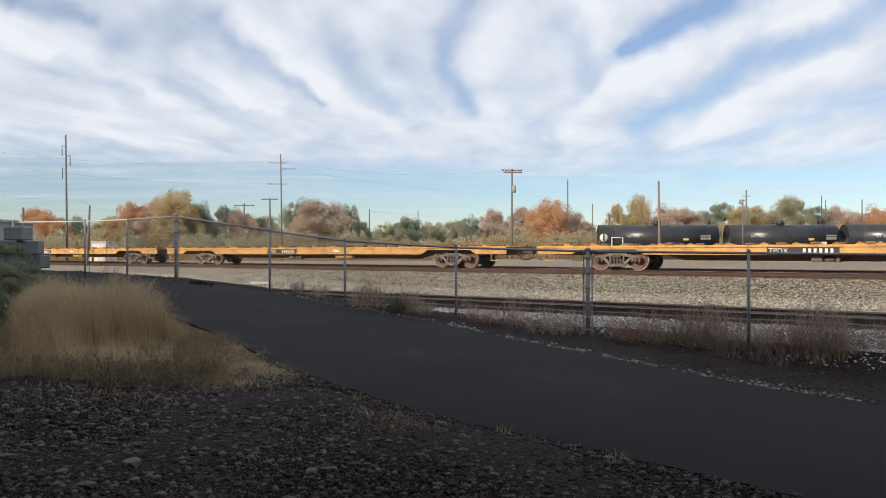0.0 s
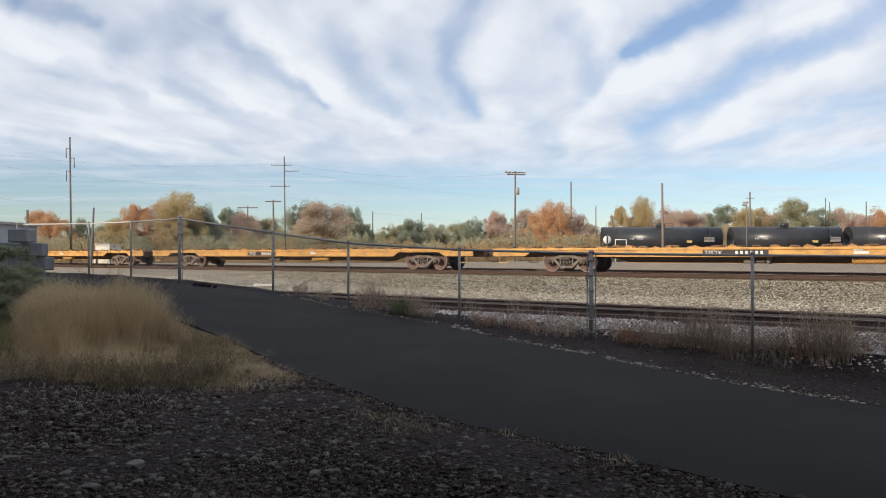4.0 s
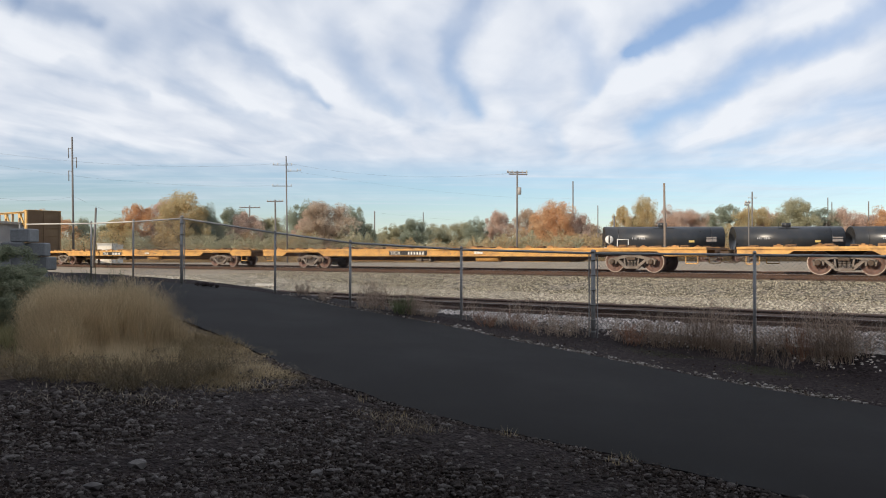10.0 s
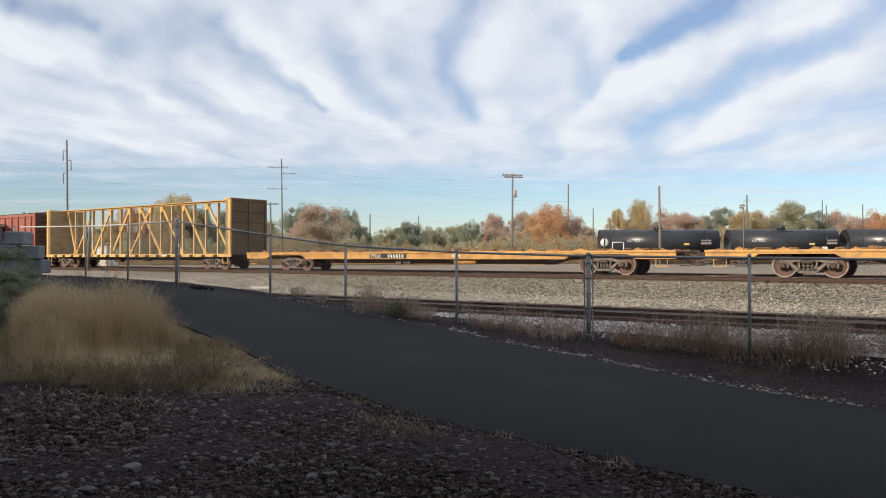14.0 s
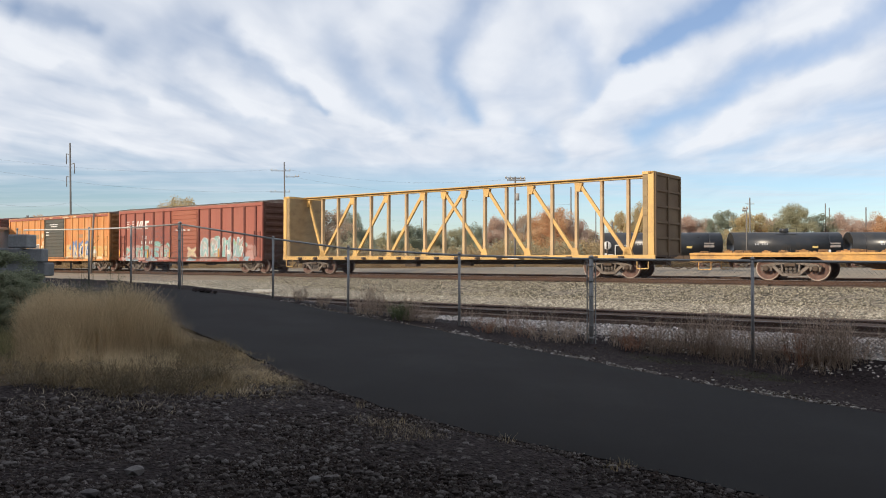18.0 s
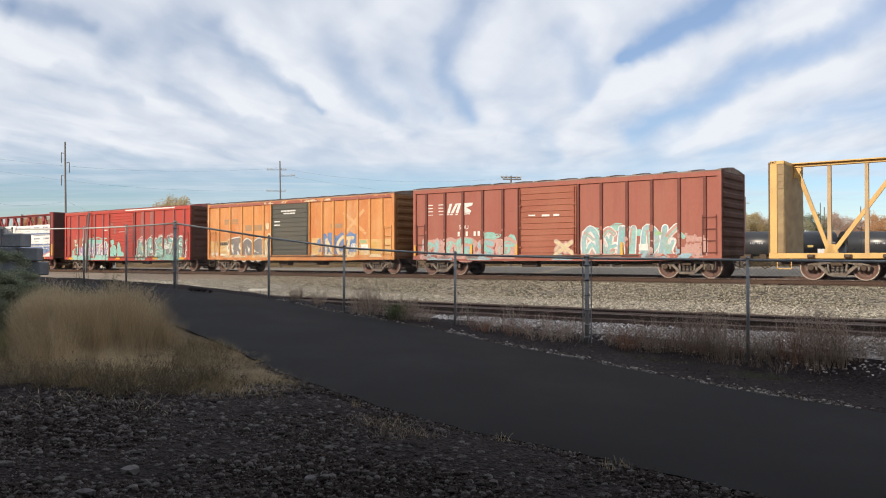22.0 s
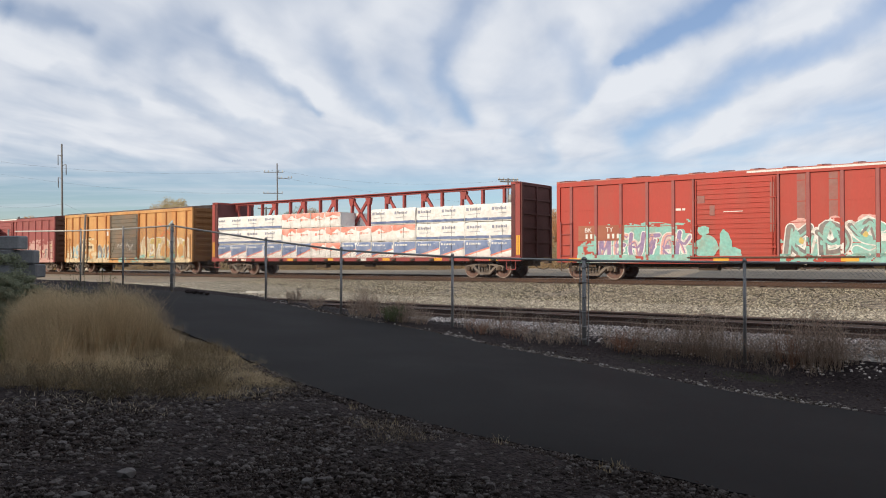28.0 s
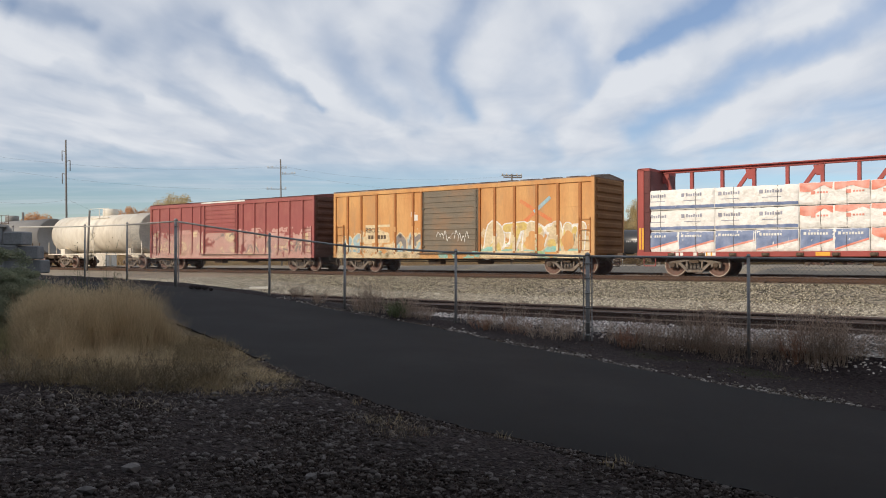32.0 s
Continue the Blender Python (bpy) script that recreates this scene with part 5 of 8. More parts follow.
    for i in (10, 12, 14):
        diagonal(full[i] + 0.12, hi, full[i + 2] - 0.05, lo)
    diagonal(full[16], lo, full[17] - 0.1, hi)
    if paint is BEAMRED:
        for x in (-8.6, -4.4, -1.2, 2.9, 6.3, 9.6):
            boxes("reflector", YELPAINT, car, [(x, x + 0.5, -W - 0.006, -W, 0.83, 0.97)], "yellow reflective strip")
        marks(car, -9.9, 0.84, [0.13] * 3 + [-0.3] + [0.13] * 5, 0.13, -W - 0.002, gap=0.06)
        marks(car, 1.2, 0.82, [0.55], 0.14, -W - 0.002)
    else:
        marks(car, 4.2, 0.84, [0.9], 0.12, -W - 0.002)
    boxes("brake_gear", UNDER, car, [(-2.6, -1.8, -0.9, -0.5, 0.45, 0.7), (1.0, 1.6, -0.8, -0.5, 0.5, 0.7)], "", 0.03)
    for x in (-h + 2.3, h - 2.3):
        truck(car, x)
    for k in (-1, 1):
        coupler(car, k * h, k)
        bm = bmesh.new()
        for x in (k * (h - 0.3), k * (h - 0.8)):
            beam(bm, (x, -W + 0.02, 0.85), (x, -W + 0.02, 0.42), 0.03, 0.03)
        beam(bm, (k * (h - 0.3), -W + 0.02, 0.42), (k * (h - 0.8), -W + 0.02, 0.42), 0.03, 0.04)
        part("sill_step", bm, paint, car)
    return car, h


def tank_profile(length, r):
    out = []
    for i in range(7):
        a = i / 6 * math.pi / 2
        out.append((-length / 2 + 0.55 * (1 - math.sin(a)), max(r * math.cos(math.pi / 2 - a), 0.05)))
    out += [(-h, q) for h, q in [(v[0], v[1]) for v in out[::-1]]]
    return out


def tank_car(car, h, r, zc, paint, gear, fine=True):
    """A tank car built round its own origin on the rails."""
    bm = bmesh.new()
    lathe(bm, tank_profile(2 * h - 1.1, r), "x", 40, (0, 0, zc))
    part("tank", bm, paint, car)
    for k in (-1, 1):
        bm = bmesh.new()
        x = k * (h - 2.2)
        lathe(bm, [(x - 0.04, r - 0.02), (x - 0.04, r + 0.012), (x + 0.04, r + 0.012), (x + 0.04, r - 0.02)], "x", 40, (0, 0, zc))
        part("band", bm, paint, car)
    bm = bmesh.new()
    lathe(bm, [(zc + r - 0.1, 0.55), (zc + r + 0.42, 0.55), (zc + r + 0.46, 0.5), (zc + r + 0.47, 0.1)], "z", 20)
    part("dome", bm, paint, car)
    boxes("stub_sill", gear, car, [(-h, -h + 3.4, -0.35, 0.35, 0.7, 1.1), (h - 3.4, h, -0.35, 0.35, 0.7, 1.1)], "", 0.02)
    boxes("bolster_saddle", paint, car, [(-h + 1.7, -h + 2.3, -1.3, 1.3, 0.95, 1.45), (h - 2.3, h - 1.7, -1.3, 1.3, 0.95, 1.45)], "", 0.03)
    for side in (-1, 1):
        bm = bmesh.new()
        box(bm, -h + 0.1, h - 0.1, side * 1.42 - 0.05, side * 1.42 + 0.05, 0.98, 1.06)
        for x in (-h + 0.15, h - 0.15, -h + 1.3, h - 1.3):
            box(bm, x - 0.025, x + 0.025, side * 1.42 - 0.025, side * 1.42 + 0.025, 1.06, 1.95)
        part("handrail", bm, gear, car)
        bm = bmesh.new()
        for x in (-0.25, 0.25):
            tube(bm, (x, side * 1.48, 0.6), (x, side * (r + 0.05), zc), 0.02, n=6)
            tube(bm, (x, side * (r + 0.05), zc), (x, side * 0.7, zc + r - 0.1), 0.02, n=6)
        for i in range(7):
            z = 0.8 + i * 0.28
            tube(bm, (-0.25, side * 1.48, z), (0.25, side * 1.48, z), 0.014, n=5)
        part("ladder", bm, gear, car)
    bm = bmesh.new()
    box(bm, -1.3, 1.3, -0.95, -0.85, zc + r - 0.28, zc + r - 0.24)
    for x in (-1.3, 0, 1.3):
        tube(bm, (x, -0.9, zc + r - 0.25), (x, -0.9, zc + r + 0.45), 0.02, n=5)
    tube(bm, (-1.3, -0.9, zc + r + 0.45), (1.3, -0.9, zc + r + 0.45), 0.02, n=5)
    part("walkway_rail", bm, gear, car)
    for x in (-h + 2.0, h - 2.0):
        truck(car, x)
    for k in (-1, 1):
        coupler(car, k * h, k)


def lumber_load(car_s, h):
    """Wrapped bundles of boards stacked three high on both sides of the beam; each row rides as one thing with the car."""
    stacks = []
    edges = [-11.15, -8.15, -5.0, -2.6, -0.25, 2.0, 5.05, 8.1, 11.05]
    tiers = [(1.0, 1.85), (1.86, 2.71), (2.72, 3.55)]
    rnd = random.Random(5)
    for side in (-1, 1):
        for c in range(8):
            for k, (z0, z1) in enumerate(tiers):
                if k == 2 and c == 4:
                    continue
                red = (c in (2, 3) and k > 0) or (c in (4, 5) and k == 1) or (c == 3 and k == 0)
                bundle = tagged(new("lumber_bundle"), "white wrapped lumber bundle with red print" if red else "white wrapped lumber bundle with blue print",
                                "lumber bundle", "wrapped bundles on the red centerbeam car")
                CARS.append((bundle, car_s))
                a, b = edges[c] + rnd.uniform(0.0, 0.015), edges[c + 1] - rnd.uniform(0.0, 0.02)
                top = z1 - rnd.uniform(0, 0.02)
                yo, yi = 1.40 - rnd.uniform(0, 0.05), side * 0.2
                hgt, mid, salt = top - z0, (a + b) / 2, rnd.uniform(0, 90)

                def skin(x, z):
                    """How far the crumpled wrapping stands out."""
                    f = 0.035 * noise.noise(Vector((x * 2.3, z * 2.0, salt))) + 0.040 * noise.noise(Vector((x * 7, z * 4, salt + 3))) + 0.018 * noise.noise(Vector((x * 15, z * 11, salt)))
                    seam = -0.05 * math.exp(-((x - mid) / 0.03) ** 2)
                    rim = -0.05 * (math.exp(-(x - a) / 0.05) + math.exp(-(b - x) / 0.05) + math.exp(-(top - z) / 0.05) + math.exp(-(z - z0) / 0.06))
                    return yo + f + seam + rim

                def edge(x):
                    return 0.022 * noise.noise(Vector((x * 4, salt, 5)))

                def drape(bm, x0, x1, low, high, off, step=0.075, rows=5):
                    """Part of the wrapping's face between two heights, proud of it by off."""
                    n = max(2, int((x1 - x0) / step))
                    prev = None
                    for i in range(n + 1):
                        x = x0 + (x1 - x0) * i / n
                        lo, hi = low(x), high(x)
                        cur = [bm.verts.new((x, side * (skin(x, lo + (hi - lo) * q / rows) + off), lo + (hi - lo) * q / rows + (edge(x) if lo + (hi - lo) * q / rows > top - 0.02 else 0))) for q in range(rows + 1)]
                        if prev:
                            for q in range(rows):
                                bm.faces.new((prev[q], cur[q], cur[q + 1], prev[q + 1])).smooth = True
                        prev = cur
                    return prev

                bm = bmesh.new()
                drape(bm, a, b, lambda x: z0, lambda x: top, 0.0, 0.06, 12)
                box(bm, a, b, *sorted((side * (yo - 0.09), yi)), z0, top - 0.02)
                part("wrapping", bm, WRAP, bundle)
                pr = bmesh.new()
                if red:
                    lt = bmesh.new()
                    for i in range(2):
                        xa, xb = (a, mid) if i == 0 else (mid, b)
                        s1, s2 = rnd.uniform(0.10, 0.30), rnd.uniform(0.05, 0.2)
                        drape(pr, xa + 0.03, xb - 0.02, lambda x: top - 0.05 - s1 * abs(math.sin((x - xa) * 2.6 + s2 * 9)) - s2 * 0.6, lambda x: top - 0.012, 0.012)
                        xc = xa + (xb - xa) * 0.35
                        drape(lt, xc, xc + 0.16, lambda x: z0 + hgt * 0.46, lambda x: z0 + hgt * 0.62, 0.012, 0.05, 2)
                        for q in range(4):
                            drape(lt, xc + 0.22 + q * 0.10, xc + 0.29 + q * 0.10, lambda x: z0 + hgt * 0.5, lambda x: z0 + hgt * 0.58, 0.012, 0.05, 2)
                    tagged(part("red_print", pr, WRAPRED, bundle), kind="stuff")
                    tagged(part("lettering", lt, WRAPRED, bundle), kind="stuff")
                elif k == 0:
                    rr, wt = bmesh.new(), bmesh.new()
                    for i in range(2):
                        xa, xb = (a + 0.03, mid - 0.02) if i == 0 else (mid + 0.02, b - 0.03)

                        def cut(x, d=0.0):
                            return z0 + hgt * (0.12 + 0.45 * (x - xa) / (xb - xa) + d)
                        drape(pr, xa, xb, cut, lambda x: top - 0.03, 0.012)
                        drape(rr, xa, xb, lambda x: cut(x, -0.09), cut, 0.012, 0.075, 2)
                        drape(wt, xa + 0.12, xa + 0.22, lambda x: top - 0.24, lambda x: top - 0.13, 0.018, 0.05, 2)
                        for q in range(7):
                            drape(wt, xa + 0.28 + q * 0.10, xa + 0.35 + q * 0.10, lambda x: top - 0.24, lambda x: top - 0.15, 0.018, 0.05, 2)
                    tagged(part("blue_print", pr, WRAPBLUE, bundle), kind="stuff")
                    tagged(part("red_print", rr, WRAPRED, bundle), kind="stuff")
                    tagged(part("lettering", wt, WHITEPAINT, bundle), kind="stuff")
                else:
                    drape(pr, a + 0.02, b - 0.02, lambda x: z0 + 0.05, lambda x: z0 + 0.17 + edge(x), 0.012, 0.075, 2)
                    tagged(part("blue_print", pr, WRAPBLUE, bundle), kind="stuff")
                    dk = bmesh.new()
                    for i in range(2):
                        xa = a + (b - a) * (i + 0.1) / 2
                        drape(dk, xa, xa + 0.13, lambda x: z0 + hgt * 0.62, lambda x: z0 + hgt * 0.80, 0.012, 0.05, 2)
                        for q in range(7):
                            drape(dk, xa + 0.2 + q * 0.095, xa + 0.265 + q * 0.095, lambda x: z0 + hgt * 0.64, lambda x: z0 + hgt * (0.76 if q % 3 else 0.80), 0.012, 0.05, 2)
                        drape(dk, xa + 0.1, xa + 0.8, lambda x: z0 + hgt * 0.42, lambda x: z0 + hgt * 0.45, 0.012, 0.075, 1)
                    tagged(part("lettering", dk, WRAPNAVY, bundle), kind="stuff")
                for x in (a + 0.75, b - 0.75):
                    st = bmesh.new()
                    drape(st, x - 0.008, x + 0.008, lambda x: z0, lambda x: top, 0.020, 0.02, 4)
                    part("strap", st, BLACKPAINT, bundle)


def build_train():
    for k in range(5):
        off = 28.2 * k + (0.5 if k == 4 else 0)
        flat_car(26.35 + off, 53.35 + off)
    # The end walls turn from the sun; their shade is in the brown paint.
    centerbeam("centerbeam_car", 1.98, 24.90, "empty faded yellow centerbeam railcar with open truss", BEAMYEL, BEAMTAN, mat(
        "shaded_bulkhead_brown", (0.17, 0.115, 0.065), (0.12, 0.08, 0.05), 0.8, scale=0.8, fine=14, spread=0.15, dirt=(0.15, 0.09, 0.05)))

    # oxide-red boxcar
    ribs = [-7.01, -5.84, -4.74, -3.58, -2.43, 2.63, 3.82, 4.92, 6.09, 7.15]
    car, h, y = boxcar("boxcar", -15.45, 0.20, "weathered oxide red boxcar with graffiti along the sides", BROWNRED, DOORRED, ENDDARK, ribs, (-1.5, 1.5), rib_paint=OXIDE_SHADED)
    wash(car, 1.5, -7.4, -1.7, 0.80, 2.1, -y, "pink", ribs, 0.05)
    wash(car, 2.5, 1.7, 7.3, 0.80, 2.3, -y, "pink", ribs, 0.0)
    wash(car, 3.5, -7.4, 7.3, 0.74, 1.5, -y, "sky", ribs, -0.25, floor=1.0, depth=0.0046)
    sprayed_letters(car, 11, ["u", "arch", "e", "s", "c"], -7.3, -1.9, 0.85, 1.72, -y, ["sky", "pink", "teal"], "pink", 0.24, "faded blue sprayed letters", shade="teal")
    sprayed_letters(car, 13, ["x"], 0.35, 1.35, 0.98, 1.65, -y - 0.058, ["cream"], "pink", 0.16, "cream sprayed cross on the door", rim=0.04)
    sprayed_letters(car, 12, ["arch", "c", "n", "d", "k"], 1.7, 6.0, 0.85, 2.15, -y, ["sky", "pink", "sky", "sky"], "white", 0.22, "pale blue sprayed letters", rim=0.045, shade="teal")
    blobs(car, 14, [(2.5, 2.0, 1.0, 0.3), (3.4, 2.15, 0.9, 0.35), (4.6, 1.95, 1.1, 0.4), (-3.1, 1.9, 1.1, 0.35), (-1.95, 1.7, 0.5, 0.5), (5.9, 1.7, 0.9, 0.6)], -y, "teal", 0.006)
    blobs(car, 15, [(6.5, 1.2, 1.0, 0.55), (1.9, 1.4, 0.7, 0.7), (-4.6, 1.1, 1.4, 0.5)], -y, "pink", 0.0075)
    blobs(car, 16, [(5.2, 1.85, 0.35, 0.16)], -y, "green", 0.02)
    for k in range(2):
        wash(car, 21.5 + k, -7.4 + 9.1 * k, -1.7 + 9.0 * k, 1.05, 2.25, -y, "oxide", ribs, -0.42 - 0.25, label="oxide paint showing through the worn graffiti", depth=0.0085, fall=-0.5)
    for z in (2.98, 3.14, 3.30, 3.46):
        marks(car, -6.9, z, [0.30, -0.25, 0.42], 0.05, -y)
    bm = bmesh.new()
    for xa, xb in ((-5.75, -5.62), (-5.55, -5.25), (-5.22, -5.08)):
        plate(bm, [(xa, 2.96), (xa + 0.16, 2.96), (xb + 0.22, 3.52), (xb + 0.06, 3.52)], -y - 0.006, -y)
    plate(bm, [(-4.85, 2.96), (-4.35, 2.96), (-4.25, 3.14), (-4.55, 3.30), (-4.2, 3.38), (-4.15, 3.52), (-4.72, 3.52)], -y - 0.006, -y)
    part("painted_emblem", bm, WHITEPAINT, car, "slanted white painted emblem")
    words(car, "SOU", -5.0, 2.24, 0.30, -y, WHITEPAINT, "white painted reporting mark")
    marks(car, -5.05, 1.90, [0.13, 0.13, 0.13, -0.12, 0.13, 0.13, 0.13], 0.23, -y - 0.028, gap=0.11)
    marks(car, -1.0, 2.75, [0.35], 0.07, -y - 0.06)
    marks(car, -0.3, 2.72, [0.4, -0.1, 0.3], 0.09, -y - 0.06)
    boxes("reflector", YELPAINT, car, [(x - 0.05, x + 0.05, -1.512, -1.49, 0.95, 1.5) for x in (-7.7, -4.2, -1.65, 3.6)], "yellow reflective strip")
    boxes("door_track_label", WHITEPAINT, car, [(4.35, 4.75, -y - 0.02, -y, 1.15, 1.42)], "white data stencil")

    # orange boxcar with black door
    ribs = [-6.7, -5.6, -4.5, -3.45, -2.5, 2.45, 3.33, 4.24, 5.17, 6.04, 6.92]
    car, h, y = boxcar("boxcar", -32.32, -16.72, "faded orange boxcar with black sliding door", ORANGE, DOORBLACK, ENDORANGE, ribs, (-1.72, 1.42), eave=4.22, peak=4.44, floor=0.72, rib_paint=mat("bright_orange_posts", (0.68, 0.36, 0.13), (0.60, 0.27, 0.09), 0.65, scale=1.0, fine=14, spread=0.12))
    wash(car, 5.5, -7.3, -1.85, 0.90, 2.3, -y, "cream", ribs, 0.0, floor=1.02)
    wash(car, 6.5, 1.6, 7.4, 0.90, 1.7, -y, "cream", ribs, -0.1, floor=1.02)
    wash(car, 7.5, -7.6, 7.6, 4.02, 4.22, -1.502, "oxide", (), 0.45, label="rust brown flaking paint along the roof edge", floor=0)
    wash(car, 7.9, -2.4, 3.2, 4.05, 4.20, -1.505, "cream", (), -0.1, label="pale flakes along the roof edge", floor=0)
    for xa, xb, top in ((-7.62, -1.85, 1.92), (1.6, 2.4, 1.98), (4.95, 7.62, 1.86)):
        boxes("repainted_band", mat("pale_yellow_band", (0.66, 0.45, 0.20), (0.60, 0.36, 0.14), 0.7, scale=1.4, fine=14, dirt=(0.64, 0.52, 0.33), dirt_scale=2.4, dirt_amount=0.7), car, [(xa, xb, -y - 0.002, -y, 0.94, top)], "pale yellow repainted band")
    sprayed_letters(car, 21, ["t", "arch", "s"], -5.6, -2.2, 0.86, 2.0, -y, ["grey"], "white", 0.36, "fat grey sprayed letters with white edges", rim=0.07, slant=0.0)
    blobs(car, 22, [(-2.15, 2.75, 0.32, 0.4), (-2.0, 2.1, 0.35, 0.5), (-1.98, 1.4, 0.4, 0.9), (-2.3, 1.7, 0.3, 0.5)], -y, "cream", 0.02)
    blobs(car, 23, [(-7.1, 1.05, 0.8, 0.4), (-6.3, 0.98, 0.7, 0.3), (-5.5, 0.96, 0.7, 0.25)], -y, "white", 0.005)
    rnd = random.Random(3)
    bm = bmesh.new()
    for k in range(6):
        blob(bm, rnd, 2.55 + k * 0.46, 1.62 + 0.12 * (k % 2), 0.9, 1.0, -y, 0.004 + 0.0004 * k)
    part("sprayed_paint", bm, SPRAY["blue"], car, "blue cloud behind sprayed letters")
    sprayed_letters(car, 24, ["n", "c", "t"], 2.55, 4.85, 1.02, 2.08, -y, ["cream"], "blue", 0.19, "cream sprayed letters on a blue cloud", rim=0.07, slant=0.12, depth=0.012, crowd=False)
    sprayed_letters(car, 25, ["s", "e", "e"], 4.65, 5.15, 1.3, 1.62, -y, ["white"], "blue", 0.06, "small white sprayed letters", rim=0.03, depth=0.012)
    bm = bmesh.new()
    beam(bm, (4.1, -y - 0.004, 3.35), (5.75, -y - 0.004, 2.15), 0.006, 0.18)
    beam(bm, (4.2, -y - 0.006, 2.2), (5.6, -y - 0.006, 3.45), 0.006, 0.18)
    part("sprayed_cross", bm, mat("pale_orange_cross", (0.70, 0.36, 0.15), (0.62, 0.40, 0.22), 0.7, scale=3, fine=14), car, "pale orange cross mark")
    boxes("fresh_patch", mat("yellow_patch", (0.64, 0.40, 0.12), (0.56, 0.33, 0.10), 0.65, scale=2, dirt=(0.6, 0.45, 0.26), dirt_scale=3), car, [(6.08, 6.86, -y - 0.004, -y, 0.95, 1.7)], "dull yellow repainted patch")
    for d in ((3.1, 4.0, -y - 0.003, -y, 2.5, 2.75), (-6.2, -4.9, -y - 0.003, -y, 2.95, 3.25), (-4.2, -2.2, -y - 0.003, -y, 2.5, 2.85)):
        boxes("fresh_patch", mat("dark_patch", (0.38, 0.24, 0.14), (0.32, 0.22, 0.14), 0.7, scale=2, dirt=(0.52, 0.25, 0.08), dirt_scale=3, dirt_amount=0.8), car, [d], "dull greyish repainted patch")
    marks(car, -0.9, 3.55, [0.22] * 5, 0.08, -y - 0.062, gap=0.03)
    marks(car, -0.7, 3.40, [0.22] * 4, 0.08, -y - 0.062, gap=0.03)
    marks(car, -1.5, 2.95, [0.5], 0.07, -y - 0.062)
    marks(car, -1.5, 2.75, [0.5], 0.07, -y - 0.062)
    marks(car, -6.9, 1.65, [0.17] * 5, 0.2, -y, BLACKPAINT, label="dark painted numerals")
    boxes("data_stencil", WHITEPAINT, car, [(5.4, 5.9, -y - 0.02, -y, 1.30, 1.58)], "white data stencil")
    boxes("data_stencil", SPRAY["green"], car, [(5.35, 5.75, -y - 0.02, -y, 1.66, 1.80)], "green stencil")

    # bright red boxcar
    ribs = [-7.2, -6.0, -4.85, -3.67, -2.55, 2.6, 3.75, 4.9, 6.1, 7.2]
    car, h, y = boxcar("boxcar", -49.95, -34.15, "bright red boxcar with teal and purple graffiti", RED, RED, ENDDARK, ribs, (-1.65, 1.5), eave=4.28, peak=4.48, door_ribs=15,
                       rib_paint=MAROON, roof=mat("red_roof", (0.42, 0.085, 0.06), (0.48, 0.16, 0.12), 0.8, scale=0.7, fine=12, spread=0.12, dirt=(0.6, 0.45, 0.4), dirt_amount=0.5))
    wash(car, 8.5, -6.9, -1.8, 0.74, 2.5, -y, "teal", ribs, 0.35)
    wash(car, 9.5, 1.6, 7.5, 0.74, 2.2, -y, "teal", ribs, 0.05)
    wash(car, 10.5, 1.6, 7.5, 0.9, 2.2, -y, "white", ribs, -0.2, depth=0.0046)
    blobs(car, 30, [(-5.6, 1.9, 1.4, 0.7), (-4.5, 2.05, 1.5, 0.6), (-3.3, 2.15, 1.6, 0.6), (-2.3, 2.0, 1.0, 0.7), (-6.2, 1.2, 1.2, 0.7), (-5.0, 1.3, 1.6, 1.0), (-3.5, 1.4, 1.8, 1.1), (-2.3, 1.3, 1.2, 1.0)], -y, "teal", 0.006)
    blobs(car, 33, [(-1.2, 1.3, 1.0, 1.0), (-0.45, 1.35, 0.5, 1.4), (-0.2, 1.1, 0.8, 0.5), (-1.3, 2.0, 0.5, 0.4)], -y - 0.058, "teal", 0.004)
    sprayed_letters(car, 31, ["m", "e", "u", "t", "e", "l"], -5.9, -1.85, 0.90, 1.98, -y, ["purple", "rose", "purple"], "white", 0.17, "purple and pink sprayed letters with white edges", rim=0.04, slant=0.15, shade="purple")
    blobs(car, 34, [(2.3, 2.15, 0.7, 0.5), (3.5, 2.2, 0.6, 0.5), (4.6, 2.2, 0.7, 0.55), (5.7, 2.25, 0.7, 0.5), (6.8, 2.15, 0.7, 0.5), (1.9, 1.2, 0.5, 0.6)], -y, "rose", 0.005)
    blobs(car, 35, [(2.4, 1.4, 1.2, 1.2), (3.5, 1.45, 1.3, 1.2), (4.7, 1.5, 1.4, 1.3), (5.8, 1.45, 1.3, 1.3), (6.8, 1.35, 1.0, 1.1)], -y, "teal", 0.007)
    sprayed_letters(car, 32, ["k", "d", "s", "u", "s"], 1.75, 7.35, 0.88, 2.2, -y, ["grey", "grey", "teal"], "white", 0.30, "fat dark grey sprayed letters with white edges", rim=0.045, slant=0.05, shade="teal")
    blobs(car, 36, [(2.35, 1.55, 0.18, 0.25), (4.5, 1.75, 0.2, 0.2), (5.9, 1.8, 0.2, 0.2)], -y, "yellow", 0.024)
    for xa, xb in ((2.2, 2.5), (3.3, 3.6)):
        boxes("grey_smear", mat("grey_red_smear", (0.34, 0.12, 0.10), (0.30, 0.16, 0.14), 0.75, scale=2, fine=9), car, [(xa, xb, -y - 0.002, -y, 2.0, 4.05)], "dull grey smear down the side")
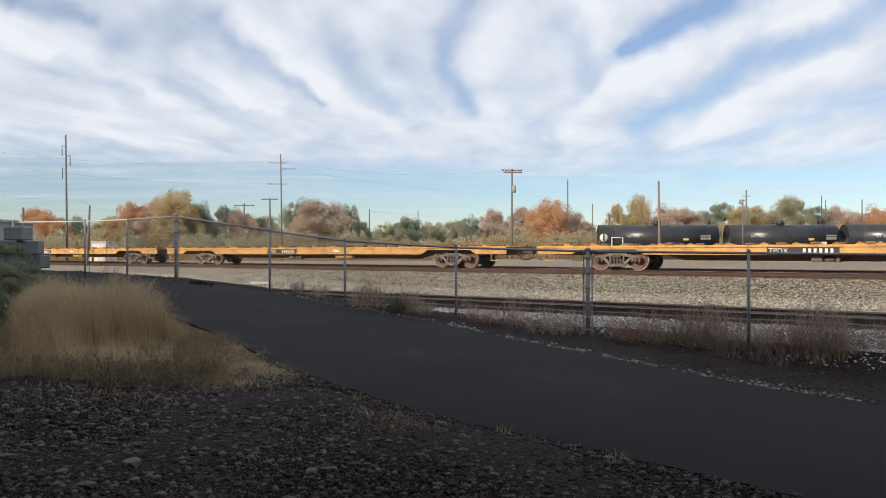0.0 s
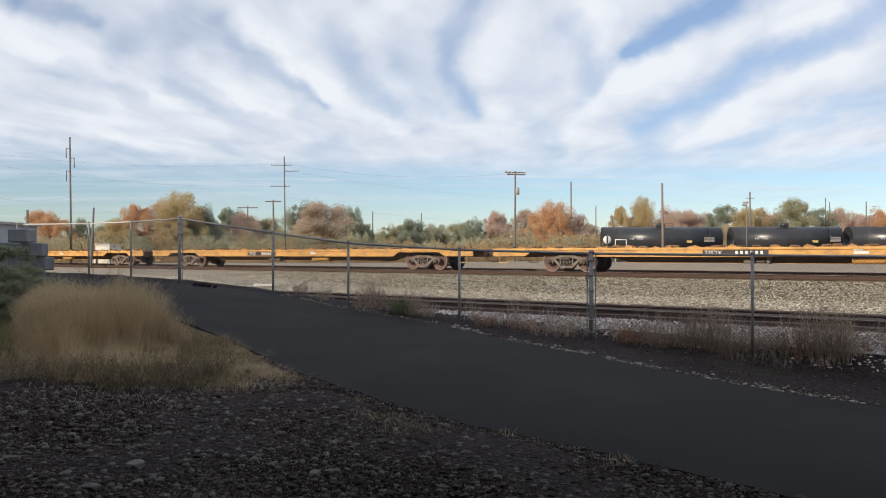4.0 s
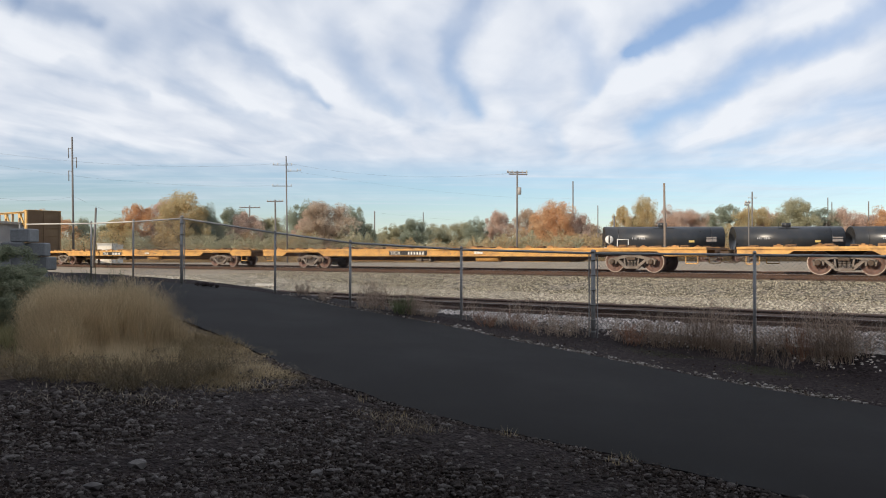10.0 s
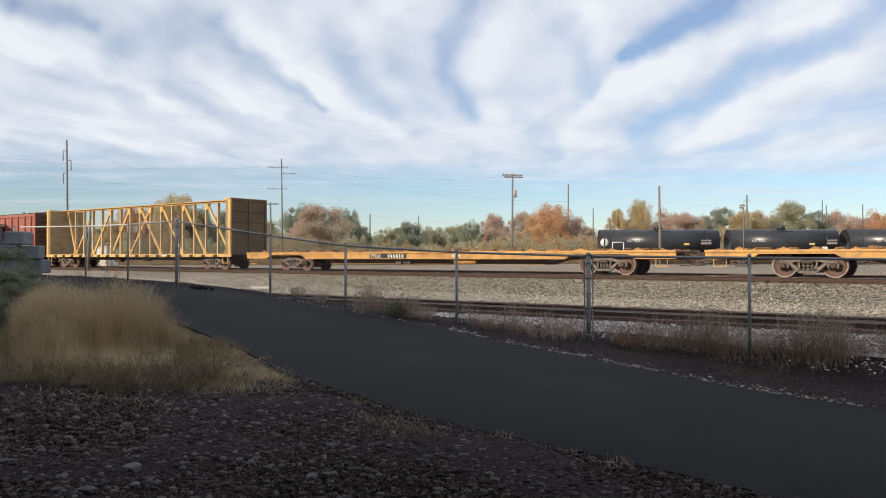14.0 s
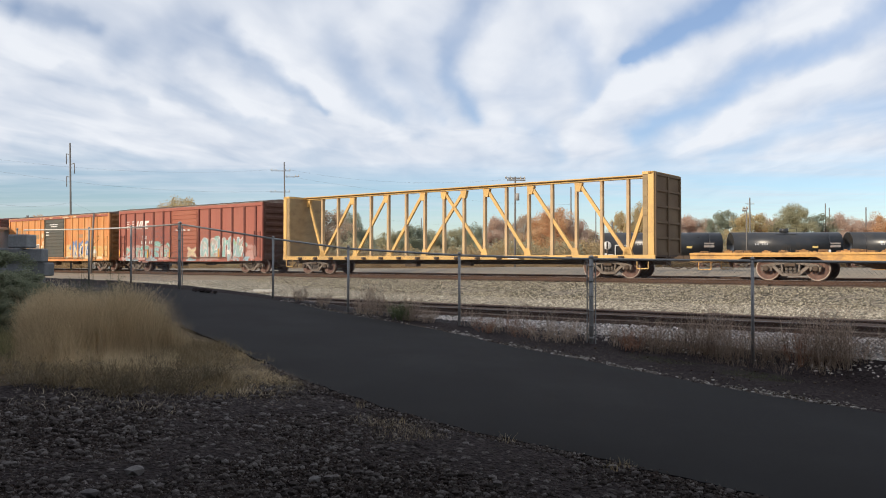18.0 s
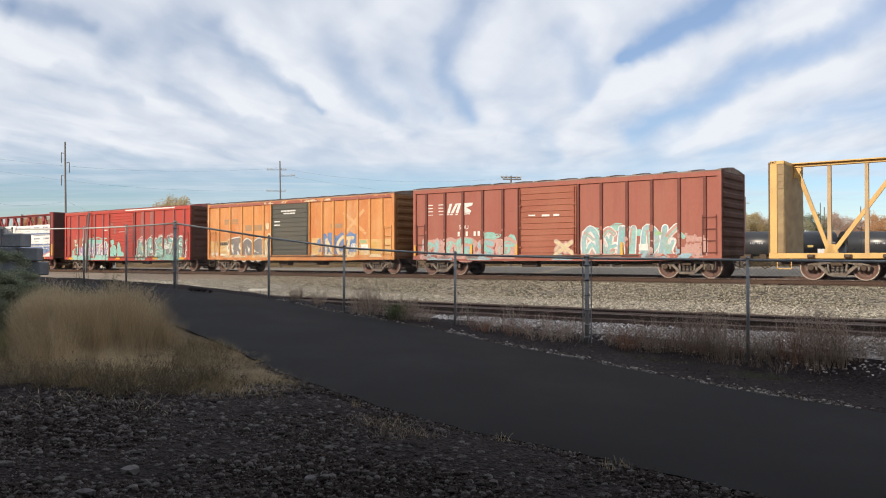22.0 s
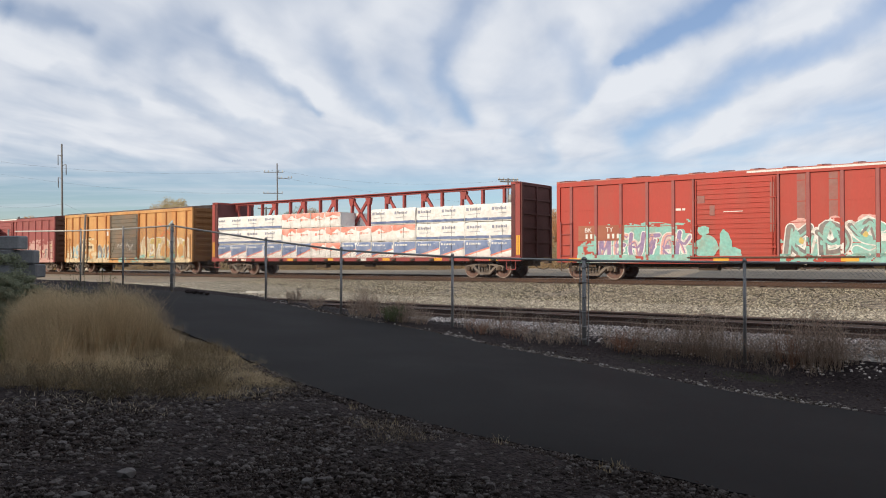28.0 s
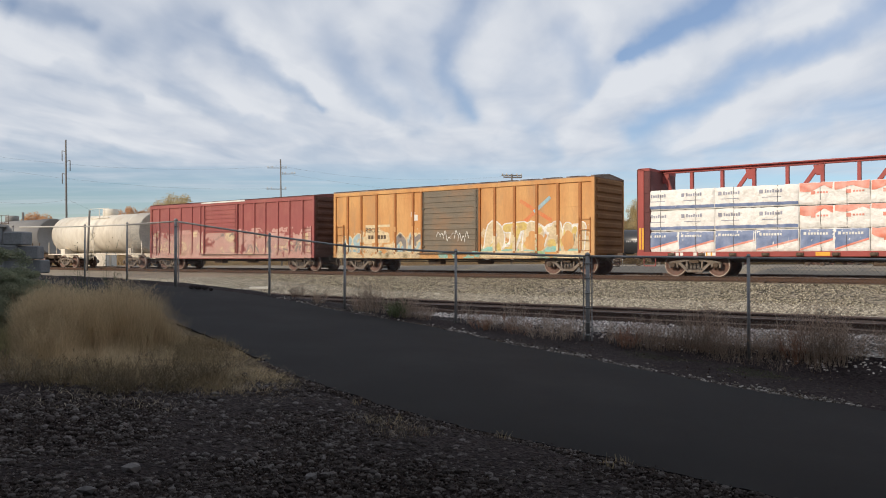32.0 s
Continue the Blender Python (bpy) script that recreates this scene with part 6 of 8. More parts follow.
    for xa, xb, za, zb in ((-1.55, -1.25, 3.1, 3.4), (-1.05, -0.85, 2.6, 3.0), (1.25, 1.4, 1.9, 3.8)):
        boxes("grey_smear", mat("grey_red_smear", (0.3, 0.1, 0.1)), car, [(xa, xb, -y - 0.062, -y - 0.03, za, zb)], "dull grey scuff on the door")
    marks(car, -2.45, 2.85, [0.22, 0.12], 0.09, -y)
    marks(car, -0.5, 2.72, [0.75], 0.03, -y - 0.06)
    boxes("data_stencil", WHITEPAINT, car, [(5.0, 5.55, -y - 0.03, -y - 0.027, 1.5, 1.78)], "white data stencil")
    for k in range(2):
        wash(car, 25.5 + k, -6.9 + 8.4 * k, -1.8 + 9.2 * k, 1.05, 2.4, -y, "red", ribs, -0.75, label="red paint showing through the worn graffiti", depth=0.0085, fall=-0.5)
    boxes("stencil_panel", DOORRED, car, [(-6.85, -4.7, -y - 0.0255, -y, 1.68, 2.34)], "faded brown lettering panel")
    boxes("roof_sheet", WHITEPAINT, car, [(0.4, 6.2, -1.508, -1.49, 4.19, 4.265)], "bare pale strip along the roof edge")
    words(car, "BK", -6.55, 2.05, 0.29, -y - 0.018, WHITEPAINT, "white painted reporting mark")
    words(car, "TY", -5.55, 2.05, 0.29, -y - 0.018, WHITEPAINT, "white painted reporting mark")
    marks(car, -6.5, 1.77, [0.10, 0.10, 0.10, -0.25, 0.10, 0.10, 0.10], 0.2, -y - 0.026, gap=0.12)
    boxes("reflector", YELPAINT, car, [(x - 0.3, x + 0.3, -1.512, -1.48, 0.78, 0.92) for x in (-7.0, -0.6, 4.0, 7.0)], "yellow reflective strip")

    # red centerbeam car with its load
    # Here too the end walls' shade is put into the dark red.
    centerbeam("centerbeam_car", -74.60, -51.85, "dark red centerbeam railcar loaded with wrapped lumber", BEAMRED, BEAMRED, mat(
        "shaded_bulkhead_red", (0.13, 0.05, 0.045), (0.10, 0.04, 0.035), 0.85, scale=0.8, fine=14, spread=0.2))
    lumber_load((-74.60 - 51.85) / 2, (74.60 - 51.85) / 2)

    # ochre boxcar with grey door
    ribs = [-6.9, -5.9, -4.8, -3.5, -2.3, 2.7, 3.8, 5.0, 6.1, 7.2]
    car, h, y = boxcar("boxcar", -92.40, -76.55, "weathered ochre boxcar with grey sliding door and graffiti", OCHRE, DOORGREY, ENDORANGE, ribs, (-1.65, 1.8), eave=4.30, peak=4.5, floor=0.72, rib_paint=RIBORANGE_SHADED)
    wash(car, 12.5, -7.7, -1.8, 0.74, 2.3, -y, "cream", ribs, 0.35)
    wash(car, 13.5, 1.9, 7.7, 0.74, 2.4, -y, "cream", ribs, 0.4)
    wash(car, 14.5, -7.7, 7.7, 0.74, 1.5, -y, "teal", ribs, -0.5, depth=0.0046)
    wash(car, 15.5, 1.9, 7.7, 0.9, 2.0, -y, "green", ribs, -0.4, depth=0.006)
    sprayed_letters(car, 41, ["c", "s"], -7.2, -6.0, 0.9, 1.95, -y, ["sky"], "cream", 0.24, "pale sprayed letters", rim=0.07)
    sprayed_letters(car, 43, ["o", "k"], -3.6, -2.0, 0.9, 1.95, -y, ["grey", "sky"], "cream", 0.26, "grey sprayed letters with cream edges", rim=0.06)
    sprayed_letters(car, 42, ["d", "t", "r", "a", "n"], 2.0, 7.5, 0.9, 2.25, -y, ["cream", "yellow", "cream"], "white", 0.38, "fat cream sprayed letters", rim=0.06, slant=0.14)
    blobs(car, 44, [(2.4, 1.05, 1.0, 0.45), (3.4, 1.0, 0.9, 0.35), (4.6, 0.98, 1.0, 0.3), (5.8, 1.05, 0.9, 0.5), (7.0, 1.0, 0.8, 0.35)], -y, "teal", 0.021)
    blobs(car, 45, [(4.9, 1.5, 1.1, 0.9), (6.6, 1.5, 0.6, 0.9)], -y, "ochre", 0.019)
    bm = bmesh.new()
    rnd = random.Random(46)
    for k in range(9):
        x, z = -0.75 + 0.22 * k, 1.55 + rnd.uniform(0, 0.3)
        ribbon(bm, [(x, z), (x + 0.1, z + rnd.uniform(0.1, 0.4)), (x + 0.2, z + rnd.uniform(-0.1, 0.2))], 0.03, -y - 0.062)
    tagged(part("sprayed_paint", bm, SPRAY["white"], car), "thin white scribble on the door", kind="stuff")
    boxes("stencil_card", WHITEPAINT, car, [(-2.4, -2.0, -y - 0.012, -y, 2.65, 2.95)], "white square label")
    for k in range(2):
        wash(car, 27.5 + k, -7.6 + 9.3 * k, -1.8 + 9.4 * k, 1.05, 2.4, -y, "ochre", ribs, -0.65, label="ochre paint showing through the worn graffiti", depth=0.0085, fall=-0.5)
    boxes("stencil_panel", SPRAY["cream"], car, [(-5.6, -3.9, -y - 0.003, -y, 1.55, 2.5)], "pale lettering panel")
    words(car, "RBOX", -5.6, 2.1, 0.36, -y - 0.004, UNDER, "dark painted reporting mark")
    marks(car, -5.4, 1.75, [0.16, 0.16, -0.2, 0.16, 0.16, 0.16], 0.2, -y - 0.004, UNDER, label="dark painted numerals")
    bm = bmesh.new()
    beam(bm, (4.1, -y - 0.004, 3.4), (5.75, -y - 0.004, 2.45), 0.006, 0.17)
    beam(bm, (4.3, -y - 0.004, 2.4), (4.95, -y - 0.004, 2.9), 0.006, 0.17)
    part("sprayed_cross", bm, mat("red_cross_paint", (0.66, 0.17, 0.06), (0.62, 0.25, 0.10), 0.7, scale=3, fine=14), car, "red cross mark")
    bm = bmesh.new()
    beam(bm, (4.85, -y - 0.008, 2.85), (5.7, -y - 0.008, 3.5), 0.006, 0.17)
    part("sprayed_cross", bm, SPRAY["sky"], car, "pale grey green arm of the cross mark")
    marks(car, -2.45, 2.85, [0.25], 0.25, -y, label="white stencil")

    # maroon boxcar
    ribs = [-7.0, -5.9, -4.6, -3.4, -2.5, 1.7, 2.8, 3.8, 4.9, 5.9, 7.0]
    car, h, y = boxcar("boxcar", -109.95, -93.95, "dark maroon boxcar with faded pink graffiti", MAROON, MAROON, ENDDARK, ribs, (-2.0, 1.2), eave=4.25, peak=4.45, roof=mat(
        "maroon_roof", (0.20, 0.05, 0.045), (0.25, 0.12, 0.10), 0.8, scale=0.7, fine=12, spread=0.15))
    wash(car, 16.5, -7.8, 7.8, 0.74, 2.6, -y, "pink", ribs, 0.7)
    wash(car, 17.5, -7.8, 7.8, 0.9, 2.2, -y, "cream", ribs, -0.35, depth=0.0046)
    rnd = random.Random(52)
    for k, x in enumerate((-7.3, -6.3, -4.5, -3.0, 1.5, 2.3, 3.4, 5.3, 6.5, 7.3)):
        z = rnd.uniform(1.7, 2.15)
        boxes("pale_patch", SPRAY["pink" if k % 3 else "cream"], car, [(x - 0.3, x + 0.3 - 0.15 * (k % 2), -y - 0.006, -y, z, z + rnd.uniform(0.3, 0.5))], "pale square patch over the worn paint")
    for seed, c, keep, d in ((52.5, "pink", 0.1, 0.058), (53.5, "cream", -0.3, 0.060), (57.5, "grey", -0.6, 0.064)):
        wash(car, seed, -1.9, 1.1, 1.05, 2.35, -y, c, (), keep, cell=0.045, label="mottled layers of old paint on the door", depth=d, fall=0.1)
    sprayed_letters(car, 51, ["e", "s", "c", "r", "o", "s"], -7.4, -2.2, 0.9, 1.75, -y, ["pink", "cream"], "pink", 0.12, "faded sprayed letters", rim=0.03)
    sprayed_letters(car, 56, ["s", "n", "a", "e", "c", "r"], 1.6, 7.2, 0.9, 1.8, -y, ["pink", "cream", "grey"], "pink", 0.12, "faded sprayed letters", rim=0.03)
    wash(car, 29.5, -7.7, 7.5, 1.05, 2.5, -y, "maroon", ribs, -0.95, label="maroon paint showing through the worn graffiti", depth=0.0085, fall=-0.5)
    boxes("roof_sheet", WHITEPAINT, car, [(-2.3, 2.0, -1.53, -1.49, 4.2, 4.29)], "bare pale strip along the roof edge")

    # tank cars
    car, h = start_car("tank_car", -124.0, -110.9, "dirty white tank railcar with top dome", "tank car")
    tank_car(car, h, 1.42, 2.55, TANKWHITE, TANKWHITE)
    car, h = start_car("tank_car", -141.0, -125.2, "dark grey tank railcar", "tank car")
    tank_car(car, h, 1.45, 2.5, TANKGREY, UNDER)


build_train()


# ---- parked tank cars in the yard ----
def parked_tanks():
    x0 = 21.2
    for k in range(3):
        car = tagged(new("tank_car"), "parked black tank railcar standing in the yard", "tank car", "parked black tank cars")
        tank_car(car, (8.15, 7.4, 8.15)[k], 1.62, 2.95, TANKBLACK, TANKBLACK)
        car.matrix_world = Matrix.LocRotScale((x0 + (7.5, 23.25, 38.8)[k], 106 - k * 1.0, 0.7), Euler((0, 0, radians(-3))), None)
        marks(car, -4.2, 2.9, [0.10, 0.10, 0.10, -0.2, 0.10, 0.10, 0.10, 0.10], 0.22, -1.63, FADEDINK, gap=0.10)
        marks(car, 3.0, 2.5, [0.7], 0.5, -1.60, SPRAY["yellow"], label="yellow placard")
        marks(car, 5.2, 2.6, [1.3], 0.6, -1.61, SPRAY["grey"], label="grey data panel")
    tagged(railway_track("yard_track", 0, 0.7, 0, 60, "yard track under the parked tank cars"), kind="structure").matrix_world = \
        Matrix.LocRotScale((42, 105.4, 0.7), Euler((0, 0, radians(-3.4))), None)


parked_tanks()


# ---- fence ----
FENCE = [(14.2, 9.6, 1.6), (11.0, 11.5, 1.6), (8.25, 13.05, 1.6), (5.61, 14.6, 1.6), (3.02, 16.3, 1.76), (0.40, 17.8, 1.62), (-2.22, 19.4, 1.56), (-4.43, 21.4, 1.6), (-7.25, 22.5, 1.76), (-9.55, 25.0, 1.66), (-11.8, 27.2, 1.7), (-15.3, 29.3, 1.6)]


def fence():
    top = [1.42, 1.50, 1.56, 1.595, 1.63, 1.715, 1.885, 2.18, 2.61, 2.62, 2.65, 2.70]
    base = tagged(new("chain_link_fence"), "grey galvanised chain-link fence with round posts", "fence")
    tops = []
    for k, ((x, y, hgt), zt) in enumerate(zip(FENCE, top)):
        r = 0.045 if k in (4, 8) else 0.03
        bm = bmesh.new()
        tube(bm, (x, y, zt - hgt - 0.25), (x, y, zt + 0.03), r, n=10)
        lathe(bm, [(zt + 0.02, r * 1.25), (zt + 0.05, r * 1.2), (zt + 0.075, r * 0.6), (zt + 0.08, 0.004)], "z", 10, (x, y, 0))
        post = part("post", bm, GALV, base)
        if k in (4, 8):
            for z in (0.15, 0.45, 0.75, 1.05, 1.35, 1.6):
                bm = bmesh.new()
                lathe(bm, [(zt - z, r * 1.0), (zt - z, r * 1.3), (zt - z + 0.035, r * 1.3), (zt - z + 0.035, r)], "z", 10, (x, y, 0))
                part("tension_band", bm, GALV, post)
            bm = bmesh.new()
            for d in (-0.09, 0.09) if k == 4 else (0.1,):
                q = Vector(FENCE[k - 1][:2]) - Vector(FENCE[k][:2])
                q = q.normalized() * d
                box(bm, x + q.x - 0.012, x + q.x + 0.012, y + q.y - 0.004, y + q.y + 0.004, zt - hgt + 0.05, zt - 0.02)
            part("tension_bar", bm, GALV, post)
        tops.append(Vector((x, y, zt)))
    for k, (a, b) in enumerate(zip(tops, tops[1:])):
        if k == 10:
            b = a.lerp(b, 0.9)
        bm = bmesh.new()
        tube(bm, a, b, 0.024, n=8)
        # Sunlight on the far rails is put into a paler colour than bare steel.
        rail = part("top_rail", bm, CABINET if k >= 9 else GALV, base, "top rail coloured pale for the sun on it" if k >= 9 else "")
        if k >= 9:
            continue
        # woven wire: two crossing families of straight wires
        ln = (b - a).length
        h0, h1 = FENCE[k][2] - 0.06, FENCE[k + 1][2] - 0.06
        hm = min(h0, h1)
        bm = bmesh.new()
        step = 0.075
        d = (b - a) / ln

        def wire(u0, z0, u1, z1):
            p, q = a + d * u0 - Vector((0, 0, z0)), a + d * u1 - Vector((0, 0, z1))
            ax = (q - p).normalized()
            sd = ax.orthogonal().normalized() * 0.0022
            ot = ax.cross(sd)
            v = [bm.verts.new(e + sd * math.cos(t) + ot * math.sin(t)) for e in (p, q) for t in (0, 2.094, 4.189)]
            for i in range(3):
                j = (i + 1) % 3
                bm.faces.new((v[i], v[j], v[3 + j], v[3 + i]))
        n = int((ln + hm) / step)
        for i in range(n):
            c = i * step
            lo, hi = max(0.0, c - hm), min(ln, c)
            if hi - lo > 0.02:
                wire(lo, c - lo, hi, c - hi)
                wire(ln - lo, c - lo, ln - hi, c - hi)
        wire(0, hm, ln, hm)
        part("wire_mesh", bm, WIRE, base)
    return base


fence()


# ---- poles and wires ----
def utility_pole(x, y, top, arms, label, lean=0.0, r=0.16, material=None):
    pole = tagged(new("utility_pole"), label, "utility pole", "poles along the railway yard")
    pole.location = (x, y, 0.2)
    pole.rotation_euler = (0, radians(lean), 0)
    bm = bmesh.new()
    tube(bm, (0, 0, -0.4), (0, 0, top), r, r * 0.7, n=10)
    part("shaft", bm, material or WOODPOLE, pole)
    for z, w, ang, off in arms:
        bm = bmesh.new()
        dx, dy = math.cos(radians(ang)) * w / 2, math.sin(radians(ang)) * w / 2
        beam(bm, (-dx + off, -dy, z), (dx + off, dy, z), 0.08, 0.06 if top > 11 else 0.13)
        arm = part("crossarm", bm, WOODPOLE, pole)
        for t in (-0.92, -0.5, 0.5, 0.92):
            bm = bmesh.new()
            lathe(bm, [(z + 0.05, 0.02), (z + 0.07, 0.05), (z + 0.12, 0.06), (z + 0.2, 0.05), (z + 0.22, 0.02)], "z", 8, (dx * t + off, dy * t, 0))
            part("insulator", bm, CABINET, arm)
    return pole


F = 1434.0


def place(px, y):
    """Sideways metres of a bearing at depth y."""
    return (px - 784) / F * y


def poles():
    utility_pole(place(131, 75), 75, 12.3, [], "tall dark utility pole with hanging insulators", -0.9, 0.105)
    a = utility_pole(place(509, 92), 92, 12.6, [(11.6, 2.2, 10, -0.4), (10.9, 1.6, -10, 0.9), (9.2, 2.2, 10, -0.5)], "tall utility pole with staggered crossarms", -0.8, 0.095)
    c = utility_pole(place(914.5, 82), 82, 9.9, [(9.75, 2.1, 8, 0), (9.55, 1.9, 8, 0.1)], "wooden utility pole with a flat double crossarm", 0.3, 0.12)
    bm = bmesh.new()
    lathe(bm, [(7.5, 0.05), (7.5, 0.2), (8.2, 0.2), (8.25, 0.08)], "z", 10, (0.22, 0, 0))
    part("transformer", bm, CONCRETE, c)
    utility_pole(place(1014, 150), 150, 15.0, [], "distant thin dark utility pole")
    utility_pole(place(1177, 70), 70, 7.6, [], "plain weathered timber pole before the tank cars", -0.6, 0.125, mat("pale_timber", (0.26, 0.21, 0.175), (0.20, 0.16, 0.13), 0.9, scale=2, fine=20))
    utility_pole(place(1325, 78), 78, 6.6, [(6.4, 0.5, 0, -0.1), (6.2, 0.4, 0, -0.2)], "slim lamp pole beside the tank cars", 0.0, 0.07)
    utility_pole(place(1331, 140), 140, 12.3, [(11.2, 1.6, 10, 0)], "distant utility pole with crossarm")
    utility_pole(place(442, 120), 120, 8.7, [(8.4, 3.0, 5, 0)], "distant utility pole with crossarm", 0, 0.14)
    utility_pole(place(489, 100), 100, 8.2, [(8.0, 2.0, 5, 0)], "distant utility pole with crossarm", -1.0, 0.14)
    utility_pole(place(663, 130), 130, 8.4, [], "distant plain dark timber pole", 0, 0.13)
    utility_pole(place(749, 170), 170, 10.3, [], "distant plain dark timber pole", 0, 0.13)
    utility_pole(place(1058, 130), 130, 9.3, [], "distant plain dark timber pole", 0, 0.11)
    utility_pole(place(1465, 150), 150, 12.0, [], "distant plain dark timber pole", 0, 0.12)
    utility_pole(place(1472, 150), 150, 11.2, [], "distant plain dark timber pole", 0, 0.12)
    utility_pole(place(1537, 150), 150, 11.3, [], "distant plain dark timber pole", 0, 0.14)
    utility_pole(place(1087, 110), 110, 6.7, [], "distant plain dark timber pole", 0, 0.16)
    utility_pole(place(165, 60), 60, 4.9, [], "short leaning dark timber post", 2.5, 0.10)
    utility_pole(place(53, 70), 70, 5.3, [], "short weathered dark timber post", 0, 0.14)
    # suspension insulators of the tall pole
    bm = bmesh.new()
    for dx, z in ((-0.35, 11.3), (-0.35, 9.2), (0.38, 10.4)):
        tube(bm, (dx, 0, z), (dx, 0, z - 0.95), 0.04, n=6)
        tube(bm, (0, 0, z - 0.1), (dx, 0, z), 0.03, n=5)
    ob = bpy.data.objects["utility_pole"]
    part("hanging_insulator", bm, WOODPOLE, ob)
    # wires
    spans = [((place(-120, 60), 60, 7.2), (place(131, 75), 75, 7.0)), ((place(131, 75), 75, 7.0), (place(300, 110), 110, 6.6)),
             ((place(509, 92), 92, 12.0), (place(914, 82), 82, 9.9)), ((place(-60, 75), 75, 11.4), (place(500, 92), 92, 12.0)),
             ((place(-60, 75), 75, 10.4), (place(505, 92), 92, 9.5)), ((place(663, 130), 130, 8.4), (place(1058, 130), 130, 7.4)), ((place(509, 92), 92, 11.2), (place(1014, 150), 150, 12.0))]
    for a, b in spans:
        bm = bmesh.new()
        a, b = Vector(a), Vector(b)
        side = (b - a).cross(Vector((0, 0, 1))).normalized() * 0.0045
        up = Vector((0, 0, 0.0045))
        last = None
        for k in range(13):
            t = k / 12
            p = a.lerp(b, t) - Vector((0, 0, 0.9 * 4 * t * (1 - t)))
            ring = [bm.verts.new(p + d) for d in (side, up, -side, -up)]
            if last:
                for i in range(4):
                    bm.faces.new((last[i], last[(i + 1) % 4], ring[(i + 1) % 4], ring[i]))
            last = ring
        tagged(new("overhead_wire", mesh_of("overhead_wire", bm, BLACKPAINT)), "thin sagging overhead wire", "wire", "overhead wires")


poles()


# ---- trees ----
def crown_mesh(seed, kind, clumps=110, leaves=330, leaf=0.17):
    rnd = random.Random(seed)
    bm = bmesh.new()
    # unit crown: about 2 wide and 2 high round (0, 0, 0)
    centres = []
    for k in range(clumps):
        a = rnd.uniform(0, math.tau)
        zz = rnd.uniform(-0.9, 1.0)
        lim = math.sqrt(max(0.05, 1 - (zz * 0.92) ** 2))
        if kind == "wide":
            lim *= 1.15
        r = lim * math.sqrt(rnd.random()) * rnd.uniform(0.75, 1.1)
        centres.append((r * math.cos(a), r * math.sin(a), zz + 0.18 * rnd.uniform(-1, 1), rnd.uniform(0.14, 0.32)))
    verts, faces = [], []
    for cx, cy, cz, cr in centres:
        for i in range(leaves):
            d = Vector((rnd.gauss(0, 1), rnd.gauss(0, 1), rnd.gauss(0, 0.8)))
            d = d.normalized() * cr * rnd.random() ** 0.4
            p = Vector((cx, cy, cz)) + d
            q = Vector((rnd.uniform(-1, 1), rnd.uniform(-1, 1), rnd.uniform(-1, 1))).normalized()
            u = q.orthogonal().normalized()
            v = q.cross(u)
            sz = leaf * 0.09 * rnd.uniform(0.6, 1.5)
            n = len(verts)
            for c, s in ((-1, -0.6), (1, -0.7), (0.8, 0.7), (-0.6, 0.9)):
                verts.append(p + u * c * sz + v * s * sz)
            faces.append((n, n + 1, n + 2, n + 3))
    me = bpy.data.meshes.new("crown")
    me.from_pydata([tuple(v) for v in verts], [], faces)
    me.update()
    return me


def trunk_mesh(seed):
    rnd = random.Random(seed)
    bm = bmesh.new()
    # unit tree: crown centre at height 1, crown radius 0.6
    tube(bm, (0, 0, -0.05), (0.01, 0, 0.35), 0.035, 0.028, n=7, caps=False)
    for k in range(7):
        a = k * 0.9 + rnd.uniform(-0.3, 0.3)
        m = Vector((math.cos(a) * 0.2, math.sin(a) * 0.2, rnd.uniform(0.6, 0.85)))
        tube(bm, (0.01, 0, 0.33), m, 0.02, 0.012, n=5, caps=False)
        for j in range(3):
            e = m + Vector((math.cos(a + j - 1) * 0.25, math.sin(a + j - 1) * 0.25, rnd.uniform(0.15, 0.5)))
            tube(bm, m, e, 0.010, 0.003, n=4, caps=False)
    return mesh_of("trunk", bm, BARK)


# Leaf colours lifted and greyed: the distance haze is mixed into them.
LEAF = {
    "orange": leaf_mat("orange_leaves", (0.616, 0.396, 0.242), (0.726, 0.462, 0.264), (0.638, 0.495, 0.308), 0.5),
    "gold": leaf_mat("gold_leaves", (0.660, 0.495, 0.286), (0.594, 0.495, 0.286), (0.440, 0.429, 0.286), 0.5),
    "green": leaf_mat("dark_green_leaves", (0.297, 0.330, 0.264), (0.352, 0.380, 0.286), (0.418, 0.435, 0.319), 0.5),
    "olive": leaf_mat("olive_leaves", (0.396, 0.385, 0.264), (0.462, 0.440, 0.297), (0.528, 0.484, 0.330), 0.5),
    "rust": leaf_mat("rust_leaves", (0.594, 0.451, 0.363), (0.660, 0.506, 0.413), (0.704, 0.572, 0.462), 0.5),
    "brown": leaf_mat("brown_leaves", (0.506, 0.407, 0.319), (0.572, 0.462, 0.358), (0.627, 0.517, 0.402), 0.5),
}
CROWNS = [crown_mesh(60 + k, "wide" if k % 2 else "round") for k in range(5)]
TRUNKS = [trunk_mesh(80 + k) for k in range(3)]
WORDS = {"orange": "tree with orange autumn leaves", "gold": "tree with gold and green autumn leaves", "green": "dark green broadleaf tree",
         "olive": "olive green broadleaf tree", "rust": "rust brown autumn tree", "brown": "tree with sparse dull brown leaves"}


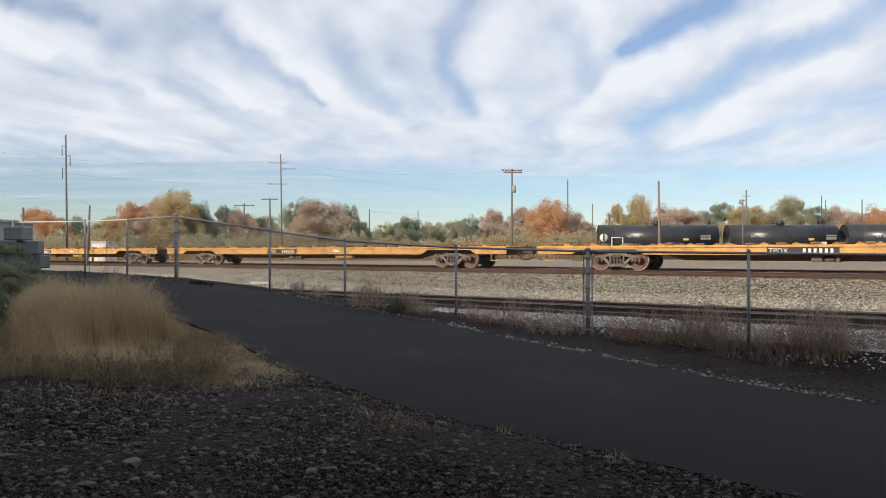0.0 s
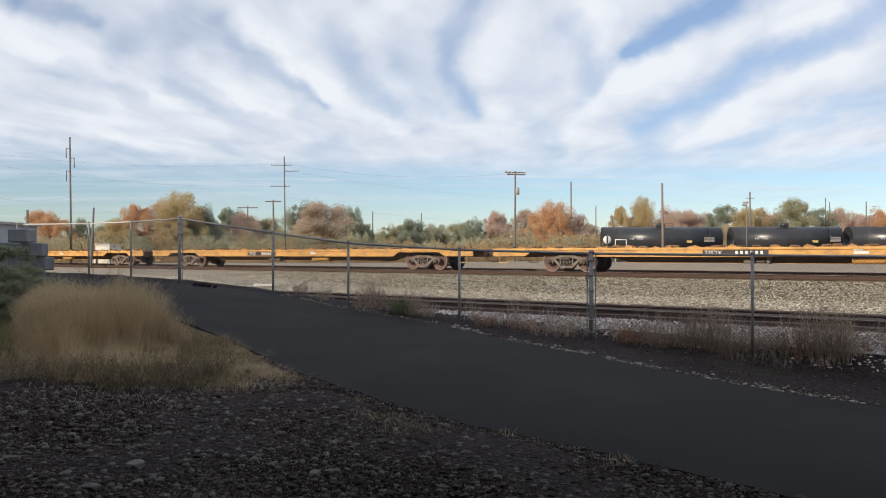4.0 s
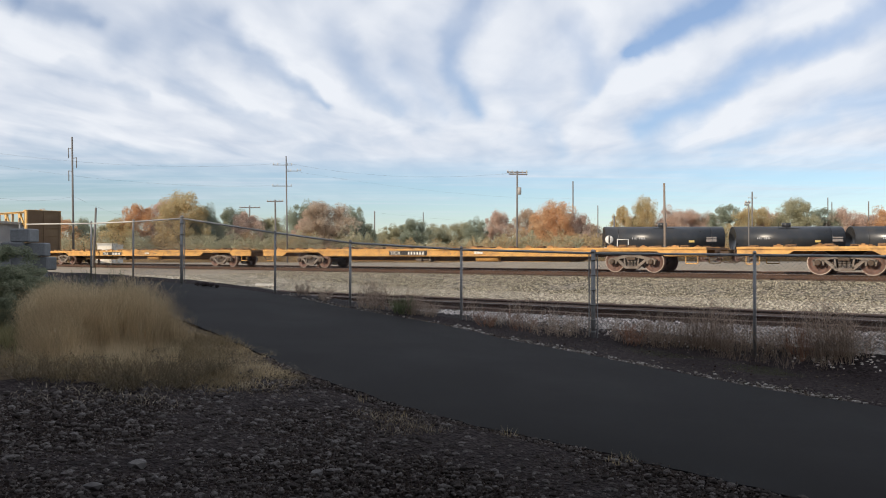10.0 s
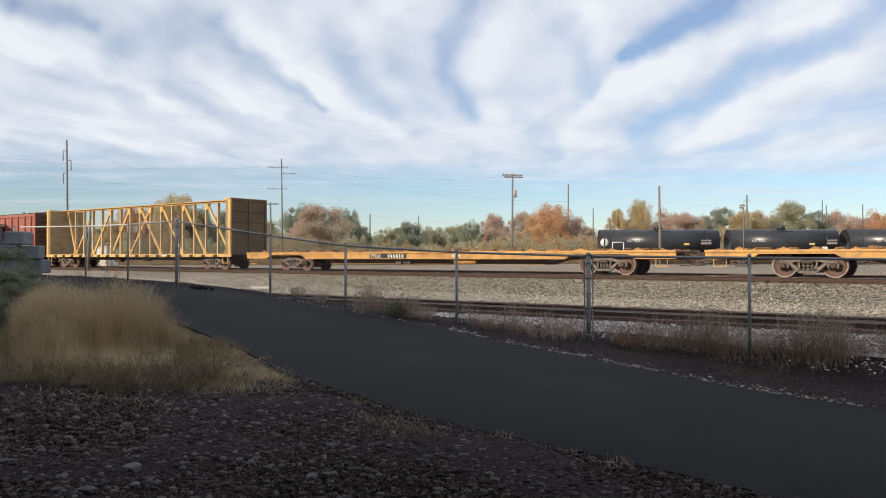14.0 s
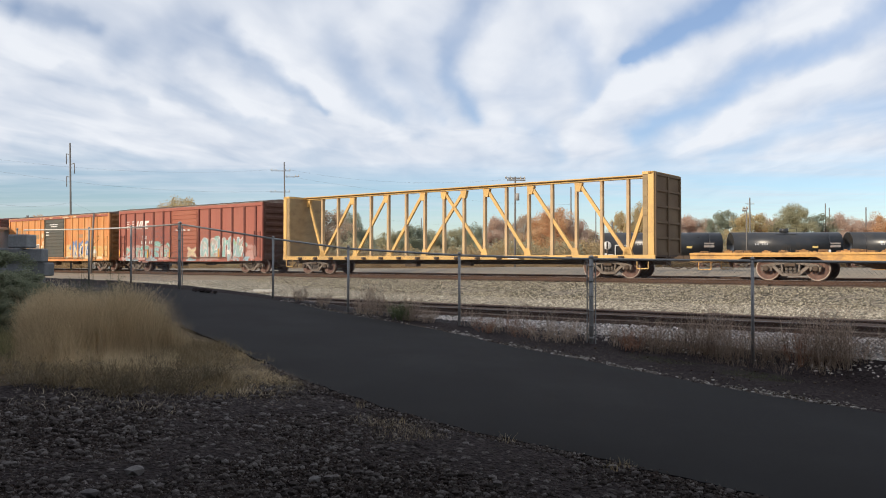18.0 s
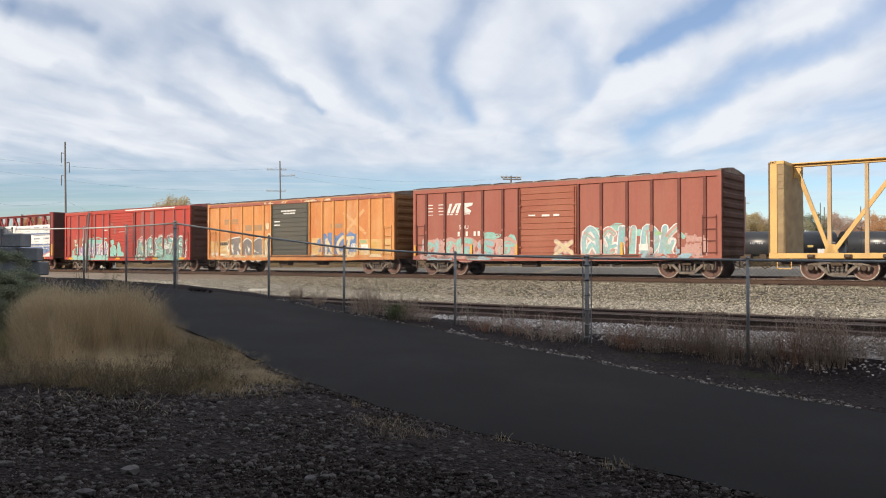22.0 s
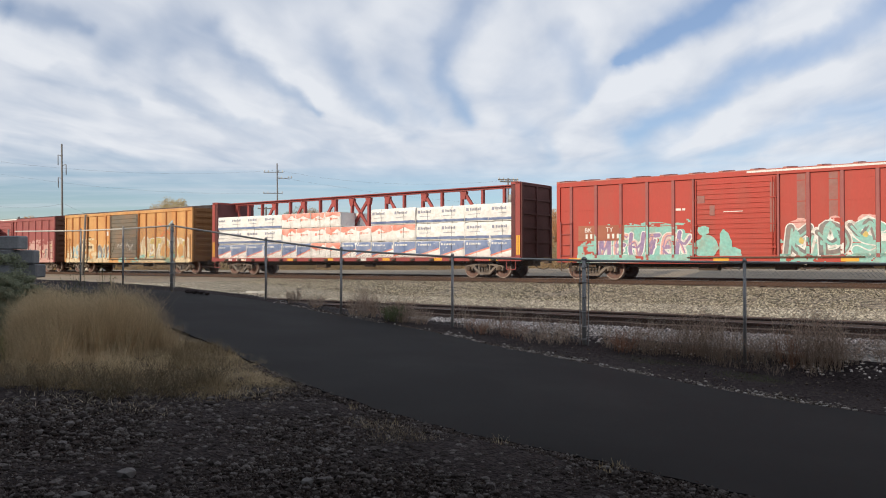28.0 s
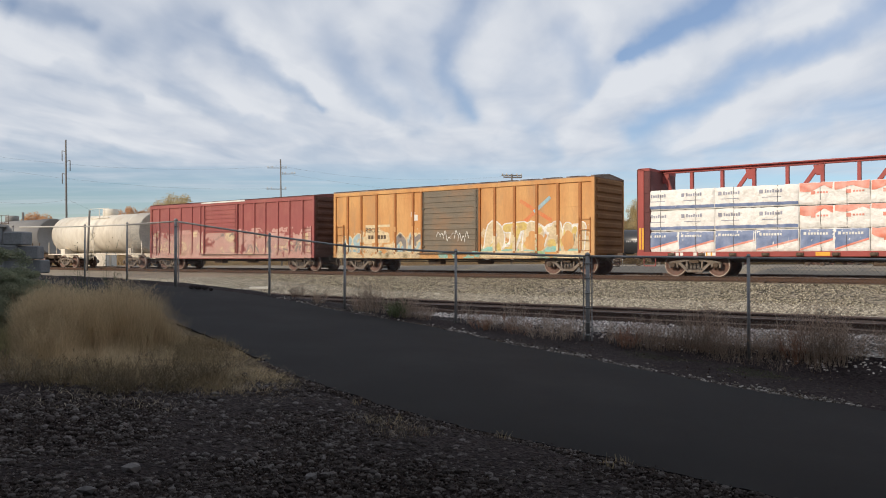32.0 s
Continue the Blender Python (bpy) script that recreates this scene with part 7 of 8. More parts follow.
def tree(px, y, top, width, colour, k, low=0.0):
    """px: bearing; y: depth; top: height of the crown's top over the eye; width: of the crown."""
    x = place(px, y)
    hgt = top + 1.35
    t = tagged(new("tree"), WORDS[colour], "tree", "trees beyond the yard")
    t.location = (x, y, 0.25)
    tr = new("trunk", TRUNKS[k % 3])
    tr.parent = t
    tr.scale = (hgt * 0.62,) * 3
    cr = new("crown", CROWNS[k % 5])
    cr.parent = t
    cz = hgt * (0.56 + low)
    cr.location = (0, 0, cz)
    cr.rotation_euler = (0, 0, k * 1.3)
    cr.scale = (width / 2, width / 2, hgt - cz)
    if not CROWNS[k % 5].materials:
        CROWNS[k % 5].materials.append(LEAF["olive"])
    cr.material_slots[0].link = "OBJECT"
    cr.material_slots[0].material = LEAF[colour]


def trees():
    u = 1 / F
    # bearing, depth, height in bearing units over the horizon, width, colour
    for k, (px, y, top, w, c) in enumerate([
            (75, 120, 78, 62, "orange"), (105, 118, 66, 70, "orange"), (148, 120, 62, 45, "green"), (30, 125, 58, 60, "olive"), (195, 140, 60, 60, "olive"),
            (215, 112, 62, 60, "gold"), (250, 115, 88, 66, "orange"), (325, 112, 108, 92, "gold"), (295, 118, 98, 70, "rust"), (360, 114, 84, 60, "green"),
            (412, 125, 82, 52, "green"), (438, 118, 74, 66, "rust"), (390, 120, 56, 60, "olive"), (475, 120, 66, 60, "olive"), (535, 115, 90, 62, "green"), (578, 105, 92, 100, "brown"),
            (545, 108, 66, 60, "rust"), (628, 112, 82, 44, "green"), (645, 118, 56, 40, "green"), (692, 130, 50, 46, "olive"), (735, 125, 62, 60, "green"), (715, 132, 52, 60, "olive"),
            (775, 132, 52, 60, "olive"), (815, 130, 58, 52, "olive"), (843, 125, 62, 44, "green"), (885, 130, 76, 56, "rust"), (930, 125, 80, 56, "brown"),
            (985, 118, 92, 72, "orange"), (960, 122, 78, 60, "orange"), (1020, 120, 74, 56, "rust"), (1050, 135, 54, 60, "brown"), (1098, 150, 86, 34, "gold"),
            (1141, 150, 100, 48, "gold"), (1120, 155, 70, 50, "rust"), (1190, 150, 82, 62, "rust"), (1225, 155, 78, 60, "rust"), (1280, 150, 88, 56, "green"), (1255, 155, 72, 60, "brown"), (1330, 145, 86, 66, "gold"),
            (1365, 150, 78, 60, "rust"), (1410, 145, 98, 76, "olive"), (1445, 150, 82, 60, "green"), (1490, 150, 80, 70, "rust"), (1530, 152, 74, 60, "rust"), (1570, 150, 80, 70, "orange"), (1620, 150, 84, 80, "rust"),
            (-20, 125, 60, 70, "olive"), (-70, 125, 66, 80, "rust"), (660, 160, 40, 60, "olive"), (1690, 150, 84, 80, "olive")]):
        tree(px, y, top * 0.91 * y * u, w * 1.12 * y * u, c, k)


trees()


def leaf_band(name, label, material, spots, seed, leaf, count):
    """Shrubs and tall weeds that nobody could count: (x, y, width, height, base) lumps."""
    rnd = random.Random(seed)
    verts, faces = [], []
    for x, y, w, h, z0 in spots:
        for i in range(count):
            a = rnd.uniform(0, math.tau)
            r = math.sqrt(rnd.random()) * w / 2
            t = rnd.random() ** 1.1 * (0.75 + 0.35 * noise.noise(Vector((x + math.cos(a) * r * 0.8, y, w))))
            p = Vector((x + math.cos(a) * r * (1 - 0.5 * t), y + math.sin(a) * r * 0.6, z0 + h * t))
            q = Vector((rnd.uniform(-1, 1), rnd.uniform(-1, 1), rnd.uniform(-0.6, 1))).normalized()
            u = q.orthogonal().normalized()
            v = q.cross(u)
            sz = leaf * rnd.uniform(0.5, 1.5)
            n = len(verts)
            for c, s in ((-1, -0.6), (1, -0.7), (0.8, 0.7), (-0.6, 0.9)):
                verts.append(tuple(p + u * c * sz + v * s * sz))
            faces.append((n, n + 1, n + 2, n + 3))
    me = bpy.data.meshes.new(name)
    me.from_pydata(verts, [], faces)
    me.materials.append(material)
    return tagged(new(name, me), label, "shrubs", kind="stuff")


def undergrowth():
    rnd = random.Random(14)
    olive, brown, straw = [], [], []
    for k in range(230):
        px = -100 + k * 8 + rnd.uniform(-8, 8)
        y = rnd.uniform(98, 118) if px < 1060 else rnd.uniform(118, 135)
        h = (rnd.uniform(22, 56) if px < 640 or px > 850 else rnd.uniform(16, 40)) * y / F + 1.35
        (olive if rnd.random() < (0.33 if px < 900 else 0.25) else brown).append((place(px, y), y, rnd.uniform(4, 9), h, 0.1))
    for k in range(260):
        px = -60 + k * 6.6 + rnd.uniform(-4, 4)
        y = rnd.uniform(93, 106) if px < 1050 else rnd.uniform(110, 116)
        straw.append((place(px, y), y, rnd.uniform(3, 6), rnd.uniform(1.6, 3.6) * (1.0 if px > 350 else 0.85), 0.2))
    leaf_band("far_shrubs", "dense olive shrubs under the far trees", LEAF["olive"], olive, 1, 0.07, 2200)
    leaf_band("far_brown_shrubs", "leafless brown brush under the far trees", leaf_mat("brush_tan", (0.34, 0.25, 0.135), (0.42, 0.315, 0.17), (0.49, 0.38, 0.22), 0.35), brown, 2, 0.06, 2200)
    leaf_band("dry_weeds", "tall tan dry weeds beyond the tracks", leaf_mat("tan_weeds", (0.34, 0.235, 0.125), (0.44, 0.31, 0.17), (0.54, 0.40, 0.23), 0.35), straw, 3, 0.045, 900)


undergrowth()


def blades(name, label, category, material, spots, seed, kind="stuff"):
    """Thin standing blades: spots of (x, y, radius, height, count, lean, width)."""
    rnd = random.Random(seed)
    verts, faces = [], []
    for x, y, r, h, count, lean, wid in spots:
        for i in range(count):
            a = rnd.uniform(0, math.tau)
            d = math.sqrt(rnd.random()) * r
            bx, by = x + math.cos(a) * d, y + math.sin(a) * d
            z = ground_z(bx, by) - 0.03
            hh = h * rnd.uniform(0.45, 1.1) * (1 - 0.45 * (d / max(r, 0.01)) ** 2)
            la = rnd.uniform(0, math.tau)
            lx, ly = math.cos(la) * lean * hh * rnd.random(), math.sin(la) * lean * hh * rnd.random()
            wx, wy = math.cos(a + 1.1) * wid, math.sin(a + 1.1) * wid
            n = len(verts)
            verts += [(bx - wx, by - wy, z), (bx + wx, by + wy, z), (bx + lx * 0.4 + wx * 0.7, by + ly * 0.4 + wy * 0.7, z + hh * 0.6),
                      (bx + lx * 0.4 - wx * 0.7, by + ly * 0.4 - wy * 0.7, z + hh * 0.6), (bx + lx, by + ly, z + hh)]
            faces += [(n, n + 1, n + 2, n + 3), (n + 3, n + 2, n + 4)]
    me = bpy.data.meshes.new(name)
    me.from_pydata(verts, [], faces)
    me.materials.append(material)
    return tagged(new(name, me), label, category, kind=kind)


def weed(x, y, h, r, seed, material, label, stems=26, twigs=9, seeds=5):
    """One bushy dry weed: branching stems with many small seed heads."""
    rnd = random.Random(seed)
    verts, faces = [], []
    z = ground_z(x, y) - 0.04

    def sliver(p, q, w):
        a = rnd.uniform(0, math.tau)
        o = Vector((math.cos(a) * w, math.sin(a) * w, 0))
        n = len(verts)
        verts.extend((tuple(p - o), tuple(p + o), tuple(q + o * 0.4), tuple(q - o * 0.4)))
        faces.append((n, n + 1, n + 2, n + 3))
    for k in range(stems):
        a = rnd.uniform(0, math.tau)
        d = r * 0.5 * math.sqrt(rnd.random())
        p = Vector((x + math.cos(a) * d, y + math.sin(a) * d, z))
        hh = h * rnd.uniform(0.45, 1.05)
        q = p + Vector((math.cos(a) * r * rnd.uniform(0, 0.7), math.sin(a) * r * rnd.uniform(0, 0.7), hh))
        m = p.lerp(q, 0.5) + Vector((rnd.uniform(-0.03, 0.03), rnd.uniform(-0.03, 0.03), 0))
        sliver(p, m, 0.006)
        sliver(m, q, 0.004)
        for j in range(twigs):
            t = rnd.uniform(0.2, 1.0)
            b = p.lerp(m, t * 2) if t < 0.5 else m.lerp(q, t * 2 - 1)
            e = b + Vector((rnd.uniform(-1, 1), rnd.uniform(-1, 1), rnd.uniform(0.4, 1.6))) * 0.11
            sliver(b, e, 0.003)
            for i in range(seeds):
                c = b.lerp(e, rnd.uniform(0.3, 1.05)) + Vector((rnd.gauss(0, 0.012), rnd.gauss(0, 0.012), rnd.gauss(0, 0.014)))
                sliver(c, c + Vector((rnd.uniform(-1, 1), rnd.uniform(-1, 1), rnd.uniform(-0.4, 1))) * 0.022, 0.006)
    me = bpy.data.meshes.new("weed")
    me.from_pydata(verts, [], faces)
    me.materials.append(material)
    return tagged(new("weed", me), label, "weed", "dry weeds along the fence")


def fence_depth(px):
    """Depth of the fence line at a bearing."""
    for (x0, y0, h0), (x1, y1, h1) in zip(FENCE, FENCE[1:]):
        a, b = 784 + x0 / y0 * F, 784 + x1 / y1 * F
        if b <= px <= a:
            t = (px - b) / (a - b)
            m = (px - 784) / F
            # meet of the bearing with the straight panel
            dx, dy = x0 - x1, y0 - y1
            u = (m * y1 - x1) / (dx - m * dy)
            return y1 + u * dy
    return 12.0


def weeds():
    rnd = random.Random(77)
    # bearing, step behind the fence, height, radius
    rows = [(648, -0.1, 0.5, 0.3), (660, 0.2, 0.78, 0.3), (674, 0.1, 0.7, 0.35), (690, 0.0, 0.6, 0.35), (725, -0.3, 0.5, 0.3), (735, 0.1, 0.62, 0.3), (760, -0.2, 0.35, 0.25), (535, 0.1, 0.35, 0.25), (575, 0, 0.3, 0.3),
            (835, 0.1, 0.62, 0.28), (862, -0.7, 0.36, 0.3), (905, 0.2, 0.68, 0.3), (880, -0.5, 0.34, 0.3), (925, -0.7, 0.4, 0.35), (930, 0.3, 0.6, 0.3), (972, 0.3, 0.55, 0.25), (960, -0.8, 0.32, 0.3),
            (995, -0.6, 0.42, 0.3), (1022, -0.3, 0.5, 0.32), (1035, 0.1, 0.62, 0.3), (1100, 0.0, 0.5, 0.35), (1118, -0.3, 0.42, 0.35), (1150, 0.1, 0.6, 0.35), (1165, -0.1, 0.66, 0.35), (1188, 0.0, 0.6, 0.35),
            (1212, 0.1, 0.62, 0.3), (1238, 0.0, 0.80, 0.35), (1256, 0.1, 0.95, 0.35), (1275, 0.0, 0.88, 0.35), (1300, -0.1, 0.66, 0.35), (1322, 0.1, 0.68, 0.35), (1348, 0.0, 0.6, 0.35), (1368, 0.1, 0.52, 0.3),
            (1398, 0.1, 0.72, 0.3), (1418, 0.0, 0.62, 0.35), (1440, 0.1, 0.92, 0.4), (1458, 0.0, 1.05, 0.42), (1478, 0.1, 1.0, 0.42), (1500, 0.0, 0.8, 0.4), (1525, 0.2, 0.55, 0.35), (1590, 0.2, 0.6, 0.4), (1640, 0.1, 0.7, 0.4)]
    reddish = leaf_mat("reddish_stalks", (0.26, 0.12, 0.075), (0.33, 0.165, 0.10), (0.38, 0.22, 0.14), 0.25)
    for k, (px, back, h, r) in enumerate(rows):
        y = fence_depth(px) + 0.12 + back
        red = px in (1418, 862, 925, 1118)
        weed(place(px, y), y, h, r, 200 + k, reddish if red else STALK, "low reddish brown dry weed beside the fence" if red else "brown dry branching weed beside the fence", 26 if px < 770 else 15 if px < 1060 else 26 if h < 0.8 else 46, 8, 4)
    for k, (px, back) in enumerate([(704, -0.3), (716, -0.2)]):
        y = fence_depth(px) + back
        weed(place(px, y), y, 0.36, 0.3, 260 + k, leaf_mat("weed_green", (0.09, 0.12, 0.05), (0.14, 0.17, 0.075), (0.22, 0.24, 0.12), 0.3), "low dull green weed beside the fence", 24, 10, 5)
    dark = leaf_mat("dark_low_weed", (0.13, 0.10, 0.065), (0.19, 0.15, 0.09), (0.28, 0.21, 0.13), 0.3)
    for k, (px, y, h, r) in enumerate([(300, 10.0, 0.3, 0.25), (345, 9.9, 0.26, 0.3), (310, 9.4, 0.22, 0.3), (385, 10.3, 0.24, 0.25), (250, 9.5, 0.28, 0.3), (190, 9.4, 0.3, 0.3), (110, 9.3, 0.3, 0.3), (45, 9.3, 0.3, 0.35), (225, 9.1, 0.2, 0.25)]):
        weed(place(px, y), y, h, r, 320 + k, dark, "low dark dried weed in the grass", 20, 8, 4)
    # tall dark stalks behind the grass
    for k, (px, y, h) in enumerate([(150, 12.6, 1.25), (138, 12.4, 1.05), (122, 12.2, 0.95), (200, 12.8, 1.75), (168, 12.7, 1.65), (212, 12.5, 1.45)]):
        weed(place(px, y), y, h, 0.16, 280 + k, GREENLEAF, "tall dark seed stalk in the dry grass", 5, 8, 4)
    blades("fence_weeds", "brown dry grass along the fence", "grass", STALK,
           [(place(px, y) + rnd.uniform(-0.2, 0.2), y + rnd.uniform(-0.15, 0.45), 0.35, rnd.uniform(0.10, 0.36), 60, 1.1, 0.0032)
            for px, y in [(px, fence_depth(px)) for px in [1135 + 11 * i + rnd.uniform(-6, 6) for i in range(18)] + [1390 + 12 * i + rnd.uniform(-5, 5) for i in range(9)] + [640 + 16 * i for i in range(7)] + [850 + 30 * i for i in range(6)]]], 5)
    tufts = []
    while len(tufts) < 300:
        px = rnd.uniform(62, 318)
        y = rnd.uniform(9.9 + 0.7 * max(0.0, (170 - px) / 110), 12.9)
        # rooted up the bank, clear of the trodden ground
        root = 452 + (1.6 - slope_z(place(px, y), y)) * F / y
        if root > (630 if px < 110 else max(608, 630 - 0.16 * (px - 110))) + rnd.gauss(0, 8):
            continue
        mid = min(1.0, 0.25 + (px - 30) / 90)
        limit = 490 if px < 275 else 490 + (px - 275) * 1.5
        top = 1.6 - (limit + abs(rnd.gauss(0, 10)) - 452) * y / F
        hgt = (top - slope_z(place(px, y), y)) * (0.55 + 0.45 * mid)
        hgt *= 0.93 + 0.22 * noise.noise(Vector((px * 0.02, y * 1.3, 4)))
        # lower towards the front
        hgt = min(hgt, 0.28 + 0.42 * (y - 10.0 - 0.9 * max(0.0, (170 - px) / 110)) + 0.25 * rnd.random())
        if hgt < 0.12:
            continue
        tufts.append((place(px, y), y, rnd.uniform(0.12, 0.30), hgt * 1.04, 210, 0.62, 0.0024))
    # shorter clumps thinning out before the tall grass
    for k in range(28):
        px = rnd.uniform(40, 330)
        y = 10.1 + 0.9 * rnd.random()
        tufts.append((place(px, y), y, rnd.uniform(0.06, 0.14), rnd.uniform(0.14, 0.34), 50, 0.8, 0.0024))
    TALL = leaf_mat("tall_straw", (0.31, 0.23, 0.14), (0.58, 0.45, 0.275), (0.80, 0.65, 0.42), 0.45)
    blades("tall_dry_grass", "tall tan dry grass growing beside the path", "grass", TALL, tufts, 6)
    # feathery seed heads over the mound
    plumes, faces, pr = [], [], random.Random(61)
    for x, y, r, h, *rest in tufts:
        for k in range(46):
            a, d = pr.uniform(0, math.tau), r * 1.2 * math.sqrt(pr.random())
            c = Vector((x + math.cos(a) * d, y + math.sin(a) * d, 0))
            c.z = ground_z(c.x, c.y) + h * pr.uniform(0.55, 1.03) * (1 - 0.3 * (d / (1.2 * r)) ** 2)
            for q in range(3):
                p = c + Vector((pr.gauss(0, 0.03), pr.gauss(0, 0.03), pr.gauss(0, 0.03)))
                e = p + Vector((pr.uniform(-1, 1), pr.uniform(-1, 1), pr.uniform(0.2, 1.4))) * 0.045
                n = len(plumes)
                plumes += [tuple(p), tuple(p + Vector((0.0035, 0.002, 0))), tuple(e)]
                faces.append((n, n + 1, n + 2))
    me = bpy.data.meshes.new("seed_heads")
    me.from_pydata(plumes, [], faces)
    me.materials.append(TALL)
    tagged(new("seed_heads", me), "feathery pale seed heads of the dry grass", "grass", kind="stuff")
    dull = leaf_mat("dull_grass", (0.22, 0.17, 0.095), (0.33, 0.25, 0.145), (0.46, 0.36, 0.21), 0.3)
    low = [(place(px, y), y, 0.4, rnd.uniform(0.12, 0.3), 240, 1.5, 0.0038) for px, y in [(rnd.uniform(-60, 400), rnd.uniform(9.35, 10.3)) for k in range(24)] + [(rnd.uniform(280, 395), rnd.uniform(11.0, 13.0)) for k in range(16)]]
    blades("low_dry_grass", "low tangled dry grass before the tall grass", "grass", dull, low, 16)
    green = [(place(px, y), y, 0.5, rnd.uniform(0.2, 0.45), 260, 0.9, 0.0035) for px, y in [(rnd.uniform(-60, 75), rnd.uniform(11.0, 15.0)) for k in range(26)]]
    blades("green_grass", "dull green and yellow grass under the shrub", "grass", leaf_mat("dull_green_grass", (0.20, 0.22, 0.10), (0.36, 0.33, 0.17), (0.52, 0.44, 0.25), 0.4), green, 17)
    blades("straw_mat", "flattened yellow straw at the path edge", "grass", STRAW,
           [(place(px, y), y, 0.6, 0.07 + 0.2 * h, 300, 3.4, 0.0052) for px, y, h in [(330, 11.6, 0.2), (360, 11.3, 0.18), (400, 11.2, 0.2), (430, 12.0, 0.2), (300, 10.6, 0.18), (350, 10.4, 0.16), (420, 10.6, 0.16), (470, 10.7, 0.14), (375, 12.3, 0.18),
                                                                         (260, 9.9, 0.14), (390, 9.9, 0.12), (450, 10.0, 0.1)]] + [(p.x - 0.12 - 0.25 * rnd.random(), p.y - 0.1 - 0.35 * rnd.random(), 0.3, 0.07, 90, 3.2, 0.0042) for p in curve_points(NEAR_EDGE, 24)[136:176]], 7)
    spread = []
    while len(spread) < 150:
        y = rnd.uniform(9.75, 12.4)
        x = rnd.uniform(-4.6, -1.5)
        if y > 9.95 + 0.12 * (x + 3.7) and not on_path(Vector((x + 0.12, y + 0.1, 0))) and x > -0.33 * y - 0.1:
            spread.append((x, y, 0.34, rnd.uniform(0.04, 0.10), 48, 3.6, 0.0052))
    for k in range(150):
        y = rnd.uniform(9.6, 12.2)
        x = rnd.uniform(-4.2, -1.3)
        if y > 9.6 + 0.12 * (x + 3.7) and not on_path(Vector((x + 0.08, y + 0.08, 0))) and x > -0.33 * y - 0.1:
            spread.append((x, y, 0.2, rnd.uniform(0.03, 0.055), 3, 11.0, 0.0042))
    blades("trodden_straw", "trodden pale straw between the tall grass and the path", "grass", leaf_mat("trodden_straw_blades", (0.13, 0.098, 0.062), (0.28, 0.22, 0.142), (0.70, 0.58, 0.41), 0.3), spread, 71)
    # loose straws and twigs strewn over the gravel
    straws = []
    for k in range(1500):
        px, y = rnd.uniform(0, 1050), 4.0 + 6.0 * rnd.random() ** 0.7
        if y < 8.6 - 0.68 * place(px, y) and y < 9.3:
            straws.append((place(px, y), y, 0.05, 0.05 * rnd.uniform(0.4, 1.2), 1, 4.0, 0.0034))
    for k in range(46):
        px = rnd.uniform(-40, 520)
        straws.append((place(px, 9.0), 8.3 + 1.3 * rnd.random() + (0.6 if px > 330 else 0), 0.3, rnd.uniform(0.05, 0.12), 60, 2.2, 0.0042))
    for px, y in ((655, 8.7), (675, 8.45), (695, 8.6), (712, 8.3), (730, 8.45), (748, 8.2), (700, 8.1), (765, 8.25)):
        straws.append((place(px, y), y, 0.24, 0.10, 190, 1.6, 0.0034))
    blades("loose_straw", "single dry straws strewn over the gravel", "straw", leaf_mat("bleached_straw", (0.22, 0.16, 0.10), (0.46, 0.37, 0.26), (0.80, 0.68, 0.52)), straws, 21)
    blades("edge_tufts", "small dry tufts along the path edge", "grass", STRAW,
           [(place(px, y), y, 0.09, 0.15, 24, 0.7, 0.0026) for px, y in [(436, 12.2), (425, 12.35), (1110, 7.6), (1085, 7.5), (900, 8.2), (712, 8.75), (640, 9.3)]], 8)
    blades("low_green", "thin green grass along the fence foot", "grass", leaf_mat("thin_green", (0.06, 0.075, 0.03), (0.10, 0.115, 0.05), (0.15, 0.16, 0.075), 0.3),
           [(place(px, y), y, 0.5, 0.055, 420, 1.0, 0.003) for px, y in [(px, fence_depth(px) - 0.9) for px in range(1130, 1400, 30)]], 9)


weeds()


def rock_mesh(seed, sub):
    rnd = random.Random(seed)
    bm = bmesh.new()
    if sub:
        bmesh.ops.create_icosphere(bm, subdivisions=sub, radius=1)
    else:
        v = [bm.verts.new(p) for p in ((1, 0, 0), (0, 1, 0), (-1, 0, 0), (0, -1, 0), (0.1, 0.1, 1), (0, 0, -1))]
        for i in range(4):
            bm.faces.new((v[i], v[(i + 1) % 4], v[4]))
            bm.faces.new((v[(i + 1) % 4], v[i], v[5]))
    sx, sy, sz = rnd.uniform(0.8, 1.3), rnd.uniform(0.7, 1.1), rnd.uniform(0.45, 0.75)
    for v in bm.verts:
        d = 1 + 0.28 * noise.noise(v.co * 1.3 + Vector((seed, 0, 0)))
        v.co = Vector((v.co.x * sx * d, v.co.y * sy * d, v.co.z * sz * d))
    pts = [v.co.copy() for v in bm.verts]
    bm.verts.index_update()
    tris = [tuple(v.index for v in f.verts) for f in bm.faces]
    bm.free()
    return np.array(pts), tris


def scatter(name, label, material, spots, seed, sub=1, tall=1.0):
    """Loose stones that nobody could count, as one mesh: (x, y, size)."""
    rnd = random.Random(seed)
    kinds = [rock_mesh(seed + k, sub) for k in range(6)]
    verts, faces = [], []
    for x, y, s in spots:
        pts, tris = kinds[rnd.randrange(6)]
        a = rnd.uniform(0, math.tau)
        c, d = math.cos(a) * s, math.sin(a) * s
        z = ground_z(x, y) + s * 0.2
        n = len(verts)
        verts += [(x + p[0] * c - p[1] * d, y + p[0] * d + p[1] * c, z + p[2] * s * tall) for p in pts]
        faces += [(i + n, j + n, k + n) for i, j, k in tris]
    me = bpy.data.meshes.new(name)
    me.from_pydata(verts, [], faces)
    me.materials.append(material)
    if sub > 1:
        me.polygons.foreach_set("use_smooth", [True] * len(me.polygons))
    return tagged(new(name, me), label, "stones", kind="stuff")


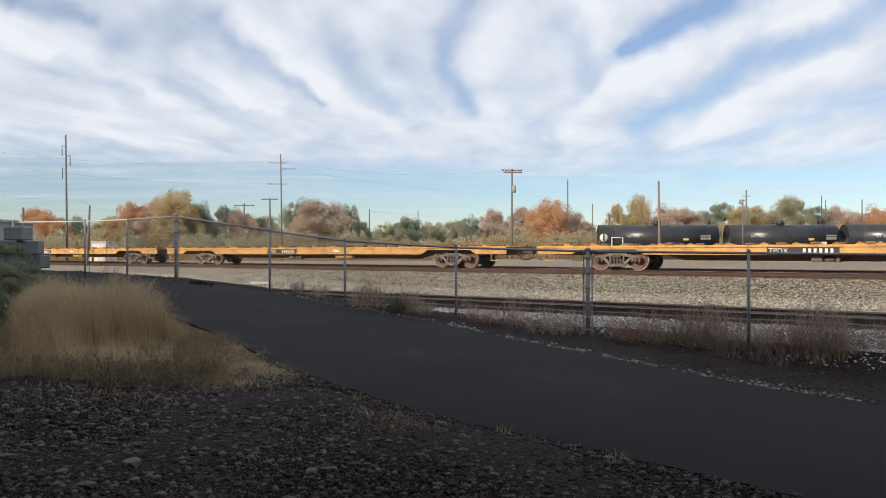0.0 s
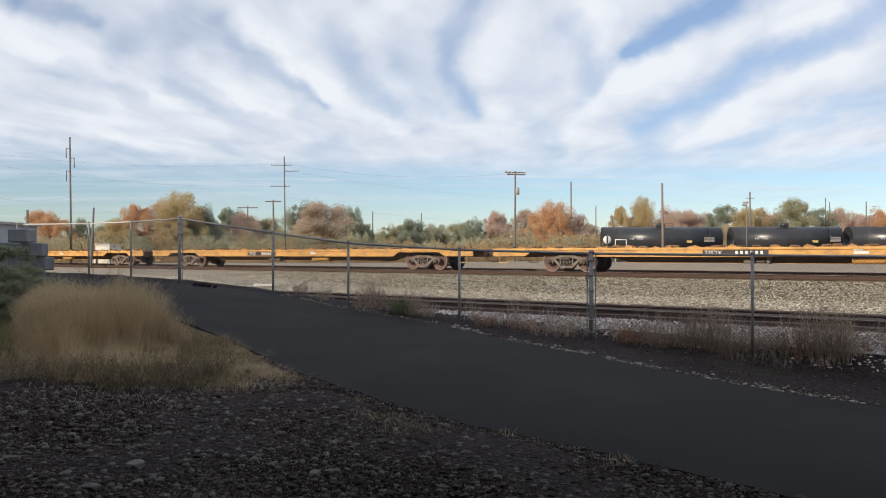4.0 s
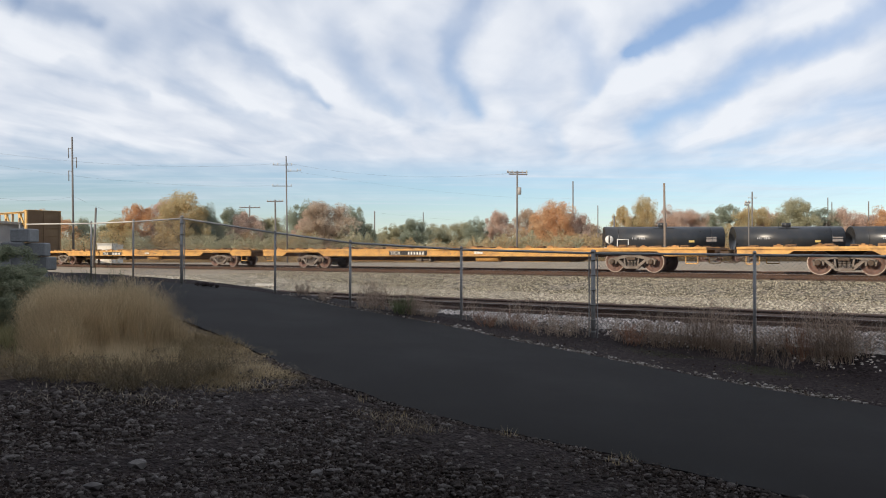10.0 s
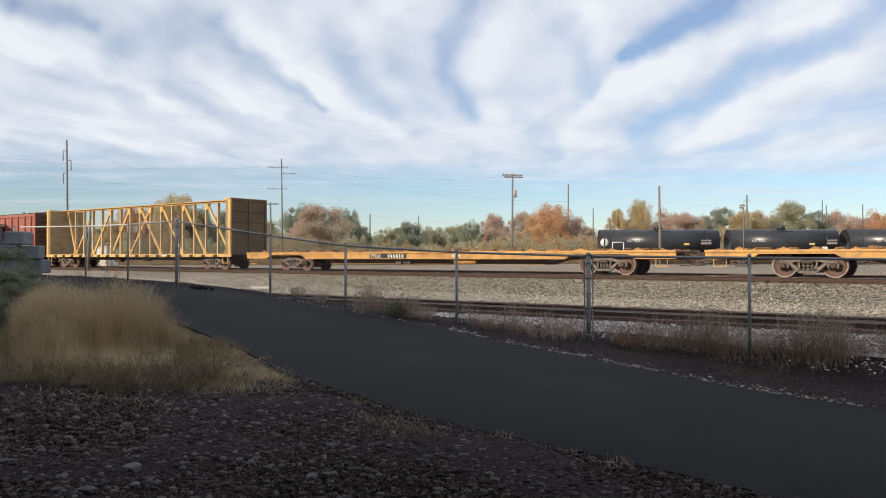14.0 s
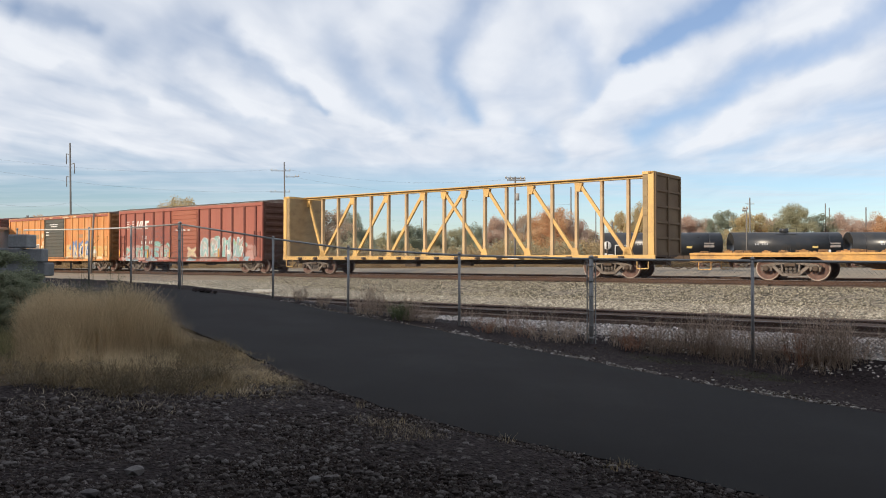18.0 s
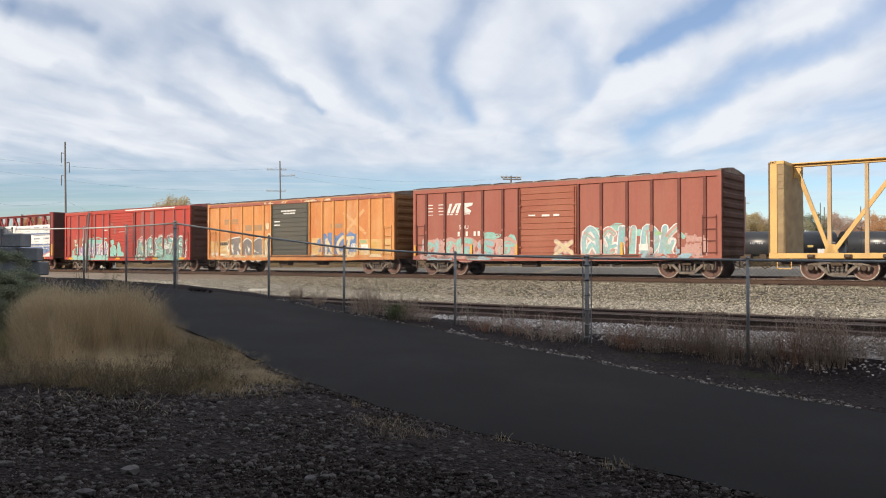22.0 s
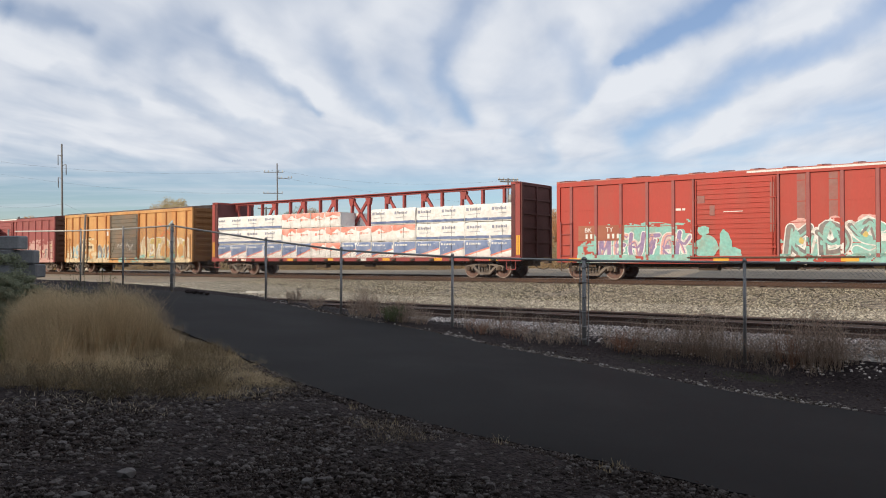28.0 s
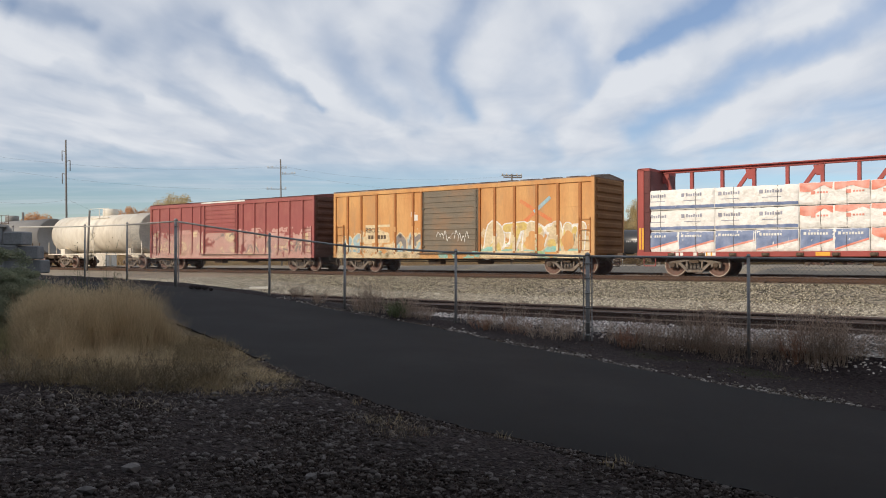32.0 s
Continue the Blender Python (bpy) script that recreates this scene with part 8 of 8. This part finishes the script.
def stones():
    rnd = random.Random(4)
    near, mid = [], []
    while len(near) + len(mid) < 42000:
        y = 3.4 + 7.6 * rnd.random() ** 1.1
        px = rnd.uniform(-60, 1500)
        x = place(px, y)
        # on our side of the path's near edge, some spilled over it
        edge = 8.79 - 0.68 * x if x > -1 else 9.4 - 1.1 * (x + 1)
        if y > edge - 0.05 + 0.16 * rnd.random() ** 5:
            continue
        if y > 9.6 + 0.35 * (x + 3.7) + rnd.uniform(-0.7, 0.7):
            continue
        # patches of bare earth between drifts of stone
        if noise.noise(Vector((x * 1.3, y * 1.3, 7))) < rnd.uniform(-1.3, -0.1):
            continue
        big = rnd.random() < 0.17
        s = 0.018 + 0.030 * rnd.random() ** 2.5 if big else 0.007 + 0.015 * rnd.random() ** 1.5
        (mid if big else near).append((x, y, s))
    fines = []
    while len(fines) < 30000:
        y = 4.5 + 5.2 * rnd.random()
        x = place(rnd.uniform(-60, 1300), y)
        if y < (8.75 - 0.68 * x if x > -1 else 9.4 - 1.1 * (x + 1)) and y < 9.7 + 0.35 * (x + 3.7):
            fines.append((x, y, 0.006 + 0.009 * rnd.random()))
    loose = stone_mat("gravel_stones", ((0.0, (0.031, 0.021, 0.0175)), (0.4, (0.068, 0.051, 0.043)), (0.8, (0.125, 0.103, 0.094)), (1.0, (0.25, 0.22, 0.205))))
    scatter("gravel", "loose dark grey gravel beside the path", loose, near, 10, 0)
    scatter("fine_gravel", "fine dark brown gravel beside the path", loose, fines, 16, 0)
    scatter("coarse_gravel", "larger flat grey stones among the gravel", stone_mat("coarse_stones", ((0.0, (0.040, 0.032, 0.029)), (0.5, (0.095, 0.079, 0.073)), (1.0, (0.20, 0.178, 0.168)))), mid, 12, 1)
    lip = []
    e = curve_points(NEAR_EDGE, 24)
    for k in range(3600):
        p = e[rnd.randrange(26, 150)]
        a = rnd.gauss(-0.05, 0.06)
        lip.append((p.x + rnd.uniform(-0.06, 0.06) + 0.56 * a, p.y + rnd.uniform(-0.06, 0.06) + 0.83 * a, 0.007 + 0.02 * rnd.random() ** 2))
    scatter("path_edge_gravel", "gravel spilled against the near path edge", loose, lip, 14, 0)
    edge = []
    e = curve_points(FAR_EDGE, 24)
    while len(edge) < 2500:
        p = e[rnd.randrange(20, 190)]
        if noise.noise(Vector((p.x * 1.4, p.y * 1.4, 2))) > rnd.uniform(-0.45, 0.3):
            edge.append((p.x + rnd.uniform(-0.12, 0.12), p.y + rnd.uniform(-0.12, 0.12) + 0.05 + abs(rnd.gauss(0, 0.10)) + 0.5 * rnd.random() ** 4, 0.008 + 0.026 * rnd.random() ** 3))
    strip = []
    for k in range(900):
        px = rnd.uniform(820, 1640)
        y1 = fence_depth(px)
        y = y1 - 2.6 * rnd.random()
        p = Vector((place(px, y), y, 0))
        if not on_path(p):
            strip.append((p.x, p.y, 0.007 + 0.022 * rnd.random() ** 3))
    scatter("strip_gravel", "scattered brown gravel on the bare strip by the fence", stone_mat("strip_stones", ((0.0, (0.03, 0.02, 0.014)), (0.6, (0.09, 0.066, 0.05)), (1.0, (0.26, 0.22, 0.18)))), strip, 60, 0)
    blades("edge_grass", "short dead grass along the far path edge", "grass", leaf_mat("dead_grass", (0.12, 0.085, 0.05), (0.22, 0.165, 0.10), (0.40, 0.32, 0.22), 0.2),
           [(p.x + rnd.uniform(-0.05, 0.2), p.y + 0.10 + 0.3 * rnd.random() ** 2, 0.16, 0.05, 34, 2.2, 0.003) for p in e[24:190] for q in range(2) if noise.noise(Vector((p.x * 2.4, p.y * 2.4, q))) > -0.15], 23)
    scatter("edge_stones", "pale stones along the far path edge", stone_mat("edge_stone", ((0.0, (0.06, 0.048, 0.04)), (0.5, (0.16, 0.138, 0.12)), (1.0, (0.46, 0.42, 0.38)))), edge, 20, 1)
    shoulder = []
    for k in range(15000):
        s = rnd.uniform(-16, 22)
        n = rnd.uniform(15.6, 17.1) if rnd.random() < 0.9 else rnd.uniform(15.0, 15.6)
        p = at(s, n)
        shoulder.append((p.x, p.y, rnd.uniform(0.022, 0.05)))
    scatter("siding_ballast", "pale broken stone ballast along the siding", stone_mat("pale_stones", ((0.0, (0.10, 0.085, 0.08)), (0.25, (0.40, 0.34, 0.30)), (0.7, (0.68, 0.60, 0.54)), (1.0, (0.88, 0.80, 0.74))), 25), shoulder, 30, 0)
    bank, flat = [], []
    for k in range(78000):
        s = rnd.uniform(-36, 8)
        if rnd.random() < 0.45:
            p = at(s, rnd.uniform(26.4, 31.2))
            bank.append((p.x, p.y, rnd.uniform(0.020, 0.037)))
        else:
            p = at(s, rnd.uniform(19.9, 26.8))
            flat.append((p.x, p.y, rnd.uniform(0.022, 0.044)))
    scatter("line_ballast", "tan and grey ballast on the shoulder of the line", stone_mat("tan_stones", ((0.0, (0.035, 0.030, 0.024)), (0.3, (0.15, 0.13, 0.093)), (0.65, (0.36, 0.32, 0.235)), (1.0, (0.64, 0.585, 0.45))), 12), bank, 40, 0, 1.5)
    scatter("yard_ballast", "finer pale grey ballast between the tracks", stone_mat("greyer_stones", ((0.0, (0.09, 0.08, 0.067)), (0.35, (0.27, 0.24, 0.19)), (0.7, (0.44, 0.40, 0.325)), (1.0, (0.66, 0.61, 0.51))), 12), flat, 50, 0, 1.2)
    # single larger stones that stand out
    for k, (px, py_depth, s) in enumerate([(165, 5.95, 0.075), (245, 6.5, 0.09), (958, 5.85, 0.06), (895, 5.95, 0.05), (730, 5.9, 0.045), (925, 5.6, 0.055), (520, 5.9, 0.07), (330, 5.5, 0.08), (560, 6.6, 0.06), (60, 5.4, 0.07)]):
        pts, tris = rock_mesh(300 + k, 1)
        me = bpy.data.meshes.new("stone")
        me.from_pydata([tuple(p * s) for p in pts], [], tris)
        me.materials.append(STONE)
        ob = tagged(new("stone", me), "rounded pale grey stone lying on the gravel", "stone", "larger stones on the gravel")
        x = place(px, py_depth)
        ob.location = (x, py_depth, ground_z(x, py_depth) + s * 0.25)
        ob.rotation_euler = (0, 0, k * 1.1)


stones()


# ---- far left corner ----
def left_corner():
    # stacked concrete blocks and a shrub before them
    bm = bmesh.new()
    box(bm, -0.27, 0.27, -0.22, 0.22, 0, 0.35)
    blk = mesh_of("concrete_block", bm, mat("stained_concrete", (0.19, 0.195, 0.20), (0.26, 0.265, 0.27), 0.9, scale=2.0, fine=24, spread=0.2, rand=0.25), 0.03)
    for k, (px, y, z) in enumerate([(25, 21.0, 0.0), (62, 21.2, 0.0), (-12, 20.8, 0.0), (40, 21.1, 0.36), (2, 20.9, 0.36), (76, 21.3, 0.36), (28, 21.0, 0.72), (66, 21.2, 0.72), (44, 21.1, 1.08)]):
        x = place(px, y)
        ob = tagged(new("concrete_block", blk), "grey concrete block in a rough stack", "concrete block", "stacked blocks")
        ob.location = (x, y, ground_z(x, y) - 0.04 + z)
        ob.rotation_euler = (0, 0, radians(8 * math.sin(k * 2.1)))
    me = crown_mesh(99, "wide", 60, 560, 0.17)
    me.materials.append(SAGE)
    bm = bmesh.new()
    for k in range(6):
        tube(bm, (0.03 * k - 0.08, 0, -0.05), (math.cos(k) * 0.5, math.sin(k) * 0.4, 0.7), 0.02, 0.008, n=5)
    stem = mesh_of("stem", bm, BARK)
    for px, y, w, h, turn in ((-6, 16.5, 0.85, 0.56, 0.0), (-25, 14.2, 0.7, 0.45, 1.2), (38, 14.6, 0.45, 0.36, 2.1), (60, 17.6, 0.42, 0.30, 0.7), (10, 12.6, 0.36, 0.26, 3.0)):
        bush = tagged(new("shrub"), "low green shrub in the dry grass, haze mixed into its colour", "shrub", "shrubs in the dry grass")
        x = place(px, y)
        bush.location, bush.rotation_euler = (x, y, ground_z(x, y)), (0, 0, turn)
        c = new("foliage", me)
        c.parent = bush
        c.location, c.scale = (0, 0, h * 0.95), (w, w * 0.85, h)
        c = new("stem", stem)
        c.parent, c.scale = bush, (w * 0.9, w * 0.9, h * 1.3)
    # pale cabinets by the crossing
    for px, w, h in ((176, 0.9, 2.2), (190, 1.6, 4.4), (200, 1.0, 4.2)):
        y = 86
        cab = tagged(new("signal_cabinet"), "pale metal signal cabinet beyond the tracks", "cabinet", "cabinets by the crossing")
        cab.location = (place(px, y), y + (0.9 if px == 200 else 0), 0.3)
        boxes("housing", CABINET, cab, [(-w / 2, w / 2, -0.6, 0.6, 0.1, h * 0.55)], "", 0.03)
        boxes("roof_cap", CABINET, cab, [(-w / 2 - 0.06, w / 2 + 0.06, -0.66, 0.66, h * 0.55, h * 0.55 + 0.08)])
        boxes("plinth", CONCRETE, cab, [(-w / 2 - 0.1, w / 2 + 0.1, -0.7, 0.7, -0.2, 0.1)])
        boxes("door", TANKWHITE, cab, [(-w / 2 + 0.1, w / 2 - 0.1, -0.63, -0.6, 0.25, h * 0.5)])
    # low far building
    hs = tagged(new("building"), "low grey building beyond the shrubs", "building")
    hs.location = (place(5, 70), 70, 0.2)
    boxes("wall", mat("pale_blue_siding", (0.36, 0.39, 0.43), (0.30, 0.33, 0.37), 0.8, scale=1, fine=10), hs, [(-6, 1.2, -4, 4, 0, 4.0)])
    boxes("roof", CONCRETE, hs, [(-6.3, 1.5, -4.3, 4.3, 4.0, 4.2)])
    boxes("window", BLACKPAINT, hs, [(-1.5, -0.3, -4.03, -4.0, 2.1, 3.1)])
    # white disc target and small white fittings before the tank cars
    tg = tagged(new("switch_target"), "white round switch target on a short post", "railway signal")
    y = 72
    tg.location = (place(1078, y), y, 0.3)
    bm = bmesh.new()
    lathe(bm, [(-0.02, 0.05), (-0.02, 0.36), (0.02, 0.36), (0.02, 0.05)], "y", 24, (0, 0, 2.65))
    disc = part("disc", bm, WHITEPAINT, tg)
    boxes("bar", BLACKPAINT, disc, [(-0.07, 0.07, -0.03, -0.021, 2.32, 2.98)], "dark vertical bar")
    bm = bmesh.new()
    tube(bm, (0, 0.06, -0.2), (0, 0.06, 2.7), 0.06, n=8)
    part("post", bm, UNDER, tg)
    boxes("base", WHITEPAINT, tg, [(-0.45, -0.05, -0.2, 0.2, 1.55, 1.95)], "", 0.02)
    boxes("base", WHITEPAINT, tg, [(0.05, 0.5, -0.2, 0.2, 1.5, 1.85)], "", 0.02)
    fr = tagged(new("pipe_frame"), "small white pipe frame beside the yard track", "pipe frame")
    fr.location = (place(1102, 74), 74, 0.3)
    for a, b, nm in (((-0.5, 0, -0.1), (-0.5, 0, 2.7), "upright"), ((0.5, 0, -0.1), (0.5, 0, 2.7), "upright"), ((-0.53, 0, 2.7), (0.53, 0, 2.7), "top_bar")):
        bm = bmesh.new()
        tube(bm, a, b, 0.04, n=8)
        part(nm, bm, WHITEPAINT, fr)
    bd = tagged(new("board"), "pale board lying on the ballast", "board")
    x, y = place(470, 34), 34
    bd.location, bd.rotation_euler = (x, y, ground_z(x, y) + 0.06), (0, 0, radians(-6))
    boxes("plank", CABINET, bd, [(-0.42, 0.42, -0.1, 0.1, -0.05, 0.05)], "", 0.01)
    for k, (px, y, s) in enumerate(((350, 21.7, 0.10), (362, 21.6, 0.13), (374, 21.5, 0.11), (384, 21.4, 0.07))):
        pts, tris = rock_mesh(340 + k, 1)
        me = bpy.data.meshes.new("clod")
        me.from_pydata([tuple(p * s) for p in pts], [], tris)
        me.materials.append(SOIL)
        x = place(px, y)
        ob = tagged(new("clod", me), "dark clod of earth at the edge of the path", "clod", "clods on the path edge")
        ob.location = (x, y, slope_z(x, y) + 0.05 + s * 0.3)
    for px, h in ((1467, 2.3), (1440, 1.7)):
        st = tagged(new("switch_stand"), "small white painted switch stand", "railway switch")
        st.location = (place(px, 74), 74, 0.3)
        bm = bmesh.new()
        tube(bm, (0, 0, -0.2), (0, 0, h * 0.7), 0.25, 0.2, n=10)
        part("stand", bm, UNDER, st)
        boxes("lamp_box", WHITEPAINT, st, [(-0.3, 0.3, -0.2, 0.2, h * 0.7, h)], "", 0.03)


left_corner()


# ---- what moves ----
def motions():
    times = [0, 0.5, 1, 1.5, 2, 2.5, 3, 3.5, 4.5] + [5.5 + 0.5 * k for k in range(19)] + [15.5] + [16.5 + 0.5 * k for k in range(19)] + [26.5] + [27.5 + 0.5 * k for k in range(10)]
    turn = Euler((0, 0, -HEAD))
    for car, s in CARS:
        walk(car, [(t, Matrix.LocRotScale(at(ORIGIN_S + s + rolled(t), LINE_N, RAIL_Z), turn, None)) for t in times])
    steps = [k / 15 for k in range(481)]
    for ax, x in WHEELSETS:
        if ax.parent.parent["label"].startswith("parked"):
            continue
        walk(ax, [(t, Matrix.LocRotScale((x, 0, WHEEL_R), Euler((0, (rolled(t) - rolled(0)) / WHEEL_R, 0)), None)) for t in steps])


motions()
